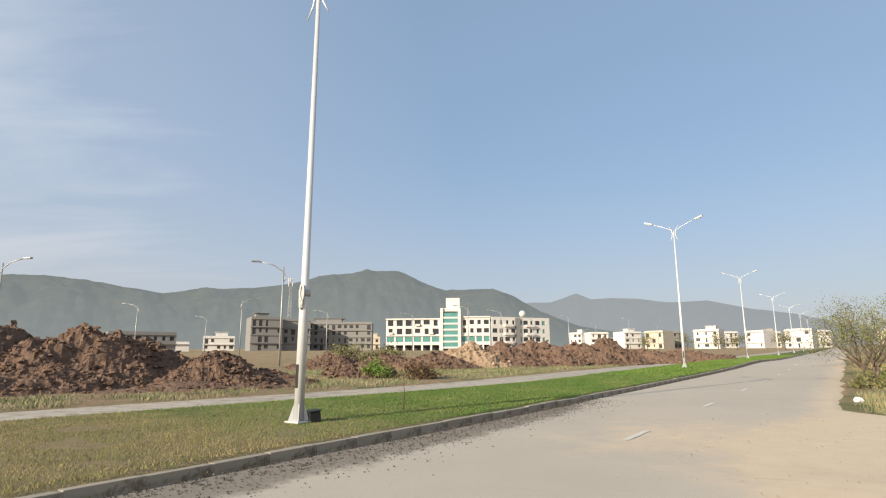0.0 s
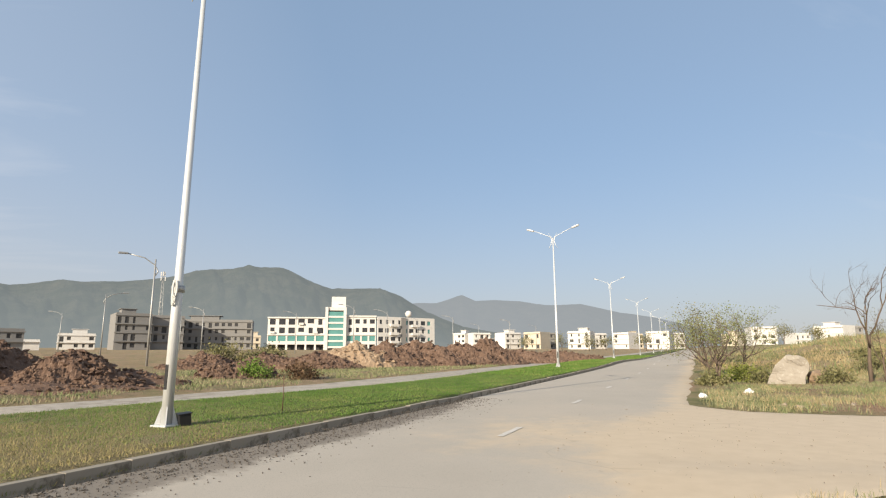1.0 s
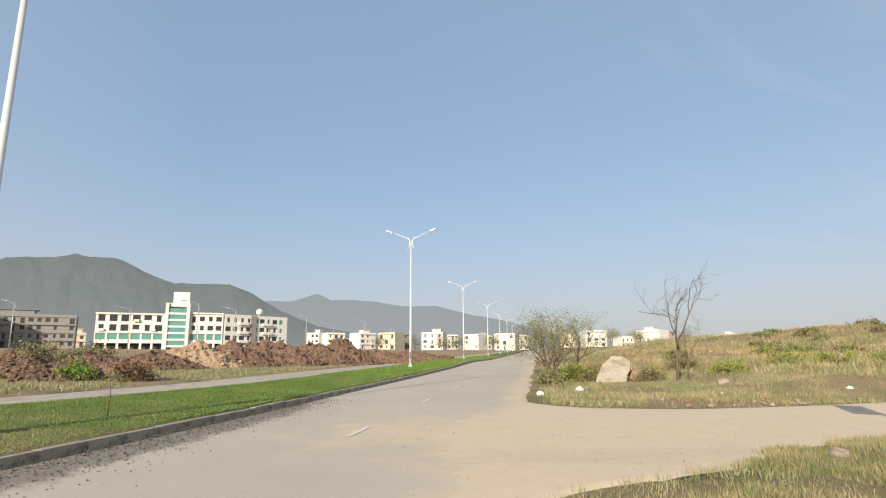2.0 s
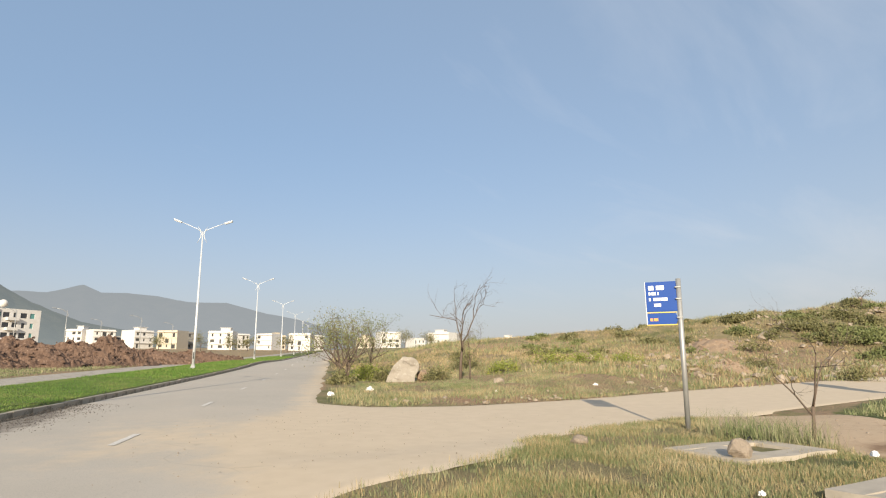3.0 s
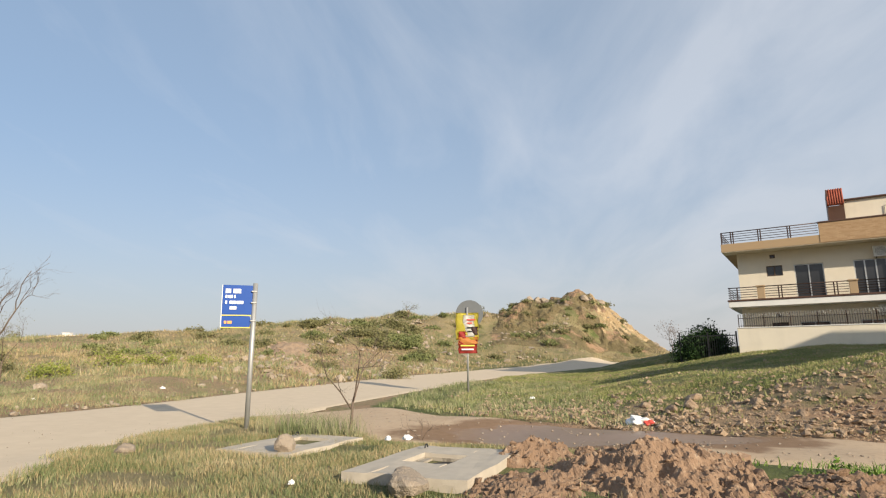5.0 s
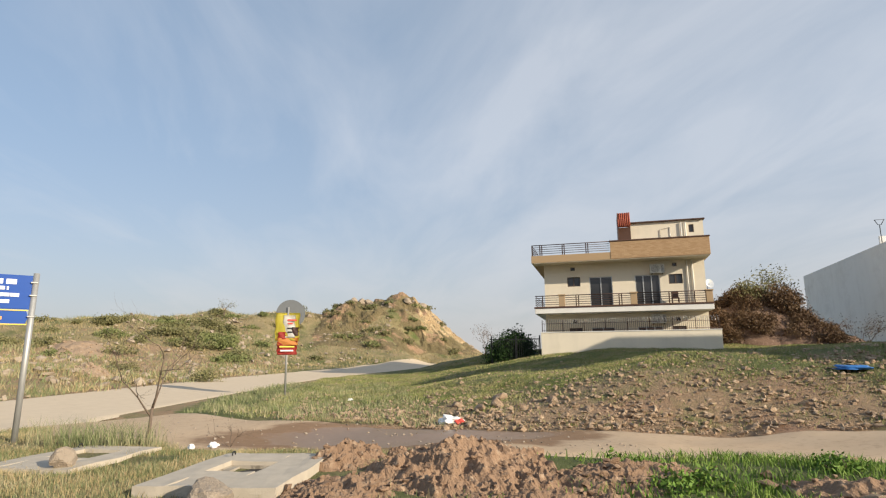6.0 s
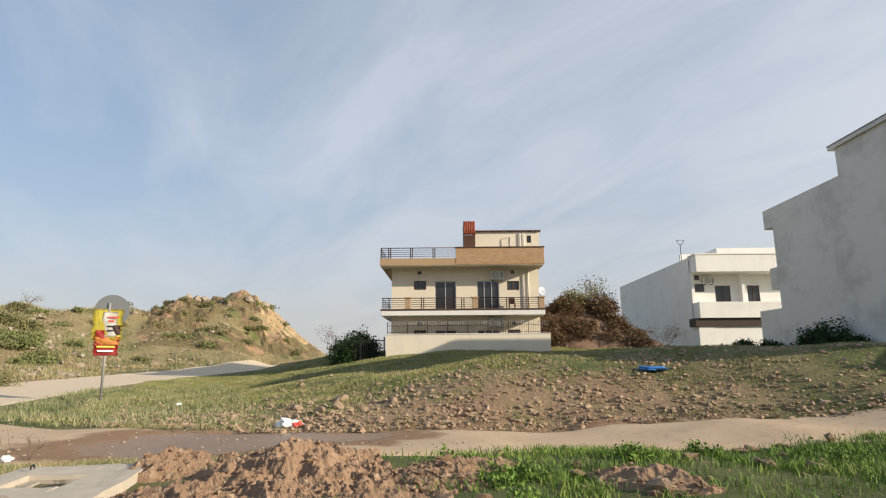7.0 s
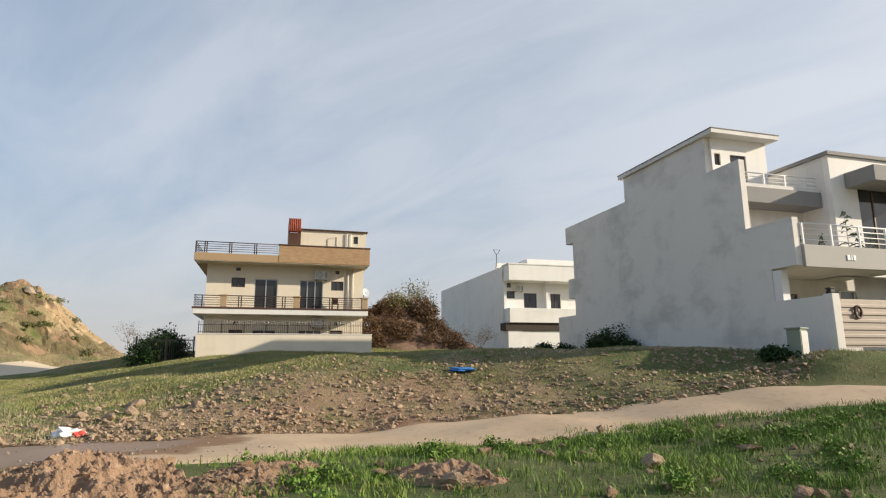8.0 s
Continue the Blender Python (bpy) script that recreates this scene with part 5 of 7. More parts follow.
while s < 150:
    f = float(flare(np.array([s]))[0])
    n = 6.87 + 0.25 * f
    x, y = on_road(s, n)
    nx, ny = on_road(s + 0.9, 6.87 + 0.25 * float(flare(np.array([s + 0.9]))[0]))
    xr, yr = on_road(s, 5.0)
    z = ground_at(xr, yr)
    slope = math.degrees(math.atan2(ground_at(*on_road(s + 0.9, 5.0)) - z, 0.9))
    m = pose(x, y, z + 0.03 + rnd.uniform(-0.012, 0.012), rnd.uniform(-2, 2), -slope, math.degrees(math.atan2(ny - y, nx - x)) + rnd.uniform(-0.8, 0.8))
    if kerb_mesh is None:
        o = part("kerb_stone", stone, "kerb", kerb)
        kerb_mesh = o.data
    else:
        o = new("kerb_stone", kerb_mesh)
        o.parent = kerb
    o.matrix_world = m
    s += 0.9

# ---- centre line ----
marks = thing("road_marking", pose(0, 0, 0), "broken white centre line worn thin", "road marking", "", "structure")
s = 10.55 - 6.85
while s < 130:
    bm = bmesh.new()
    rows = []
    for q in range(9):
        ss = s + 1.35 * q / 8
        w = 0.065 + 0.02 * noise.noise(Vector((ss * 3, 1, 0)))
        rows.append([bm.verts.new((*on_road(ss, 3.38 + e * w), ground_at(*on_road(ss, 3.4)) + 0.037)) for e in (-1, 1)])
    for a, b in zip(rows, rows[1:]):
        bm.faces.new((a[0], b[0], b[1], a[1])).normal_update()
    bmesh.ops.recalc_face_normals(bm, faces=bm.faces[:])
    for f in bm.faces:
        f.normal_update()
        if f.normal.z < 0:
            f.normal_flip()
    if s > 6:
        part("dash", bm, "road_paint", marks)
    else:
        bm.free()
    s += 6.85

# ---- earth, stones and plants ----
def earth(name, dark, mid, pale):
    g = Mat(name, 0.95)
    c = g.mix(g.noise(1.6, 7, 0.65), dark, mid)
    c = g.mix(g.step(g.noise(7, 6, 0.7), 0.52, 0.72), c, pale)
    g.col(g.mix(g.math("MULTIPLY", g.island(), 0.25), c, tuple(v * 0.55 for v in dark)))
    g.bump(g.math("ADD", g.noise(11, 7, 0.7), g.math("MULTIPLY", g.noise(45, 3), 0.4)), 0.8, 0.05)
    return g.m


g = Mat("cut_bank_earth", 0.95)
ochre = g.mix(g.noise(0.5, 7, 0.65), (0.33, 0.225, 0.12), (0.50, 0.37, 0.21))
ochre = g.mix(g.step(g.noise(0.9, 8, 0.7, (0.4, 1.2, 1.6)), 0.5, 0.62), ochre, (0.56, 0.43, 0.26))
ochre = g.mix(g.step(g.noise(2.2, 8, 0.75), 0.58, 0.70), ochre, (0.20, 0.125, 0.07))
scrub = g.mix(g.noise(0.9, 7, 0.65), (0.11, 0.10, 0.045), (0.27, 0.20, 0.11))
scrub = g.mix(g.step(g.noise(0.35, 6, 0.65), 0.52, 0.64), scrub, (0.36, 0.235, 0.145))
g.col(g.mix(g.step(g.math("ADD", g.attr("grass"), g.math("SUBTRACT", g.noise(0.8, 8, 0.7), 0.5)), 0.4, 0.6), ochre, scrub))
g.bump(g.math("ADD", g.noise(1.2, 9, 0.75), g.math("MULTIPLY", g.noise(7, 4), 0.25)), 1.0, 0.5)
M["bank"] = g.m
M["red_earth"] = earth("red_brown_earth", (0.115, 0.07, 0.05), (0.215, 0.14, 0.10), (0.36, 0.26, 0.195))
M["clay"] = earth("pale_clay", (0.29, 0.20, 0.13), (0.43, 0.32, 0.22), (0.53, 0.43, 0.32))
M["wet_clay"] = earth("brown_clay", (0.20, 0.125, 0.078), (0.35, 0.235, 0.155), (0.47, 0.35, 0.245))
M["grit"] = earth("dark_road_grit", (0.07, 0.06, 0.05), (0.15, 0.13, 0.11), (0.30, 0.26, 0.22))
M["pale_stone"] = earth("pale_grey_stone", (0.31, 0.275, 0.23), (0.47, 0.43, 0.37), (0.56, 0.52, 0.455))
M["stone"] = earth("buff_stone", (0.28, 0.22, 0.165), (0.43, 0.36, 0.28), (0.50, 0.44, 0.36))


def leaf_mat(name, *cols):
    """Leaves or blades: the colour runs over the given ones, plant piece by plant piece."""
    g = Mat(name, 0.65)
    n = len(cols)
    g.col(g.ramp(g.math("ADD", g.math("MULTIPLY", g.island(), 0.5), g.math("SUBTRACT", g.math("MULTIPLY", g.noise(0.7, 5, 0.6), 1.5), 0.5)), [(k / (n - 1), c) for k, c in enumerate(cols)]))
    g.b.inputs["Specular IOR Level"].default_value = 0.2
    return g.m


M["lawn"] = leaf_mat("lawn_blades", (0.055, 0.12, 0.02), (0.09, 0.18, 0.03), (0.15, 0.215, 0.05), (0.27, 0.25, 0.10))
M["dry_lawn"] = leaf_mat("dry_lawn_blades", (0.0945, 0.147, 0.0315), (0.179, 0.2, 0.063), (0.315, 0.263, 0.116), (0.42, 0.326, 0.168))
M["wild_grass"] = leaf_mat("wild_grass", (0.10, 0.14, 0.05), (0.165, 0.195, 0.085), (0.26, 0.255, 0.14), (0.42, 0.35, 0.23))
M["straw"] = leaf_mat("straw_grass", (0.149, 0.135, 0.0675), (0.27, 0.223, 0.108), (0.392, 0.304, 0.169), (0.513, 0.405, 0.257))
M["weeds"] = leaf_mat("green_weeds", (0.06, 0.12, 0.018), (0.108, 0.192, 0.03), (0.168, 0.252, 0.048), (0.24, 0.264, 0.084))
M["field_green"] = leaf_mat("field_weeds", (0.11, 0.143, 0.0352), (0.187, 0.22, 0.066), (0.297, 0.292, 0.121), (0.407, 0.341, 0.187))
M["leaf_dark"] = leaf_mat("dark_leaves", (0.012, 0.03, 0.008), (0.025, 0.055, 0.014), (0.05, 0.085, 0.025))
M["leaf_scrub"] = leaf_mat("scrub_leaves", (0.091, 0.0975, 0.039), (0.169, 0.163, 0.0715), (0.286, 0.247, 0.13))
M["leaf_thicket"] = leaf_mat("thicket_leaves", (0.10, 0.125, 0.042), (0.17, 0.19, 0.072), (0.26, 0.26, 0.12))
M["leaf_yellow"] = leaf_mat("yellow_green_leaves", (0.12, 0.16, 0.03), (0.21, 0.24, 0.05), (0.34, 0.33, 0.09))
M["leaf_brown"] = leaf_mat("brown_leaves", (0.07, 0.04, 0.022), (0.13, 0.08, 0.045), (0.17, 0.12, 0.07))
M["bark"] = plain("grey_brown_bark", (0.14, 0.105, 0.08), 0.9, 0, 0.3, 9, 0.4)


def quick_mesh(name, co, tris, material, parent=None):
    """A mesh from arrays of corners and triangles."""
    me = bpy.data.meshes.new(name)
    me.vertices.add(len(co))
    me.vertices.foreach_set("co", np.asarray(co, np.float32).ravel())
    me.loops.add(len(tris) * 3)
    me.loops.foreach_set("vertex_index", np.asarray(tris, np.int32).ravel())
    me.polygons.add(len(tris))
    me.polygons.foreach_set("loop_start", np.arange(0, len(tris) * 3, 3, dtype=np.int32))
    me.update(calc_edges=True)
    me.shade_flat()
    me.materials.append(M[material])
    ob = new(name, me)
    if parent is not None:
        ob.parent = parent
    return ob


def blades(name, x, y, height, width, material, label, rng, lean=0.5, lift=0.045, z=None, bent=False):
    """Grass: one blade at each place, straight or bent."""
    n = len(x)
    z = (ground_z(x, y) + lift if z is None else z) - 0.01
    turn = rng.uniform(0, math.tau, n)
    h = height * rng.uniform(0.45, 1.15, n)
    w = width * rng.uniform(0.6, 1.3, n)
    bend = h * rng.uniform(0.05, 1.0, n) * lean
    way = rng.uniform(0, math.tau, n)
    dx, dy = np.cos(turn) * w / 2, np.sin(turn) * w / 2
    bx, by = np.cos(way) * bend, np.sin(way) * bend
    rows = [np.stack([x - dx, y - dy, z], -1), np.stack([x + dx, y + dy, z], -1)]
    if bent:
        mx, my, mz = x + bx * 0.3, y + by * 0.3, z + h * 0.62
        rows += [np.stack([mx - dx * 0.75, my - dy * 0.75, mz], -1), np.stack([mx + dx * 0.75, my + dy * 0.75, mz], -1)]
    rows.append(np.stack([x + bx, y + by, z + h], -1))
    co = np.stack(rows, 1)
    base = np.arange(n)[:, None] * len(rows)
    tris = np.concatenate([base + np.array([q]) for q in (((0, 1, 3), (0, 3, 2), (2, 3, 4)) if bent else ((0, 1, 2),))], 1).reshape(-1, 3)
    ob = quick_mesh(name, co.reshape(-1, 3), tris, material)
    return tagged(ob, label, "grass", kind="stuff")


def tufted(rng, n, x0, x1, y0, y1, keep, tuft=0.12, per=9):
    """Places for blades: tufts scattered over a rectangle where keep(x, y) allows, several blades each."""
    cx, cy = rng.uniform(x0, x1, n), rng.uniform(y0, y1, n)
    ok = rng.uniform(0, 1, n) < keep(cx, cy)
    cx, cy = np.repeat(cx[ok], per), np.repeat(cy[ok], per)
    return cx + rng.normal(0, tuft, len(cx)), cy + rng.normal(0, tuft, len(cx))


def clear_of_roads(x, y, gap=0.0):
    d1, _, side = to_line(x, y, SIDE_ROAD)
    half = np.where(side > 0, 3.1 + 1.6 * (1 - sstep(x, 6, 12)), 3.0 + 1.9 * (1 - sstep(x, 7, 13)))
    n, s = x * N[0] + y * N[1], x * U[0] + y * U[1]
    f = flare(s)
    edge = 0.6 * (fbm(x * 0.8, y * 0.8, 4) - 0.5) * 2
    free = (d1 > half + gap + edge) & (track_gap(x, y) > gap + edge) & ((n < -0.1 - gap + edge - mouth(s)) | (n > 7.0))
    return free & ((n < 11.4 + 3.3 * f) | (n > 15.5 + 3.0 * f + gap))


rng = np.random.default_rng(11)
# lawn of the median, green along the road and parched at its near end
side_n = lambda x, y: x * N[0] + y * N[1]
side_s = lambda x, y: x * U[0] + y * U[1]
s_, n_ = rng.uniform(-9, 30, 300000), rng.uniform(6.97, 15.0, 300000)
ok = (n_ < 11.6 + 3.3 * flare(s_)) & (rng.uniform(0, 1, len(s_)) < 1.15 - 0.55 * sstep(s_, 8, 30))
s_, n_ = s_[ok], n_[ok]
x_, y_ = s_ * U[0] + n_ * N[0], s_ * U[1] + n_ * N[1]
green = sstep(s_ + 5 * (fbm(x_ / 2.2, y_ / 2.2, 3) - 0.5), 5.5, 11) > rng.uniform(0, 1, len(s_))
blades("lawn_grass", x_[green], y_[green], 0.055, 0.011, "lawn", "short green lawn grass on the median", rng, 0.9, 0.03)
thin = ~green & (fbm(x_ / 1.3 + 40, y_ / 1.3, 3) > 0.28)
blades("parched_grass", x_[thin], y_[thin], 0.05, 0.011, "dry_lawn", "parched yellow lawn grass on the median", rng, 0.9, 0.03)
s_, n_ = rng.uniform(30, 110, 60000), rng.uniform(6.97, 11.6, 60000)
x_, y_ = s_ * U[0] + n_ * N[0], s_ * U[1] + n_ * N[1]
blades("lawn_grass", x_, y_, 0.10, 0.035, "lawn", "short green lawn grass farther along the median", rng, 0.9, 0.03)
x, y = tufted(rng, 160, -6, 12, 6, 26, lambda x, y: ((side_n(x, y) > 6.55) & (side_n(x, y) < 6.85)) * 1.0, 0.06, 10)
blades("kerb_weeds", x, y, 0.16, 0.014, "wild_grass", "weeds growing along the kerb foot", rng, 0.8, 0.03)

# long grass at the near corner
near = lambda x, y: clear_of_roads(x, y, -0.2) * (0.12 + 1.1 * sstep(fbm(x / 1.0, y / 1.0, 3), 0.34, 0.58)) * (side_n(x, y) < 0)
bare_soil = lambda x, y: 1 - np.exp(-(((x - 7.6) / 2.0) ** 2 + ((y + 2.0) / 2.3) ** 2) ** 2)
slab_free = lambda x, y: (np.hypot((x - 8.2) / 1.3, y - 0.38) > 1.0) * (np.hypot((x - 10.3) / 1.2, y - 3.2) > 0.75)
corner = lambda x, y: near(x, y) * bare_soil(x, y) * slab_free(x, y) * (y > -2.2)
x, y = tufted(rng, 17000, 2.6, 15.5, -2.5, 7.5, corner, 0.10, 11)
blades("long_grass", x, y, 0.085, 0.008, "wild_grass", "long rough grass at the street corner", rng, 0.9, bent=True)
x, y = tufted(rng, 9000, 2.6, 15.5, -2.0, 7.5, corner, 0.12, 9)
blades("dry_grass", x, y, 0.11, 0.007, "straw", "dry seeding grass stalks at the street corner", rng, 0.6, bent=True)
x, y = tufted(rng, 110, 11.3, 14.6, 2.2, 4.6, lambda x, y: 1.0 * (clear_of_roads(x, y)), 0.16, 26)
blades("grass_clump", x, y, 0.5, 0.010, "wild_grass", "tall grass clump round the bare shrub", rng, 0.7, bent=True)

# lush weeds along the near side of the track
south = lambda x, y: clear_of_roads(x, y, 0.1) * (0.25 + 1.2 * sstep(fbm(x / 1.5 + 9, y / 1.5, 3), 0.35, 0.6)) * bare_soil(x, y) * (y < -2.0)
x, y = tufted(rng, 16000, -7, 9, -21, -2, lambda x, y: south(x, y) * (to_line(x, y, TRACK)[2] > 0), 0.11, 9)
blades("green_weeds", x, y, 0.14, 0.014, "weeds", "low lush weeds beside the dirt track", rng, 1.1, bent=True)
# the empty plot: thin green cover, thicker toward the far end
plot_cover = lambda x, y: clear_of_roads(x, y, 0.2) * (to_line(x, y, TRACK)[2] < 0) * (0.34 + 0.66 * sstep(fbm(x / 2.0, y / 2.0, 3), 0.40, 0.60)) * (0.32 + 0.68 * sstep(to_line(x, y, TRACK)[0], 4, 9)) * (y < 4 - 0.1 * x)
x, y = tufted(rng, 72000, -4, 44, -30, 3, plot_cover, 0.12, 9)
blades("field_grass", x, y, 0.10, 0.022, "field_green", "thin green growth over the empty plot", rng, 1.1)
x, y = tufted(rng, 16000, 5, 44, -30, 3, plot_cover, 0.13, 8)
blades("field_straw", x, y, 0.09, 0.022, "straw", "dry stubble over the empty plot", rng, 1.1)
x, y = tufted(rng, 1500, 14, 34, -3.5, 3.5, lambda x, y: clear_of_roads(x, y, 0.1) * (to_line(x, y, TRACK)[2] < 0) * 0.9, 0.14, 10)
blades("verge_grass", x, y, 0.2, 0.025, "wild_grass", "grass on the tongue between the two dirt roads", rng, 0.9)
# waste ground right of the main road
waste = lambda x, y: clear_of_roads(x, y, -0.2) * (side_n(x, y) < -0.2) * ((to_line(x, y, SIDE_ROAD)[2] < 0) | (x > 76)) * (0.10 + 1.0 * sstep(fbm(x / 2.4, y / 2.4, 3), 0.34, 0.60)) * (0.6 + 0.4 * sstep(-side_n(x, y), 0.2, 2.8))
x, y = tufted(rng, 15000, 8, 30, 10, 34, waste, 0.14, 9)
blades("waste_grass", x, y, 0.15, 0.016, "wild_grass", "rough grass on the waste ground", rng, 0.9)
x, y = tufted(rng, 7000, 8, 40, 10, 50, lambda x, y: waste(x, y) * (fbm(x / 4 + 5, y / 4, 3) > 0.42), 0.16, 9)
blades("waste_straw", x, y, 0.22, 0.016, "straw", "dry straw-coloured grass on the waste ground", rng, 0.8)
x, y = tufted(rng, 17000, 26, 90, -21, 60, waste, 0.4, 9)
blades("ridge_grass", x, y, 0.28, 0.045, "straw", "dry grass over the far slope", rng, 0.9)
x, y = tufted(rng, 6500, 26, 86, -8, 60, lambda x, y: waste(x, y) * (fbm(x / 7 + 2, y / 7, 3) > 0.48), 0.5, 9)
blades("ridge_scrub", x, y, 0.45, 0.06, "wild_grass", "scrubby green growth over the far slope", rng, 0.9)
# verge beyond the second carriageway
beyond = lambda x, y: (side_n(x, y) > 15.6 + 3 * flare(side_s(x, y))) * (side_n(x, y) < 30) * (fbm(x / 2.5, y / 2.5, 3) > 0.42) * 0.9
x, y = tufted(rng, 34000, -24, 40, 10, 75, beyond, 0.25, 9)
blades("verge_grass", x, y, 0.17, 0.03, "wild_grass", "weedy verge beyond the second carriageway", rng, 0.9)

# ---- stones ----
def rock_arrays(rng):
    """An angular lump: the hull of a few scattered corners."""
    bm = bmesh.new()
    for q in rng.normal(0, 1, (13, 3)):
        bm.verts.new(q / np.linalg.norm(q) * rng.uniform(0.55, 1.25) * np.array([1.0, 0.85, 0.8]))
    hull = bmesh.ops.convex_hull(bm, input=bm.verts[:])
    bmesh.ops.delete(bm, geom=[v for v in bm.verts if not v.link_faces], context="VERTS")
    bmesh.ops.triangulate(bm, faces=bm.faces[:])
    bm.verts.index_update()
    co = np.array([v.co[:] for v in bm.verts])
    tri = np.array([[v.index for v in f.verts] for f in bm.faces])
    bm.free()
    return co, tri


ROCKS = [rock_arrays(rng) for _ in range(24)]


def rubble(name, x, y, size, material, label, rng, z=None, parent=None, sink=0.25, flat=0.7):
    """Many stones in one mesh."""
    z = ground_z(x, y) + 0.05 if z is None else z
    cos, tris, base = [], [], 0
    for k in range(len(x)):
        co, tri = ROCKS[k % len(ROCKS)]
        a = rng.uniform(0, math.tau)
        sc = size[k] * rng.uniform(0.7, 1.3, 3) * np.array([1, 1, flat])
        c = co * sc
        c = np.stack([c[:, 0] * math.cos(a) - c[:, 1] * math.sin(a), c[:, 0] * math.sin(a) + c[:, 1] * math.cos(a), c[:, 2]], -1)
        cos.append(c + np.array([x[k], y[k], z[k] + size[k] * (flat - sink) * 0.5]))
        tris.append(tri + base)
        base += len(co)
    ob = quick_mesh(name, np.concatenate(cos), np.concatenate(tris), material, parent)
    if label:
        tagged(ob, label, "stones", kind="stuff")
    return ob


def scatter(rng, n, x0, x1, y0, y1, keep):
    x, y = rng.uniform(x0, x1, n), rng.uniform(y0, y1, n)
    ok = rng.uniform(0, 1, n) < keep(x, y)
    return x[ok], y[ok]


field_keep = lambda x, y: (to_line(x, y, TRACK)[2] < 0) * clear_of_roads(x, y, -0.1) * np.exp(-((to_line(x, y, TRACK)[0] - 3.6) / 4.2) ** 2) * (0.2 + fbm(x / 1.5, y / 1.5, 3)) * (y < 0.5)
x, y = scatter(rng, 85000, 5, 30, -24, 1, field_keep)
rubble("clods", x, y, 0.018 + 0.10 * rng.uniform(0, 1, len(x)) ** 5, "clay", "dry clay clods along the edge of the plot", rng)
x, y = scatter(rng, 14000, 5, 42, -30, 2, lambda x, y: (to_line(x, y, TRACK)[2] < 0) * clear_of_roads(x, y, 0.1) * 0.45)
rubble("field_stones", x, y, 0.018 + 0.085 * rng.uniform(0, 1, len(x)) ** 4, "clay", "small stones strewn over the empty plot", rng)
x, y = scatter(rng, 1500, 2, 16, 6, 16, lambda x, y: np.exp(-((x - 6) / 5) ** 2) * 0.8 * (side_n(x, y) < 3))
rubble("gravel", x, y, 0.006 + 0.012 * rng.uniform(0, 1, len(x)) ** 2, "stone", "loose gravel on the dusty junction", rng, ground_z(x, y) + 0.045)
s_, n_ = rng.uniform(-8, 18, 9000), 6.85 - np.abs(rng.normal(0, 0.62, 9000))
x, y = s_ * U[0] + n_ * N[0], s_ * U[1] + n_ * N[1]
rubble("gravel", x, y, 0.006 + 0.014 * rng.uniform(0, 1, len(x)) ** 2, "grit", "dark grit along the kerb", rng, ground_z(x, y) + 0.035)
x, y = scatter(rng, 900, 8, 18, -6, 4, lambda x, y: (track_gap(x, y) < 0) * 0.8)
rubble("gravel", x, y, 0.012 + 0.03 * rng.uniform(0, 1, len(x)) ** 2, "stone", "stones pressed into the dirt track", rng, ground_z(x, y) + 0.05)
x, y = scatter(rng, 700, -5, 9, -18, -3, lambda x, y: (to_line(x, y, TRACK)[2] > 0) * clear_of_roads(x, y, -0.1) * 0.7)
rubble("clods", x, y, 0.03 + 0.16 * rng.uniform(0, 1, len(x)) ** 3, "wet_clay", "brown clods among the weeds beside the track", rng)
x, y = scatter(rng, 2600, 30, 84, -8, 22, lambda x, y: waste(x, y) * 0.9)
x, y = np.concatenate([x, rng.normal(82.5, 3.0, 900)]), np.concatenate([y, rng.normal(-14, 3.5, 900)])
rubble("slope_rubble", x, y, 0.08 + 0.35 * rng.uniform(0, 1, len(x)) ** 3, "stone", "pale rubble over the far slope", rng)
x, y = scatter(rng, 500, 12, 46, 10, 16, lambda x, y: clear_of_roads(x, y, -0.2) * np.exp(-((to_line(x, y, SIDE_ROAD)[0] - 3.6) / 1.0) ** 2))
rubble("roadside_stones", x, y, 0.03 + 0.13 * rng.uniform(0, 1, len(x)) ** 2, "stone", "stones along the edge of the side street", rng)


def boulder(x, y, size, label, material="stone", seed=0, turn=0, up=0.0, detail=3):
    bm = bmesh.new()
    bmesh.ops.create_icosphere(bm, subdivisions=detail, radius=1.0)
    off = Vector((seed * 7.3, seed * 1.9, 0))
    cuts = np.random.default_rng(seed)
    planes = []
    for k in range(8):
        q = cuts.normal(0, 1, 3)
        planes.append((*(q / np.linalg.norm(q)), cuts.uniform(0.5, 0.8)))
    for v in bm.verts:
        d = v.co.normalized()
        r = 0.95 + 0.34 * noise.noise(d * 1.0 + off) + 0.14 * noise.noise(d * 2.6 + off) + 0.05 * noise.noise(d * 7 + off)
        for q in planes:
            r = min(r, q[3] / max(0.05, d.x * q[0] + d.y * q[1] + d.z * q[2]))
        r *= 1 + 0.05 * noise.noise(d * 5 + off) + 0.025 * noise.noise(d * 13 + off)
        v.co = Vector((d.x * r * size[0], d.y * r * size[1], d.z * r * size[2]))
    t = part("boulder" if size[0] > 0.5 else "rock", bm, material)
    t.matrix_world = pose(x, y, ground_at(x, y) + up + size[2] * 0.55, 0, 0, turn)
    return tagged(t, label, "boulder" if size[0] > 0.5 else "rock")




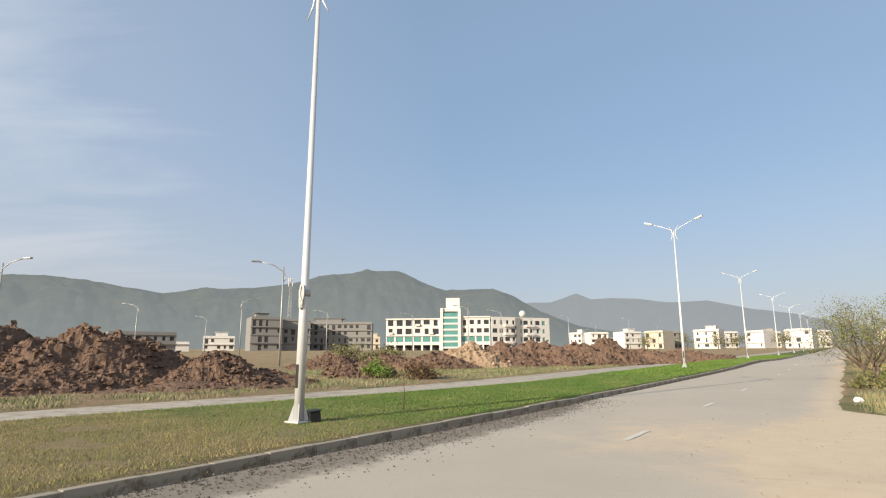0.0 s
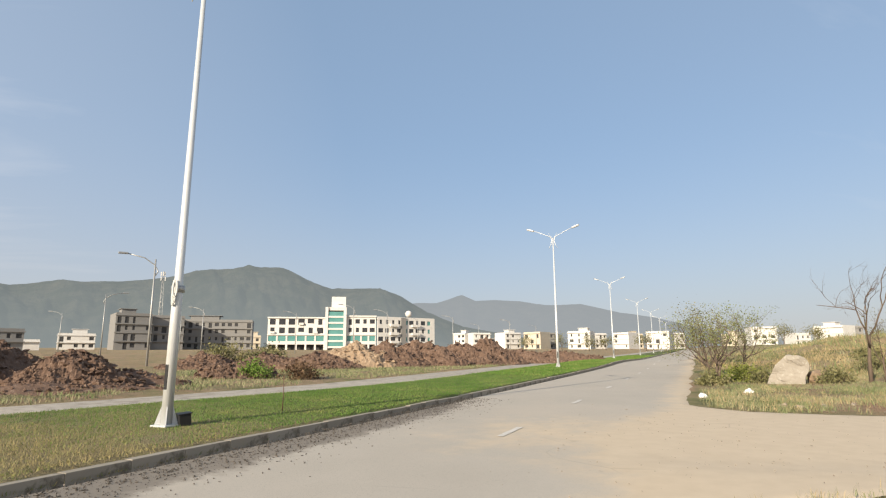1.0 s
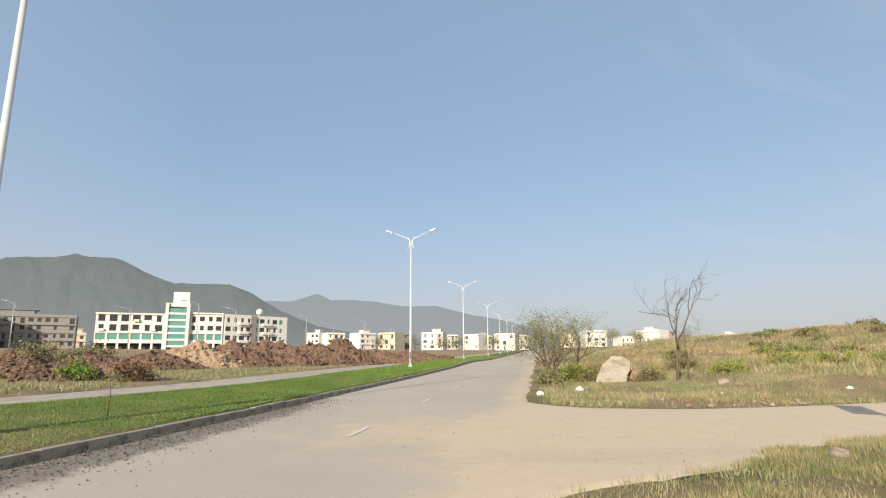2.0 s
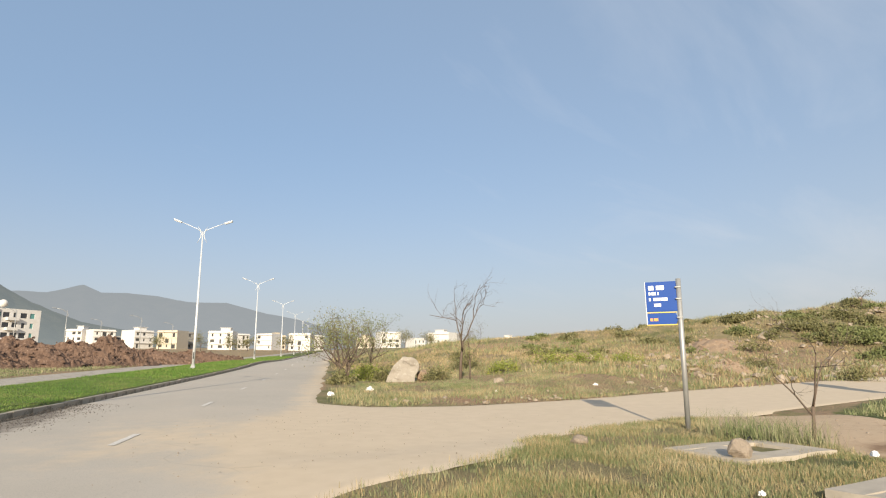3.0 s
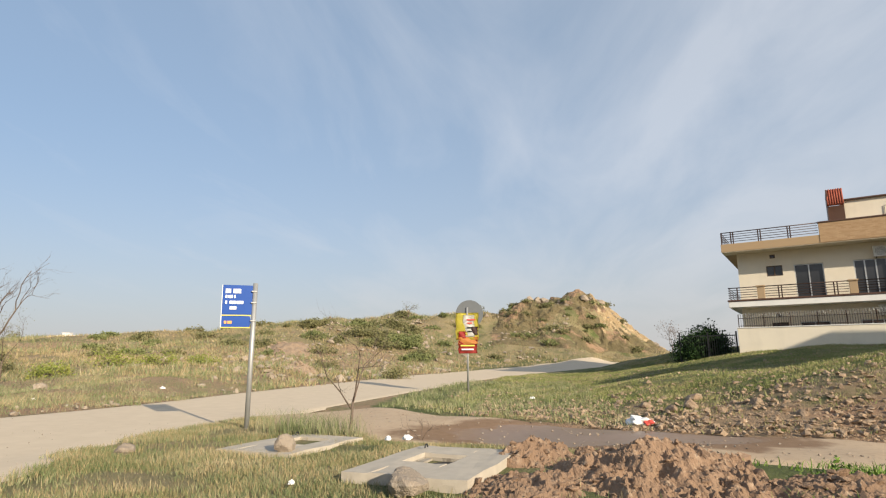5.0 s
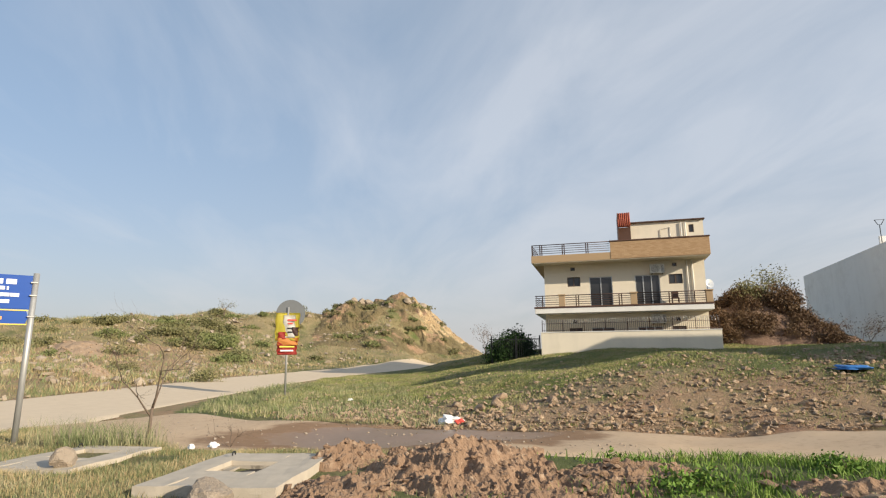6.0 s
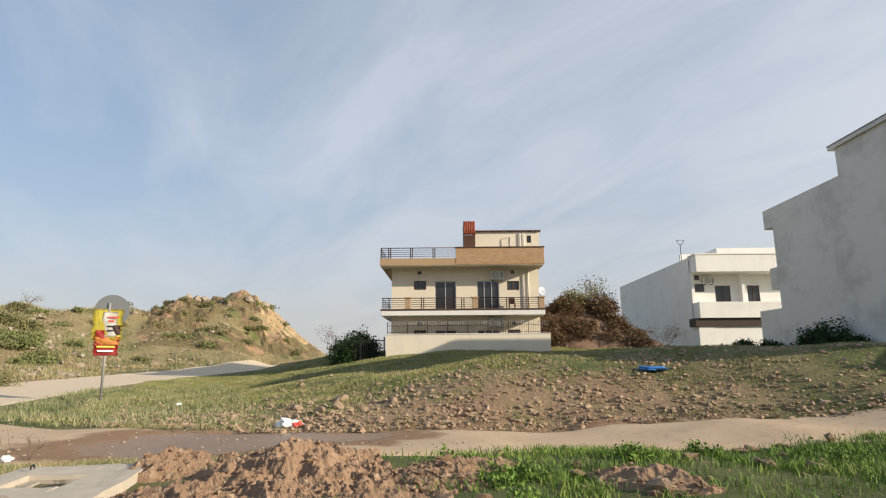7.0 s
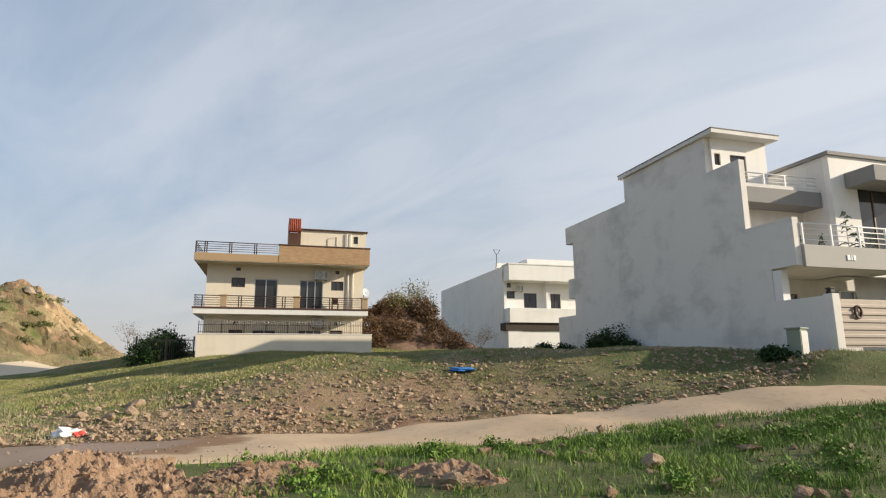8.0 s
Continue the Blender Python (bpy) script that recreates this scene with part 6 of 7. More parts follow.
def split_boulder(x, y, turn):
    """A tall wedge of rock that leans to one side, with a cleft under its overhang."""
    bm = bmesh.new()
    outline = ((-0.95, -0.1), (-0.82, 0.35), (-0.42, 0.95), (-0.05, 1.32), (0.45, 1.36), (0.80, 1.12), (0.88, 0.80), (0.72, 0.42), (0.70, -0.1))
    front = [bm.verts.new((px, -0.42 - 0.12 * pz, pz)) for px, pz in outline]
    rear = [bm.verts.new((px * 0.8 + 0.05, 0.75 - 0.15 * pz, pz * 0.92)) for px, pz in outline]
    bm.faces.new(front)
    bm.faces.new(rear[::-1])
    for i in range(len(outline)):
        bm.faces.new((front[i], rear[i], rear[(i + 1) % len(outline)], front[(i + 1) % len(outline)]))
    bmesh.ops.recalc_face_normals(bm, faces=bm.faces[:])
    bmesh.ops.triangulate(bm, faces=bm.faces[:])
    bmesh.ops.subdivide_edges(bm, edges=bm.edges[:], cuts=4, use_grid_fill=True)
    bmesh.ops.smooth_vert(bm, verts=bm.verts[:], factor=0.35, use_axis_x=True, use_axis_y=True, use_axis_z=True)
    for v in bm.verts:
        v.co += Vector((1, 1, 0.7)) * (0.09 * noise.noise(v.co * 1.7) + 0.05 * noise.noise(v.co * 5.0))
    t = part("boulder", bm, "pale_stone")
    t.matrix_world = pose(x, y, ground_at(x, y) - 0.02, 0, 0, turn)
    return tagged(t, "large pale split boulder on the waste ground", "boulder")


split_boulder(20.1, 23.0, -41)
boulder(21.2, 22.7, (0.62, 0.45, 0.42), "brown stone leaning on the large boulder", "clay", 5, 10, -0.05)
boulder(46.5, 4.9, (0.95, 0.6, 0.22), "flat pale concrete lump by the side street", "stone", 6, 20)
boulder(20.6, 17.0, (0.4, 0.3, 0.24), "pale square block in dry grass", "stone", 3, 20)
boulder(9.35, 3.0, (0.24, 0.2, 0.17), "pale stone on the broken slab", "stone", 7, 0, 0.10)
boulder(9.0, 5.5, (0.26, 0.2, 0.13), "flat pale stone at the road edge", "stone", 8, 40)
boulder(6.7, 0.55, (0.34, 0.28, 0.2), "brown rough rock before the manhole slab", "stone", 9, 0, 0.05)
for k, (x, y, s) in enumerate(((15.8, -4.6, 0.22), (16.3, -5.2, 0.26), (16.9, -4.2, 0.2), (15.2, -5.6, 0.18), (17.4, -5.6, 0.3), (14.2, -7.0, 0.16), (15.6, -6.6, 0.2), (26.5, 13.2, 0.25), (24.2, 12.6, 0.2), (30.0, 11.8, 0.3), (5.2, -5.9, 0.2), (4.1, -8.8, 0.24), (2.4, -11.2, 0.2), (3.3, -5.0, 0.16))):
    boulder(x, y, (s, s * 0.8, s * 0.7), "rough clay-coloured rock at the track edge" if x < 20 else "pale rock by the side street", "clay" if x < 20 else "stone", 20 + k, 37 * k, 0.0, 2)


# the eroded cut end of the ridge
q, p_ = np.meshgrid(np.arange(64, 98, 0.24), np.arange(-27, 3, 0.24))
zb = ground_z(q, p_)
gyb, gxb = np.gradient(zb, 0.24)
steep = sstep(np.hypot(gxb, gyb), 0.3, 0.75)
fin = 1 - 2 * np.abs(fbm(q / 2.6, p_ / 2.6, 5) - 0.5)
fine = 1 - 2 * np.abs(fbm(q / 0.9 + 3, p_ / 0.9, 3) - 0.5)
rim = np.minimum(np.minimum(q - 64, 97.9 - q), np.minimum(p_ + 27, 2.9 - p_))
free = sstep(to_line(q, p_, SIDE_ROAD)[0], 3.4, 5.0) * sstep(rim, 0.3, 3.0) * sstep(zb - 1.6, 0.2, 1.4)
zb = zb + free * (0.10 + (0.2 + 0.45 * steep) * (1.2 * (fin ** 2.5 - 0.42) + 0.45 * (fine ** 2 - 0.5))) - 0.6 * (1 - sstep(free, 0.0, 0.25))
rows_, cols_ = q.shape
vb = np.stack([q, p_, zb], -1).reshape(-1, 3).tolist()
fb = [(i * cols_ + j, i * cols_ + j + 1, (i + 1) * cols_ + j + 1, (i + 1) * cols_ + j) for i in range(rows_ - 1) for j in range(cols_ - 1) if free[i, j] > 0]
bank = mesh_object("ground_cut_bank", vb, fb, "bank", smooth=False)
at = bank.data.attributes.new("grass", "FLOAT", "POINT")
at.data.foreach_set("value", (0.95 - 1.0 * sstep(gyb, 0.35, 0.75) * sstep(-p_, 8.5, 12.5)).astype(np.float32).ravel())
tagged(bank, "eroded ochre earth face at the end of the ridge", "earth bank", kind="structure")
bank_top = lambda x, y: float(zb[int(round((y + 27) / 0.24)), int(round((x - 64) / 0.24))])
rk = np.random.default_rng(91)
for k in range(9):
    x, y = rk.uniform(76, 81.5), rk.uniform(-14.5, -3)
    s_ = rk.uniform(0.35, 0.75)
    boulder(x, y, (s_ * 1.2, s_, s_ * 0.8), "weathered grey-brown rock on the ridge top", "stone", 60 + k, 40 * k, bank_top(x, y) - ground_at(x, y) - 0.1, 2)


def heap(x0, y0, rx, ry, h, turn, material, label, seed, lumps=0.35, stones=160, stone_size=0.10, res=56, hollow=None, name="earth_heap", jag=0.0):
    """A tipped heap of earth, with clods on it."""
    rng = np.random.default_rng(seed)
    q = np.linspace(-1.15, 1.15, res)
    a, b = np.meshgrid(q, q)
    rr = np.hypot(a, b)
    wob = 0.22 * (fbm(a * 1.6 + seed, b * 1.6, 3) - 0.5)
    form = np.clip(1 - np.clip(rr + wob, 0, None), 0, None) ** 0.85
    c, s = math.cos(radians(turn)), math.sin(radians(turn))
    x, y = x0 + a * rx * c - b * ry * s, y0 + a * rx * s + b * ry * c
    up = form * h * (1 + lumps * 2.2 * (fbm(x * 0.9 + seed, y * 0.9, 4) - 0.5)) + sstep(form, 0, 0.15) * (0.95 * h * lumps * (fbm(x * 3.6 / max(1, rx / 2), y * 3.6 / max(1, rx / 2) + seed, 5) - 0.45))
    if jag:
        fin = 1 - 2 * np.abs(fbm(x * 2.6 + seed, y * 2.6, 5) - 0.5)
        fine = 1 - 2 * np.abs(fbm(x * 7.5, y * 7.5 + seed, 4) - 0.5)
        up = up + sstep(form, 0, 0.12) * jag * (0.75 * (fin ** 2 - 0.55) + 0.34 * (fine ** 2 - 0.55))
    if hollow:
        up = up * (1 - hollow[3] * np.exp(-((x - hollow[0]) ** 2 + (y - hollow[1]) ** 2) / hollow[2] ** 2))
    up = np.where(form > 0.001, np.maximum(up, 0.0), -0.25)
    z = ground_z(x, y) + up
    verts = np.stack([x, y, z], -1).reshape(-1, 3)
    faces = [(i * res + j, i * res + j + 1, (i + 1) * res + j + 1, (i + 1) * res + j) for i in range(res - 1) for j in range(res - 1) if (form[i, j] + form[i + 1, j + 1] + form[i + 1, j] + form[i, j + 1]) > 0]
    t = thing(name, pose(0, 0, 0), label, "earth heap")
    body = mesh_object("mound", verts.tolist(), faces, material, t, jag == 0)
    pick = rng.integers(0, res, (stones, 2))
    pick = pick[form[pick[:, 0], pick[:, 1]] > 0.02]
    px, py, pz = x[pick[:, 0], pick[:, 1]], y[pick[:, 0], pick[:, 1]], z[pick[:, 0], pick[:, 1]]
    px, py = px + rng.normal(0, rx / res, len(px)), py + rng.normal(0, ry / res, len(px))
    cl = rubble("clod", px, py, stone_size * (0.3 + 1.2 * rng.uniform(0, 1, len(px)) ** 3), material, "", rng, pz, t)
    cl["kind"] = "stuff"
    return t


# foreground spoil beside the manhole, with the dug hollow
heap(8.15, -2.35, 1.9, 1.3, 0.36, 10, "wet_clay", "freshly dug brown clay spoil beside the manhole", 5, 0.5, 900, 0.05, 170, (8.75, -1.75, 0.42, 1.2), name="spoil_heap", jag=0.26)
heap(9.15, -0.95, 0.9, 0.55, 0.28, -30, "wet_clay", "lumpy clay spoil against the manhole slab", 6, 0.5, 260, 0.05, 100, name="spoil_heap", jag=0.2)
heap(7.0, -0.75, 1.3, 0.66, 0.18, -20, "wet_clay", "broken clay clods before the dug hollow", 7, 0.5, 300, 0.055, 110, name="spoil_heap", jag=0.17)
heap(7.2, -4.2, 1.3, 0.85, 0.18, -70, "wet_clay", "low spread of clay clods beside the track", 8, 0.5, 300, 0.06, 100, name="spoil_heap", jag=0.15)
heap(6.0, -2.6, 1.5, 0.9, 0.18, -60, "wet_clay", "low trampled clay spoil", 9, 0.5, 320, 0.055, 120, name="spoil_heap", jag=0.16)
heap(5.6, -6.2, 0.9, 0.6, 0.22, 20, "wet_clay", "small clay heap among weeds", 12, 0.5, 200, 0.055, 80, name="spoil_heap", jag=0.14)

# tipped earth across the road
def heap_at(b, r, rx, ry, h, mat, label, seed, **k):
    x, y = bearing(b) * r
    return heap(x, y, rx, ry, h, -b, mat, label, seed, **k)


heap_at(-38.5, 31, 4.2, 3.2, 2.9, "red_earth", "high red-brown heap of tipped earth and rubble", 21, stones=1400, stone_size=0.16, res=120, jag=0.3)
heap_at(-31.5, 29.5, 5.0, 3.0, 2.35, "red_earth", "broad red-brown heap of tipped earth", 22, stones=1800, stone_size=0.16, res=120, jag=0.3)
heap_at(-27.0, 31, 4.5, 2.6, 1.7, "red_earth", "long red-brown heap of tipped earth", 23, stones=1400, stone_size=0.15, res=120, jag=0.3)
heap_at(-36.0, 26.5, 4.6, 2.0, 1.0, "red_earth", "low dark rubble heap at the road edge", 24, stones=1600, stone_size=0.14, res=120, jag=0.3)
heap_at(-20.6, 26.5, 2.6, 2.0, 1.35, "red_earth", "small pointed heap of red-brown rubble", 25, stones=1600, stone_size=0.13, res=120, jag=0.3)
heap_at(-17.0, 27.5, 2.6, 1.6, 0.7, "red_earth", "spread of red-brown rubble", 26, stones=500, stone_size=0.12)
heap_at(-22.5, 24.6, 4.2, 1.0, 0.35, "red_earth", "scattered rubble beside the carriageway", 27, stones=700, stone_size=0.1)
for k, (b, r, rx, h) in enumerate(((-11.0, 46, 3.2, 1.0), (-8.0, 33, 2.2, 0.75), (-5.5, 46, 3.5, 1.0), (-1.0, 44, 3.6, 1.2), (2.6, 47, 4.0, 1.9), (5.6, 48, 4.0, 1.7), (8.8, 50, 4.5, 2.1), (12.2, 53, 4.5, 1.9), (15.0, 55, 4.0, 2.1), (18.5, 60, 5.0, 1.3), (22, 72, 5.5, 1.2))):
    heap_at(b, r, rx, 2.4, h, "red_earth" if k != 4 else "clay", "tipped red-brown earth beyond the second carriageway", 40 + k, stones=900, stone_size=0.16, res=80, jag=0.3)
heap(50, 18.6, 3.4, 2.2, 1.0, 20, "clay", "small pinkish clay heap on the slope", 61, stones=200, stone_size=0.14)
heap(35, 12.1, 1.7, 1.1, 0.5, 20, "clay", "small pale clay heap on the slope", 62, stones=160, stone_size=0.12)
heap(36.6, -29.2, 5.6, 3.4, 3.3, -116, "red_earth", "high reddish earth bank between the houses", 63, 0.15, stones=900, stone_size=0.14, res=80)
heap(33.6, -31.0, 4.0, 1.8, 1.3, -116, "red_earth", "low reddish earth bank before the white house", 64, stones=400, stone_size=0.12)


# ---- bushes and trees ----
def leaves_on(name, centres, spread, per, size, material, rng, parent):
    """Clumps of small leaves round the given places."""
    c = np.repeat(np.asarray(centres), per, 0)
    n = len(c)
    p = c + rng.normal(0, 1, (n, 3)) * spread
    u = rng.normal(0, 1, (n, 3))
    u /= np.linalg.norm(u, axis=1)[:, None]
    v = np.cross(u, rng.normal(0, 1, (n, 3)))
    v /= np.linalg.norm(v, axis=1)[:, None]
    s = size * rng.uniform(0.5, 1.3, n)[:, None]
    co = np.stack([p - u * s, p + v * s * 0.5, p + u * s, p - v * s * 0.5], 1)
    b = np.arange(n)[:, None] * 4
    tri = np.concatenate([b + np.array([[0, 1, 2]]), b + np.array([[0, 2, 3]])], 1).reshape(-1, 3)
    return quick_mesh(name, co.reshape(-1, 3), tri, material, parent)


def grow(rng, start, way, length, radius, depth, spread, out, tips, lift=0.15, bends=4):
    """A limb that forks; collects bars and the places of its twigs' ends."""
    pts, p, d = [start], np.array(start, float), np.array(way, float)
    for k in range(bends):
        d = d + rng.normal(0, 0.16, 3) + np.array([0, 0, lift * 0.3])
        d /= np.linalg.norm(d)
        p = p + d * length / bends
        pts.append(tuple(p))
    out.append((pts, [radius * (1 - 0.45 * k / bends) for k in range(bends + 1)]))
    tips.append(tuple(p))
    if depth == 0:
        return
    for k in range(rng.integers(2, 4)):
        e = d + rng.normal(0, spread, 3)
        e /= np.linalg.norm(e)
        at = pts[rng.integers(2, bends + 1)]
        grow(rng, at, e, length * rng.uniform(0.55, 0.8), radius * 0.5, depth - 1, spread, out, tips, lift, bends)


def tree(x, y, trunk, length, radius, depth, label, seed, leaf=None, spread=0.55, leaf_size=0.05, per=10, clump=0.2, stems=1, category="tree", name="tree", up=0.0):
    rng = np.random.default_rng(seed)
    t = thing(name, pose(x, y, ground_at(x, y) + up), label, category)
    bm, tips = bmesh.new(), []
    limbs = []
    for k in range(stems):
        a = rng.uniform(0, math.tau)
        lean = 0.08 if stems == 1 else 0.45
        foot = (0.12 * math.cos(a) * (stems > 1), 0.12 * math.sin(a) * (stems > 1), -0.1)
        d = np.array([math.cos(a) * lean, math.sin(a) * lean, 1.0])
        d /= np.linalg.norm(d)
        top = np.array(foot) + d * trunk
        tube(bm, [foot, tuple(np.array(foot) * 0.5 + top * 0.5 + rng.normal(0, 0.03, 3)), tuple(top)], [radius * 1.25, radius, radius * 0.8], 8)
        for j in range(3):
            e = d + np.array([math.cos(a + j * 2.1), math.sin(a + j * 2.1), 0]) * 0.6
            grow(rng, tuple(top - d * trunk * 0.12 * j), e / np.linalg.norm(e), length * rng.uniform(0.8, 1.1), radius * 0.6, depth, spread, limbs, tips)
    part("trunk", bm, "bark", t)
    bm = bmesh.new()
    for pts, rr in limbs:
        tube(bm, pts, rr, 5 if rr[0] > 0.02 else 4)
    part("branchwork", bm, "bark", t)
    if leaf:
        ends = [p for p in tips if rng.uniform() < 0.85]
        leaves_on("crown", ends, clump, per, leaf_size, leaf, rng, t)
    return t


def bush(x, y, rx, rz, label, material, seed, n=60, per=22, leaf=0.05, up=0.0, category="bush", name="bush"):
    rng = np.random.default_rng(seed)
    t = thing(name, pose(x, y, ground_at(x, y) + up), label, category)
    v = rng.normal(0, 1, (n, 3))
    v /= np.linalg.norm(v, axis=1)[:, None]
    r = rng.uniform(0.35, 1.0, n)[:, None] ** 0.6
    c = v * r * np.array([rx, rx, rz]) * rng.uniform(0.75, 1.2, n)[:, None]
    c[:, 2] = np.abs(c[:, 2]) * 1.0 + 0.08 * rz
    leaves_on("foliage", c, 0.16 * (rx + rz) / 2, per, leaf, material, rng, t)
    bm = bmesh.new()
    for k in range(min(n, 26)):
        tube(bm, [(0, 0, -0.05), tuple(c[k] * 0.5 + rng.normal(0, 0.04, 3)), tuple(c[k])], [0.018 * rx + 0.004, 0.010 * rx + 0.003, 0.003], 4)
    part("twigs", bm, "bark", t)
    return t


# the bare tree and the scrub trees of the waste ground
tree(22.3, 21.0, 2.1, 1.9, 0.07, 4, "bare leafless young tree on the waste ground", 4, None, 0.5)
tree(22.6, 20.6, 1.2, 1.2, 0.035, 3, "thin bare sapling tree in dry grass", 7, "leaf_scrub", 0.55, 0.03, 3, 0.12)
tree(17.3, 24.2, 1.0, 1.4, 0.05, 3, "straggling many-stemmed scrub tree with sparse leaves", 12, "leaf_thicket", 0.6, 0.04, 5, 0.12, 3, "tree", "scrub_tree")
tree(21.0, 29.2, 1.1, 1.5, 0.06, 3, "scrub tree with sparse olive leaves by the road", 15, "leaf_thicket", 0.6, 0.05, 12, 0.16, 3, "tree", "scrub_tree")
tree(23.6, 31.0, 1.1, 1.6, 0.06, 3, "leafy scrub tree by the road", 17, "leaf_thicket", 0.6, 0.05, 12, 0.16, 2, "tree", "scrub_tree")
tree(27.4, 39.0, 1.2, 1.8, 0.07, 3, "olive-green scrub tree behind the road edge", 19, "leaf_scrub", 0.6, 0.06, 16, 0.3, 3, "tree", "scrub_tree")
tree(13.2, 3.0, 0.75, 1.1, 0.034, 4, "small leafless shrub at the street corner", 23, None, 0.6, name="bare_shrub", category="shrub")
tree(12.0, 1.2, 0.15, 0.4, 0.012, 2, "dead weed stalks beside the slab", 27, None, 0.6, name="dead_weed", category="weed")
tree(73.5, 12.3, 0.9, 0.9, 0.05, 3, "small bare tree on the ridge", 31, "leaf_scrub", 0.6, 0.07, 3, 0.2)
tree(90, -24, 1.4, 1.7, 0.08, 3, "bare round tree behind the cut bank", 33, "leaf_brown", 0.7, 0.09, 5, 0.3)
bush(19.3, 25.0, 0.95, 0.75, "yellow-green leafy bush beside the boulder", "leaf_yellow", 1, 70, 40, 0.045)
bush(20.4, 25.6, 0.9, 0.7, "yellow-green flowering bush behind the boulder", "leaf_yellow", 2, 60, 36, 0.045)
for k, (x, y, rx, rz, mt) in enumerate(((26.5, 21.5, 1.0, 0.6, "leaf_yellow"), (31, 21.5, 1.5, 0.8, "leaf_yellow"), (33.5, 20.5, 1.4, 0.7, "leaf_yellow"), (36, 19.0, 1.2, 0.6, "leaf_yellow"), (28, 26, 1.0, 0.7, "leaf_scrub"), (21.5, 21.8, 0.8, 0.6, "leaf_scrub"), (19.6, 24.0, 0.9, 0.7, "leaf_scrub"), (16.6, 23.4, 0.7, 0.5, "leaf_scrub"), (41, 12.6, 1.2, 0.7, "leaf_scrub"), (36.5, 6.6, 1.0, 0.6, "leaf_scrub"))):
    bush(x, y, rx, rz, "low flowering bush on the waste ground" if mt == "leaf_yellow" else "low scrub bush on the waste ground", mt, 100 + k, 46, 26, 0.06)
rb = np.random.default_rng(77)
for k in range(95):
    sh = rb.uniform(0.3, 5.0)
    i = int(sh)
    px = RIDGE[i][0] + (RIDGE[i + 1][0] - RIDGE[i][0]) * (sh - i) if i < 5 else RIDGE[5][0]
    py = RIDGE[i][1] + (RIDGE[i + 1][1] - RIDGE[i][1]) * (sh - i) if i < 5 else RIDGE[5][1]
    q = rb.uniform(-22, 3)
    px, py = px + q * 0.95, py + q * 0.3
    if to_line(np.array([px]), np.array([py]), SIDE_ROAD)[0][0] < 7 or (sh > 4.4 and py < -8):
        continue
    rx = rb.uniform(0.45, 1.35)
    bush(px, py, rx, rx * 0.38, "dry scrub bush on the far slope", ("leaf_scrub", "leaf_scrub", "leaf_thicket")[k % 3], 200 + k, 34, 22, 0.10)
for k in range(34):
    px, py = rb.uniform(68, 83), rb.uniform(-16, 0)
    rx = rb.uniform(0.4, 1.1)
    bush(px, py, rx, rx * 0.42, "dry scrub bush on the ridge top", ("leaf_scrub", "leaf_scrub", "leaf_thicket")[k % 3], 420 + k, 30, 20, 0.10, bank_top(px, py) - ground_at(px, py) - 0.1)
# growth round the houses
for k, (dx, dy, rx, rz) in enumerate(((0, 0, 1.1, 1.65), (0.6, -0.7, 1.0, 1.45), (-0.4, 0.9, 0.9, 1.35))):
    bush(37.2 + dx, -12.1 + dy, rx, rz, "dense dark green garden shrub behind the fence", "leaf_dark", 300 + k, 120, 60, 0.07)
tree(40.5, -33.8, 2.6, 1.9, 0.09, 3, "leafy tree behind the earth bank", 51, "leaf_scrub", 0.6, 0.09, 22, 0.35)
bush(41.0, -28.2, 2.0, 2.9, "yellowish bush behind the earth bank", "leaf_yellow", 310, 90, 40, 0.09)
bush(37.6, -30.6, 1.6, 4.2, "dark olive bush on the earth bank", "leaf_scrub", 311, 90, 40, 0.09)
tree(30.8, -32.6, 0.5, 0.8, 0.03, 3, "dry bare shrub before the white house", 53, "leaf_brown", 0.6, 0.05, 4, 0.15, 2, "shrub", "bare_shrub")
tree(33.8, -30.0, 0.5, 0.8, 0.03, 3, "dry brown shrub at the earth bank", 55, "leaf_brown", 0.6, 0.05, 4, 0.15, 2, "shrub", "bare_shrub")
bush(35.2, -30.9, 1.3, 1.3, "large russet bush on the earth bank", "leaf_brown", 312, 90, 50, 0.08, 2.5)
bush(36.6, -29.4, 1.3, 1.3, "dark scrub on top of the earth bank", "leaf_scrub", 313, 70, 40, 0.08, 2.9)
for k in range(64):
    u, v = rb.uniform(-5.0, 5.0), rb.uniform(-3.2, 1.0)
    x, y = np.array([36.6, -29.2]) + bearing(206) * u + bearing(116) * v
    bush(float(x), float(y), 0.9, 0.8, "dry russet scrub on the earth bank", "leaf_brown", 480 + k, 46, 30, 0.07, 3.3 * max(0.0, 1 - math.hypot(u / 5.6, v / 3.4)) ** 0.85)
e1, e2 = bearing(296), bearing(26)
for k, (a, off, rx, rz) in enumerate(((5.6, 0.7, 0.9, 1.1), (4.9, 0.9, 0.8, 1.0), (3.6, 0.6, 0.6, 0.8), (6.6, 0.6, 0.6, 0.5), (0.6, 0.7, 0.6, 0.5), (-1.5, 1.0, 0.6, 0.6), (15.9, 1.6, 0.5, 0.35))):
    x, y = np.array([19.91, -29.07]) + e1 * a + e2 * off
    bush(float(x), float(y), rx, rz, "dark weedy bush at the foot of the grey wall", "leaf_dark", 320 + k, 60, 34, 0.06)
for k in range(60):
    x, y = rb.uniform(-3, 8), rb.uniform(-16, -4)
    if clear_of_roads(np.array([x]), np.array([y]), 0.9)[0] and to_line(np.array([x]), np.array([y]), TRACK)[2][0] > 0:
        bush(x, y, 0.3, 0.24, "leafy green weed beside the track", "weeds", 340 + k, 26, 16, 0.035, category="weed", name="weed")
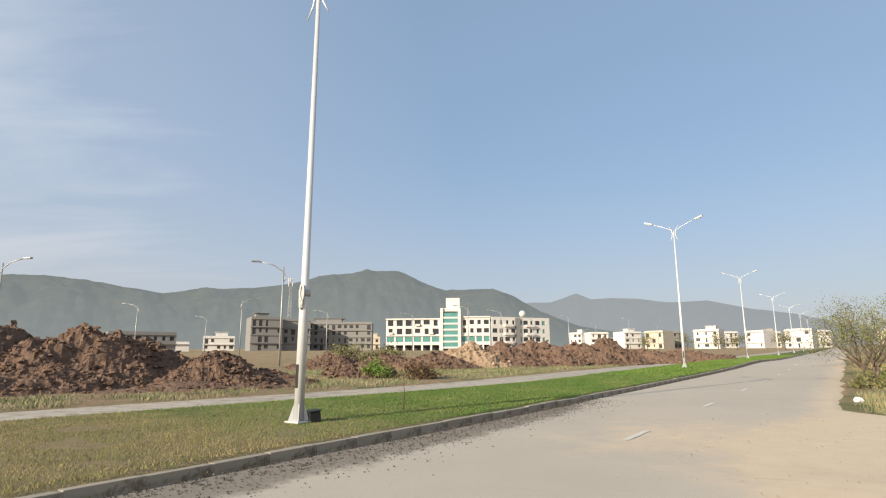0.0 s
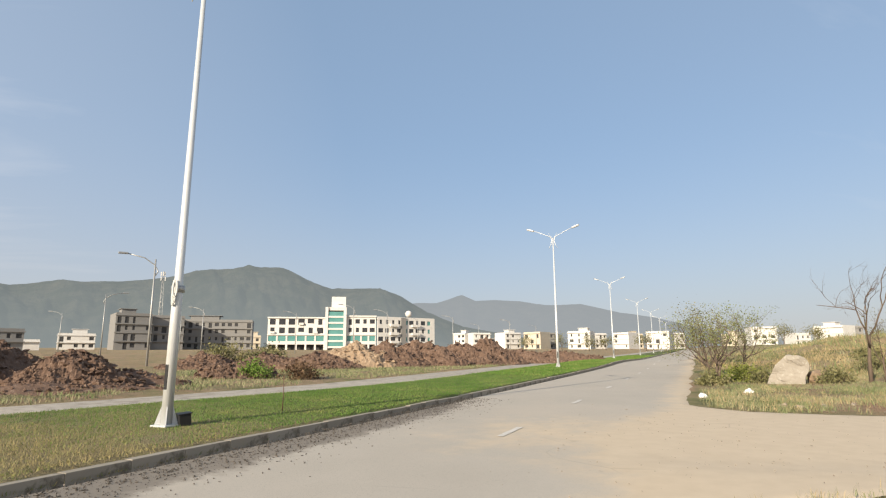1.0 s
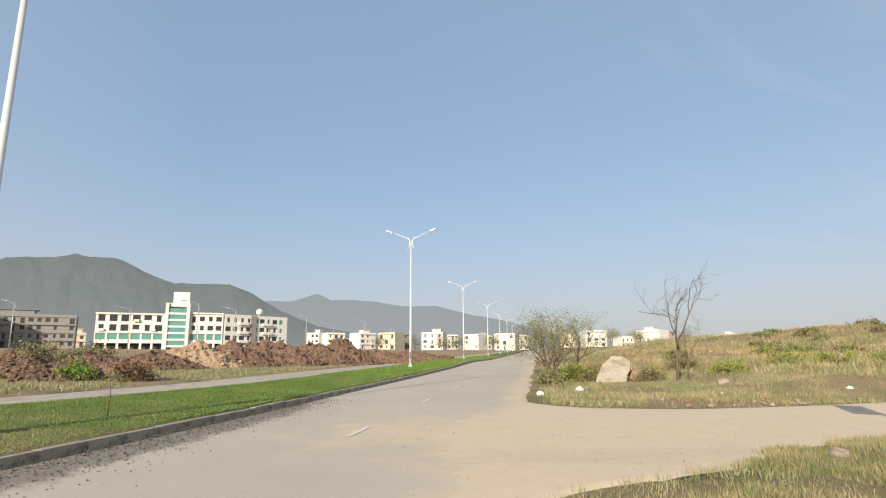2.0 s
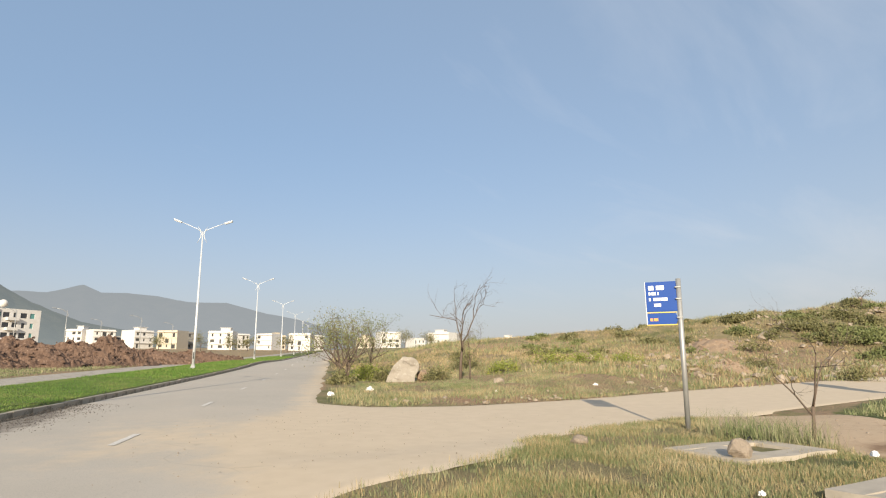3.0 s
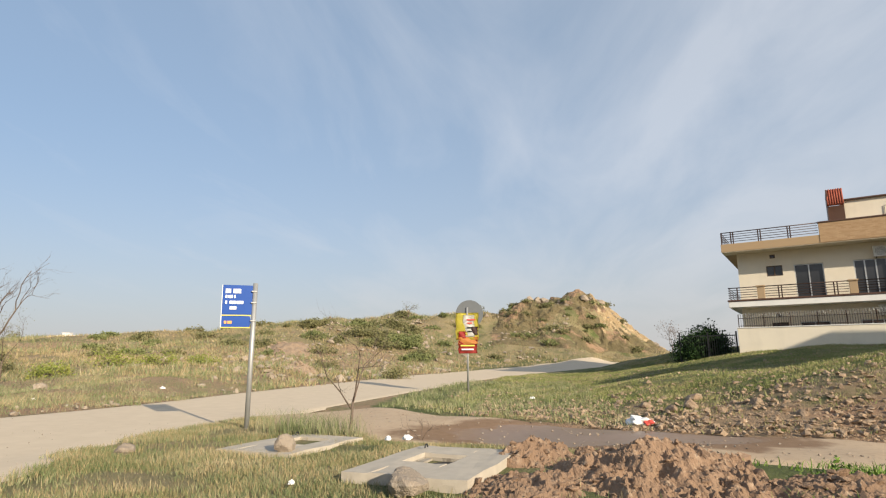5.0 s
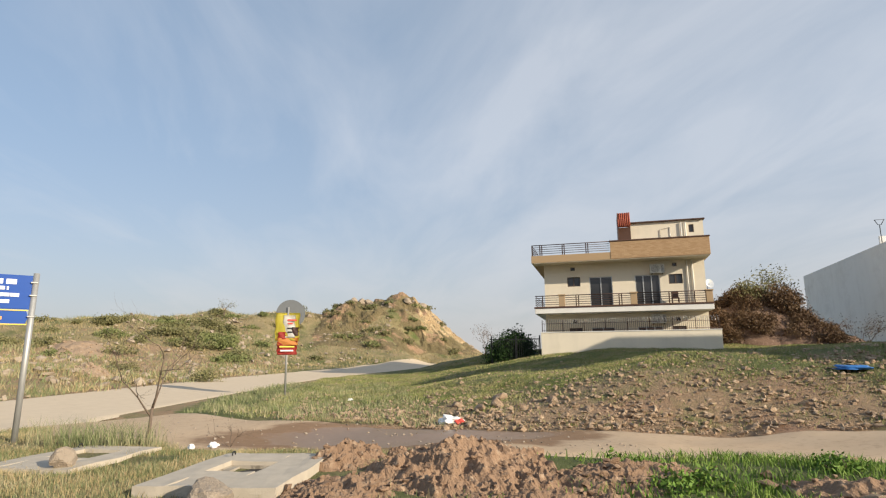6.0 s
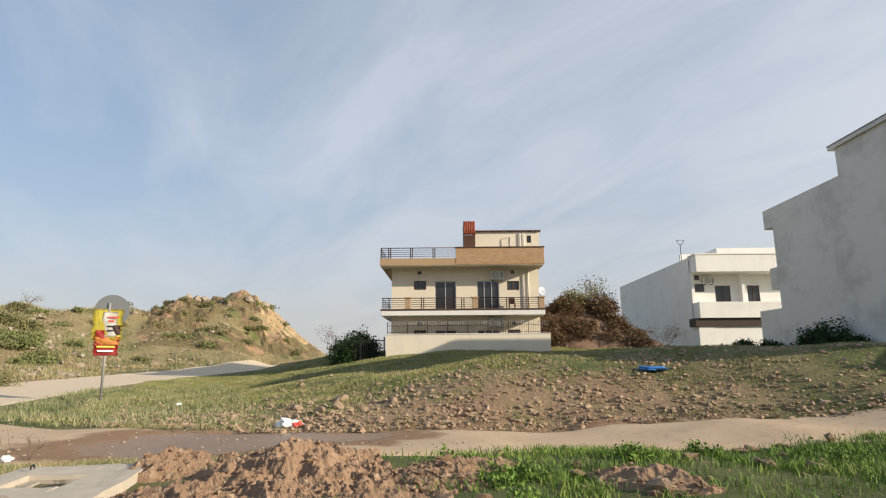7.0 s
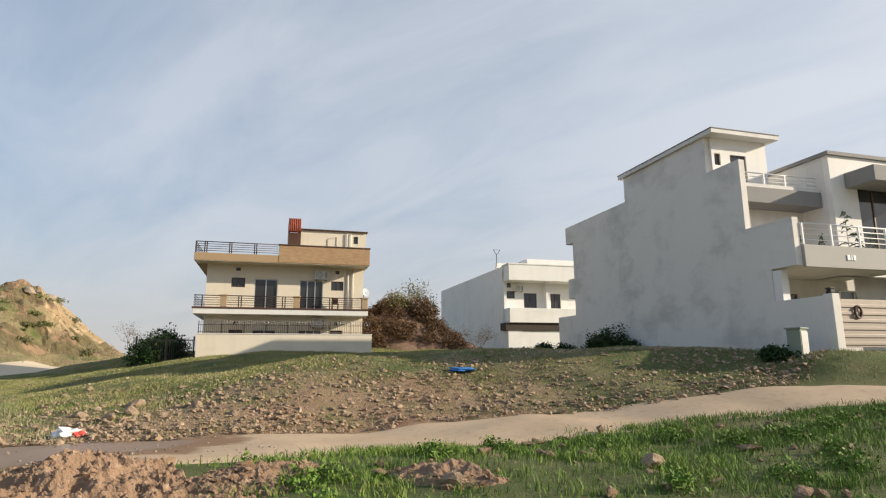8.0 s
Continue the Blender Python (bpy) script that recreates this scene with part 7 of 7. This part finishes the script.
bush(-3.55, 31.5, 0.9, 0.8, "bright green bush on the far verge", "weeds", 360, 60, 34, 0.06)
bush(-1.2, 30.0, 1.0, 0.8, "brown dry bush on the far verge", "leaf_brown", 361, 60, 34, 0.06)
for k, (b, r) in enumerate(((24.9, 250), (26.4, 262), (19.0, 270), (30.0, 240), (22.4, 240), (43.4, 230), (41.0, 240), (47.6, 260))):
    x, y = bearing(b) * r
    tree(float(x), float(y), 2.0, 2.4, 0.16, 2, "dusty olive tree before the far houses", 700 + k, "leaf_scrub", 0.6, 0.22, 40, 0.9)
rs = np.random.default_rng(5)
for k in range(16):
    x, y = bearing(rs.uniform(71, 83)) * rs.uniform(56, 68)
    bush(float(x), float(y), rs.uniform(1.1, 2.2), rs.uniform(0.5, 0.9), "dense olive scrub thicket on the slope", ("leaf_scrub", "leaf_thicket")[k % 2], 720 + k, 60, 34, 0.10)
bush(-9.5, 60, 2.6, 1.6, "olive bush before the far buildings", "leaf_scrub", 362, 70, 30, 0.12)
bush(-6.0, 63, 2.2, 1.4, "olive bush before the white building", "leaf_scrub", 363, 70, 30, 0.12)

# ---- the quarter beyond ----
M["far_white"] = wall_paint("far_white_paint", (0.68, 0.66, 0.63), 0.25)
M["far_grey"] = wall_paint("far_grey_block", (0.235, 0.23, 0.225), 0.4)
M["far_buff"] = wall_paint("far_buff_paint", (0.60, 0.53, 0.42), 0.25)
M["far_dark"] = plain("far_dark_opening", (0.05, 0.05, 0.052), 0.7)


def city_block(b, r, w, d, floors, storey, wall, label, turn=0.0, bays=None, roof_room=True, glass="far_dark", parapet=0.8, name="house", seed=0, category="house", grow_up=0.0):
    """A far house: walls with real window openings, floors, roof edge and stair room. Its front faces the road's corner."""
    rnd = random.Random(seed)
    x, y = bearing(b) * r
    t = thing(name, pose(x, y, ground_at(x, y) + grow_up, 0, 0, -b + turn), label, category)
    bays = bays or max(2, int(w / 3))
    hgt = floors * storey
    holes = []
    for f in range(floors):
        for k in range(bays):
            c = -w / 2 + w * (k + 0.5) / bays
            if rnd.random() < 0.25:
                continue
            ww = min(0.62 * w / bays, rnd.choice((0.9, 1.4, 2.2))) / 2
            z0 = f * storey + (0.95 if rnd.random() < 0.7 else 0.2)
            holes.append((round(c - ww, 3), round(c + ww, 3), round(z0, 3), round(f * storey + storey * 0.78, 3)))
    part("front_wall", holed_wall(-w / 2, w / 2, -1.5, hgt + parapet, 0, 0.3, holes), wall, t)
    part("side_wall", boxes((-w / 2, -w / 2 + 0.3, 0.3, d, -1.5, hgt + parapet)), wall, t)
    part("side_wall", boxes((w / 2 - 0.3, w / 2, 0.3, d, -1.5, hgt + parapet)), wall, t)
    part("back_wall", boxes((-w / 2 + 0.3, w / 2 - 0.3, d - 0.3, d, -1.5, hgt + parapet)), wall, t)
    part("roof", boxes((-w / 2 + 0.3, w / 2 - 0.3, 0.3, d - 0.3, hgt - 0.1, hgt + 0.1)), wall, t)
    for h in holes:
        part("window", boxes((h[0], h[1], 0.16, 0.2, h[2], h[3])), glass, t)
    for f in range(1, floors + 1):
        part("floor_band", boxes((-w / 2 - 0.3, w / 2 + 0.3, -0.7 if f % 2 else -0.35, -0.004, f * storey - 0.3, f * storey)), wall, t)
    if roof_room:
        c = rnd.uniform(-0.2, 0.2) * w
        part("roof_room", boxes((c - w * 0.2, c + w * 0.2, d * 0.3, d * 0.7, hgt + 0.1, hgt + 2.6), bevel=0.03), wall, t)
        part("roof_edge", boxes((c - w * 0.24, c + w * 0.24, d * 0.26, d * 0.74, hgt + 2.604, hgt + 2.8)), wall, t)
    return t


def office():
    """The long white building with the glazed stair tower."""
    r = 260
    x, y = bearing(2.0) * r
    gz = ground_at(x, y) - 0.6
    t = thing("office_building", pose(x, y, gz, 0, 0, -2.0), "long white four-storey building with green glass tower", "building")
    st, h = 3.7, 15.0
    # along x: left wing, tower, middle wing; the right wing turns away
    def wing(x0, x1, y0, bays, top, wall="far_white", seed=1, lower=True):
        rnd = random.Random(seed)
        w = (x1 - x0) / bays
        holes = []
        for f in (2, 3):
            for k in range(bays):
                ww = w * rnd.choice((0.22, 0.3, 0.34))
                c = x0 + w * (k + 0.5)
                holes.append((round(c - ww, 3), round(c + ww, 3), round(f * st + (0.9 if rnd.random() < 0.6 else 0.3), 3), round(f * st + 2.8, 3)))
        low = [(round(x0 + w * k + 0.35, 3), round(x0 + w * (k + 1) - 0.35, 3), round(st + 0.7, 3), round(st + 3.0, 3)) for k in range(bays)]
        arc = [(round(x0 + w * k + 0.4, 3), round(x0 + w * (k + 1) - 0.4, 3), -1.0, round(st - 0.7, 3)) for k in range(bays)]
        part("wall", holed_wall(x0, x1, -1.0, top, y0, y0 + 0.4, holes + low + arc), wall, t)
        for hh in holes:
            part("window", boxes((hh[0], hh[1], y0 + 0.25, y0 + 0.3, hh[2], hh[3])), "glass", t)
        for hh in low:
            part("window", boxes((hh[0], hh[1], y0 + 0.2, y0 + 0.25, hh[2], hh[3])), "green_glass", t, "green glass")
        # added dark sheet in place of the shade inside the arcade
        part("arcade_shade", boxes((x0, x1, y0 + 2.5, y0 + 2.7, -1.0, st)), "far_dark", t)
        part("roof", boxes((x0, x1, y0 + 0.4, y0 + 14, top - 1.0, top - 0.7)), wall, t)
        part("cornice", boxes((x0 - 0.2, x1 + 0.2, y0 - 0.5, y0 - 0.004, top - 0.5, top + 0.1)), wall, t)
        part("string_course", boxes((x0, x1, y0 - 0.35, y0 - 0.004, 2 * st - 0.5, 2 * st + 0.05)), wall, t)

    wing(-34.5, -10.5, 0.0, 6, 14.6, seed=2)
    wing(-1.3, 11.5, 0.0, 4, 15.4, seed=3)
    part("side_wall", boxes((-34.5, -34.1, 0.4, 14, -1, 14.6)), "far_white", t)
    tower = part("tower", boxes((-10.4, -9.2, -1.8, 6, -1, 19.0), (-2.6, -1.4, -1.8, 6, -1, 19.0), (-9.2, -2.6, -1.0, 6, 17.6, 19.0), (-9.2, -2.6, 1.0, 6, -1, 17.6)), "far_white", t, "white framed stair tower")
    for k in range(6):
        part("tower_glass", boxes((-9.2, -2.6, -1.3, -1.1, 2.2 + 2.6 * k, 4.0 + 2.6 * k)), "green_glass", tower, "green glass band")
        part("spandrel", boxes((-9.2, -2.6, -1.6, -1.0, 1.4 + 2.6 * k, 2.19 + 2.6 * k)), "far_white", tower)
    part("top_room", boxes((-8.0, -1.8 + 0.0, 3.0, 9.0, 18.0, 24.0), bevel=0.05), "far_white", t)
    for k in range(8):
        part("balcony", boxes((-33.5 + 6 * (k % 4), -31.5 + 6 * (k % 4), -1.0, -0.36, 7.6 + 3.7 * (k // 4), 8.5 + 3.7 * (k // 4))), "far_white", t) if k % 3 == 0 else None
    # right wing, turned away from the sun
    x2, y2 = bearing(4.7) * r
    t2 = thing("office_wing", pose(x2 - 0.0, y2, gz, 0, 0, -2.0 + 24), "shaded white wing with balconies and dish", "building")
    rnd = random.Random(9)
    holes = []
    for f in range(4):
        for k in range(9):
            c = 1.6 + k * 3.1
            ww = rnd.choice((0.6, 0.9, 1.2))
            holes.append((round(c - ww, 3), round(c + ww, 3), round(f * st + 0.8, 3), round(f * st + 2.7, 3)))
    part("wall", holed_wall(0, 29.5, -1, 15.2, 0, 0.4, holes), "far_white", t2)
    for k, hh in enumerate(holes):
        part("window", boxes((hh[0], hh[1], 0.2, 0.25, hh[2], hh[3])), "green_glass" if k % 9 in (4, 8) else "glass", t2)
    part("roof", boxes((0, 29.5, 0.4, 12, 14.2, 14.5)), "far_white", t2)
    part("side_wall", boxes((29.1, 29.5, 0.4, 12, -1, 15.2)), "far_white", t2)
    for f in (1, 2, 3):
        part("balcony", boxes((6.0, 10.0, -1.4, -0.01, f * st - 0.2, f * st + 0.9)), "far_white", t2)
        part("balcony", boxes((17.0, 21.0, -1.4, -0.01, f * st - 0.2, f * st + 0.9)), "far_white", t2)
    part("stair_shaft", boxes((11.5, 14.0, -0.6, -0.01, 0, 15.0)), "far_grey", t2)
    d = thing("satellite_dish", pose(x2 + 14.5, y2 + 6.4, gz + 15.0, 0, 0, 0), "large white satellite dish on a roof", "dish")
    bm = bmesh.new()
    bmesh.ops.create_uvsphere(bm, u_segments=20, v_segments=10, radius=1.5, matrix=pose(0, 0, 1.9))
    bmesh.ops.delete(bm, geom=[v for v in bm.verts if v.co.y > 0.3], context="VERTS")
    bmesh.ops.solidify(bm, geom=bm.faces[:], thickness=0.08)
    part("reflector", bm, "far_white", d)
    part("stand", tubes((((0, 0, -0.5), (0, 0, 1.2)), 0.2)), "grey_steel", d)


office()

city_block(-16.7, 262, 13, 14, 4, 3.4, "far_grey", "unfinished grey concrete block building with stair tower", 10, 5, True, name="unfinished_building", seed=3, category="building")
city_block(-14.0, 268, 12, 14, 4, 3.3, "far_grey", "unfinished grey concrete building with open windows", 6, 4, False, name="unfinished_building", seed=4, category="building")
city_block(-10.0, 280, 30, 14, 4, 3.1, "far_grey", "long unfinished grey concrete building", -6, 11, True, name="unfinished_building", seed=5, category="building")
city_block(-29.5, 230, 16, 10, 2, 3.1, "far_buff", "low buff building beyond the heaps", 0, 6, False, seed=6)
city_block(-27.0, 215, 20, 10, 2, 3.0, "far_grey", "low grey building beyond the heaps", 5, 8, False, seed=7)
city_block(-24.6, 260, 12, 9, 1, 3.2, "far_white", "low white shed beyond the heaps", 0, 4, False, seed=8)
city_block(-20.8, 300, 14, 9, 2, 3.1, "far_white", "small white houses in the distance", 0, 5, True, seed=9)
city_block(-7.0, 330, 10, 9, 2, 3.2, "far_buff", "distant cream house beside the unfinished block", 0, 3, True, seed=10)
for k, (b, r, w, fl, wall) in enumerate(((12.6, 340, 9, 3, "far_white"), (14.8, 335, 12, 3, "far_white"), (16.2, 350, 9, 2, "far_grey"), (17.8, 330, 12, 3, "far_white"), (19.6, 320, 12, 3, "far_buff"), (21.4, 340, 9, 3, "far_grey"), (24.0, 305, 13, 3, "far_white"), (26.0, 360, 9, 3, "far_white"), (27.8, 345, 11, 3, "far_white"), (29.2, 380, 9, 3, "far_buff"), (31.0, 320, 13, 3, "far_white"), (32.6, 360, 12, 3, "far_white"))):
    city_block(b, r * 1.15, w, 12, fl, 3.2, wall, ("three-storey white house in the far row", "cream three-storey house in the far row", "grey unpainted house in the far row")[0 if wall == "far_white" else 1 if wall == "far_buff" else 2], (-32, 24, -14, 35)[k % 4], 3, k % 3 == 0, seed=20 + k)
for k, (b, r, w, fl, wall) in enumerate(((36.9, 360, 10, 2, "far_buff"), (39.6, 330, 13, 3, "far_white"), (42.4, 350, 9, 2, "far_white"), (44.2, 330, 15, 3, "far_white"), (45.9, 340, 9, 3, "far_grey"), (49.0, 420, 11, 2, "far_white"), (50.8, 430, 12, 3, "far_white"), (54.6, 520, 16, 3, "far_white"), (57.0, 540, 11, 3, "far_buff"))):
    city_block(b, r * 1.12, w, 11, fl, 3.2, wall, "white house beyond the waste ground" if wall == "far_white" else "plain house beyond the waste ground", (-30, 18, 34)[k % 3], 3, k % 3 == 0, seed=50 + k, grow_up=0.0)

# lattice mast behind the unfinished block
x, y = bearing(-14.75) * 335
t = thing("radio_mast", pose(x, y, ground_at(x, y)), "grey lattice radio mast with antennas", "mast")
for a in range(3):
    c, s = math.cos(a * 2.094), math.sin(a * 2.094)
    part("leg", tubes((((c * 1.6, s * 1.6, 0), (c * 0.35, s * 0.35, 40)), 0.13), sides=6), "grey_steel", t)
for k in range(16):
    z0, z1 = k * 2.5, k * 2.5 + 2.5
    rr = lambda z: 1.6 - 1.25 * z / 40
    for a in range(3):
        c0, s0, c1, s1 = math.cos(a * 2.094), math.sin(a * 2.094), math.cos(a * 2.094 + 2.094), math.sin(a * 2.094 + 2.094)
        part("brace", tubes((((c0 * rr(z0), s0 * rr(z0), z0), (c1 * rr(z1), s1 * rr(z1), z1)), 0.06), sides=4), "grey_steel", t)
for a in range(6):
    part("antenna", boxes((1.1 * math.cos(a) - 0.2, 1.1 * math.cos(a) + 0.2, 1.1 * math.sin(a) - 0.15, 1.1 * math.sin(a) + 0.15, 35 + a % 2 * 2.5, 37.2 + a % 2 * 2.5), bevel=0.03), "far_white", t)
# gate and fence posts beside the cream house
t = thing("garden_gate", plot(34.81, -13.29, 1.35) @ pose(-3.2, 0.3, 0.0), "dark iron garden gate beside the cream house", "gate")
for k, xx in enumerate((0.0, 1.55, 3.05)):
    part("post", boxes((xx - 0.04, xx + 0.04, -0.04, 0.04, -0.2, 1.75)), "black", t)
for xx in (0.05, 1.6):
    leaf = part("leaf", boxes((xx, xx + 1.44, -0.02, 0.02, 0.1, 0.16), (xx, xx + 1.44, -0.02, 0.02, 1.5, 1.56)), "black", t)
    for k in range(12):
        part("bar", boxes((xx + 0.03 + k * 0.12, xx + 0.05 + k * 0.12, -0.015, 0.015, 0.162, 1.498)), "black", leaf)
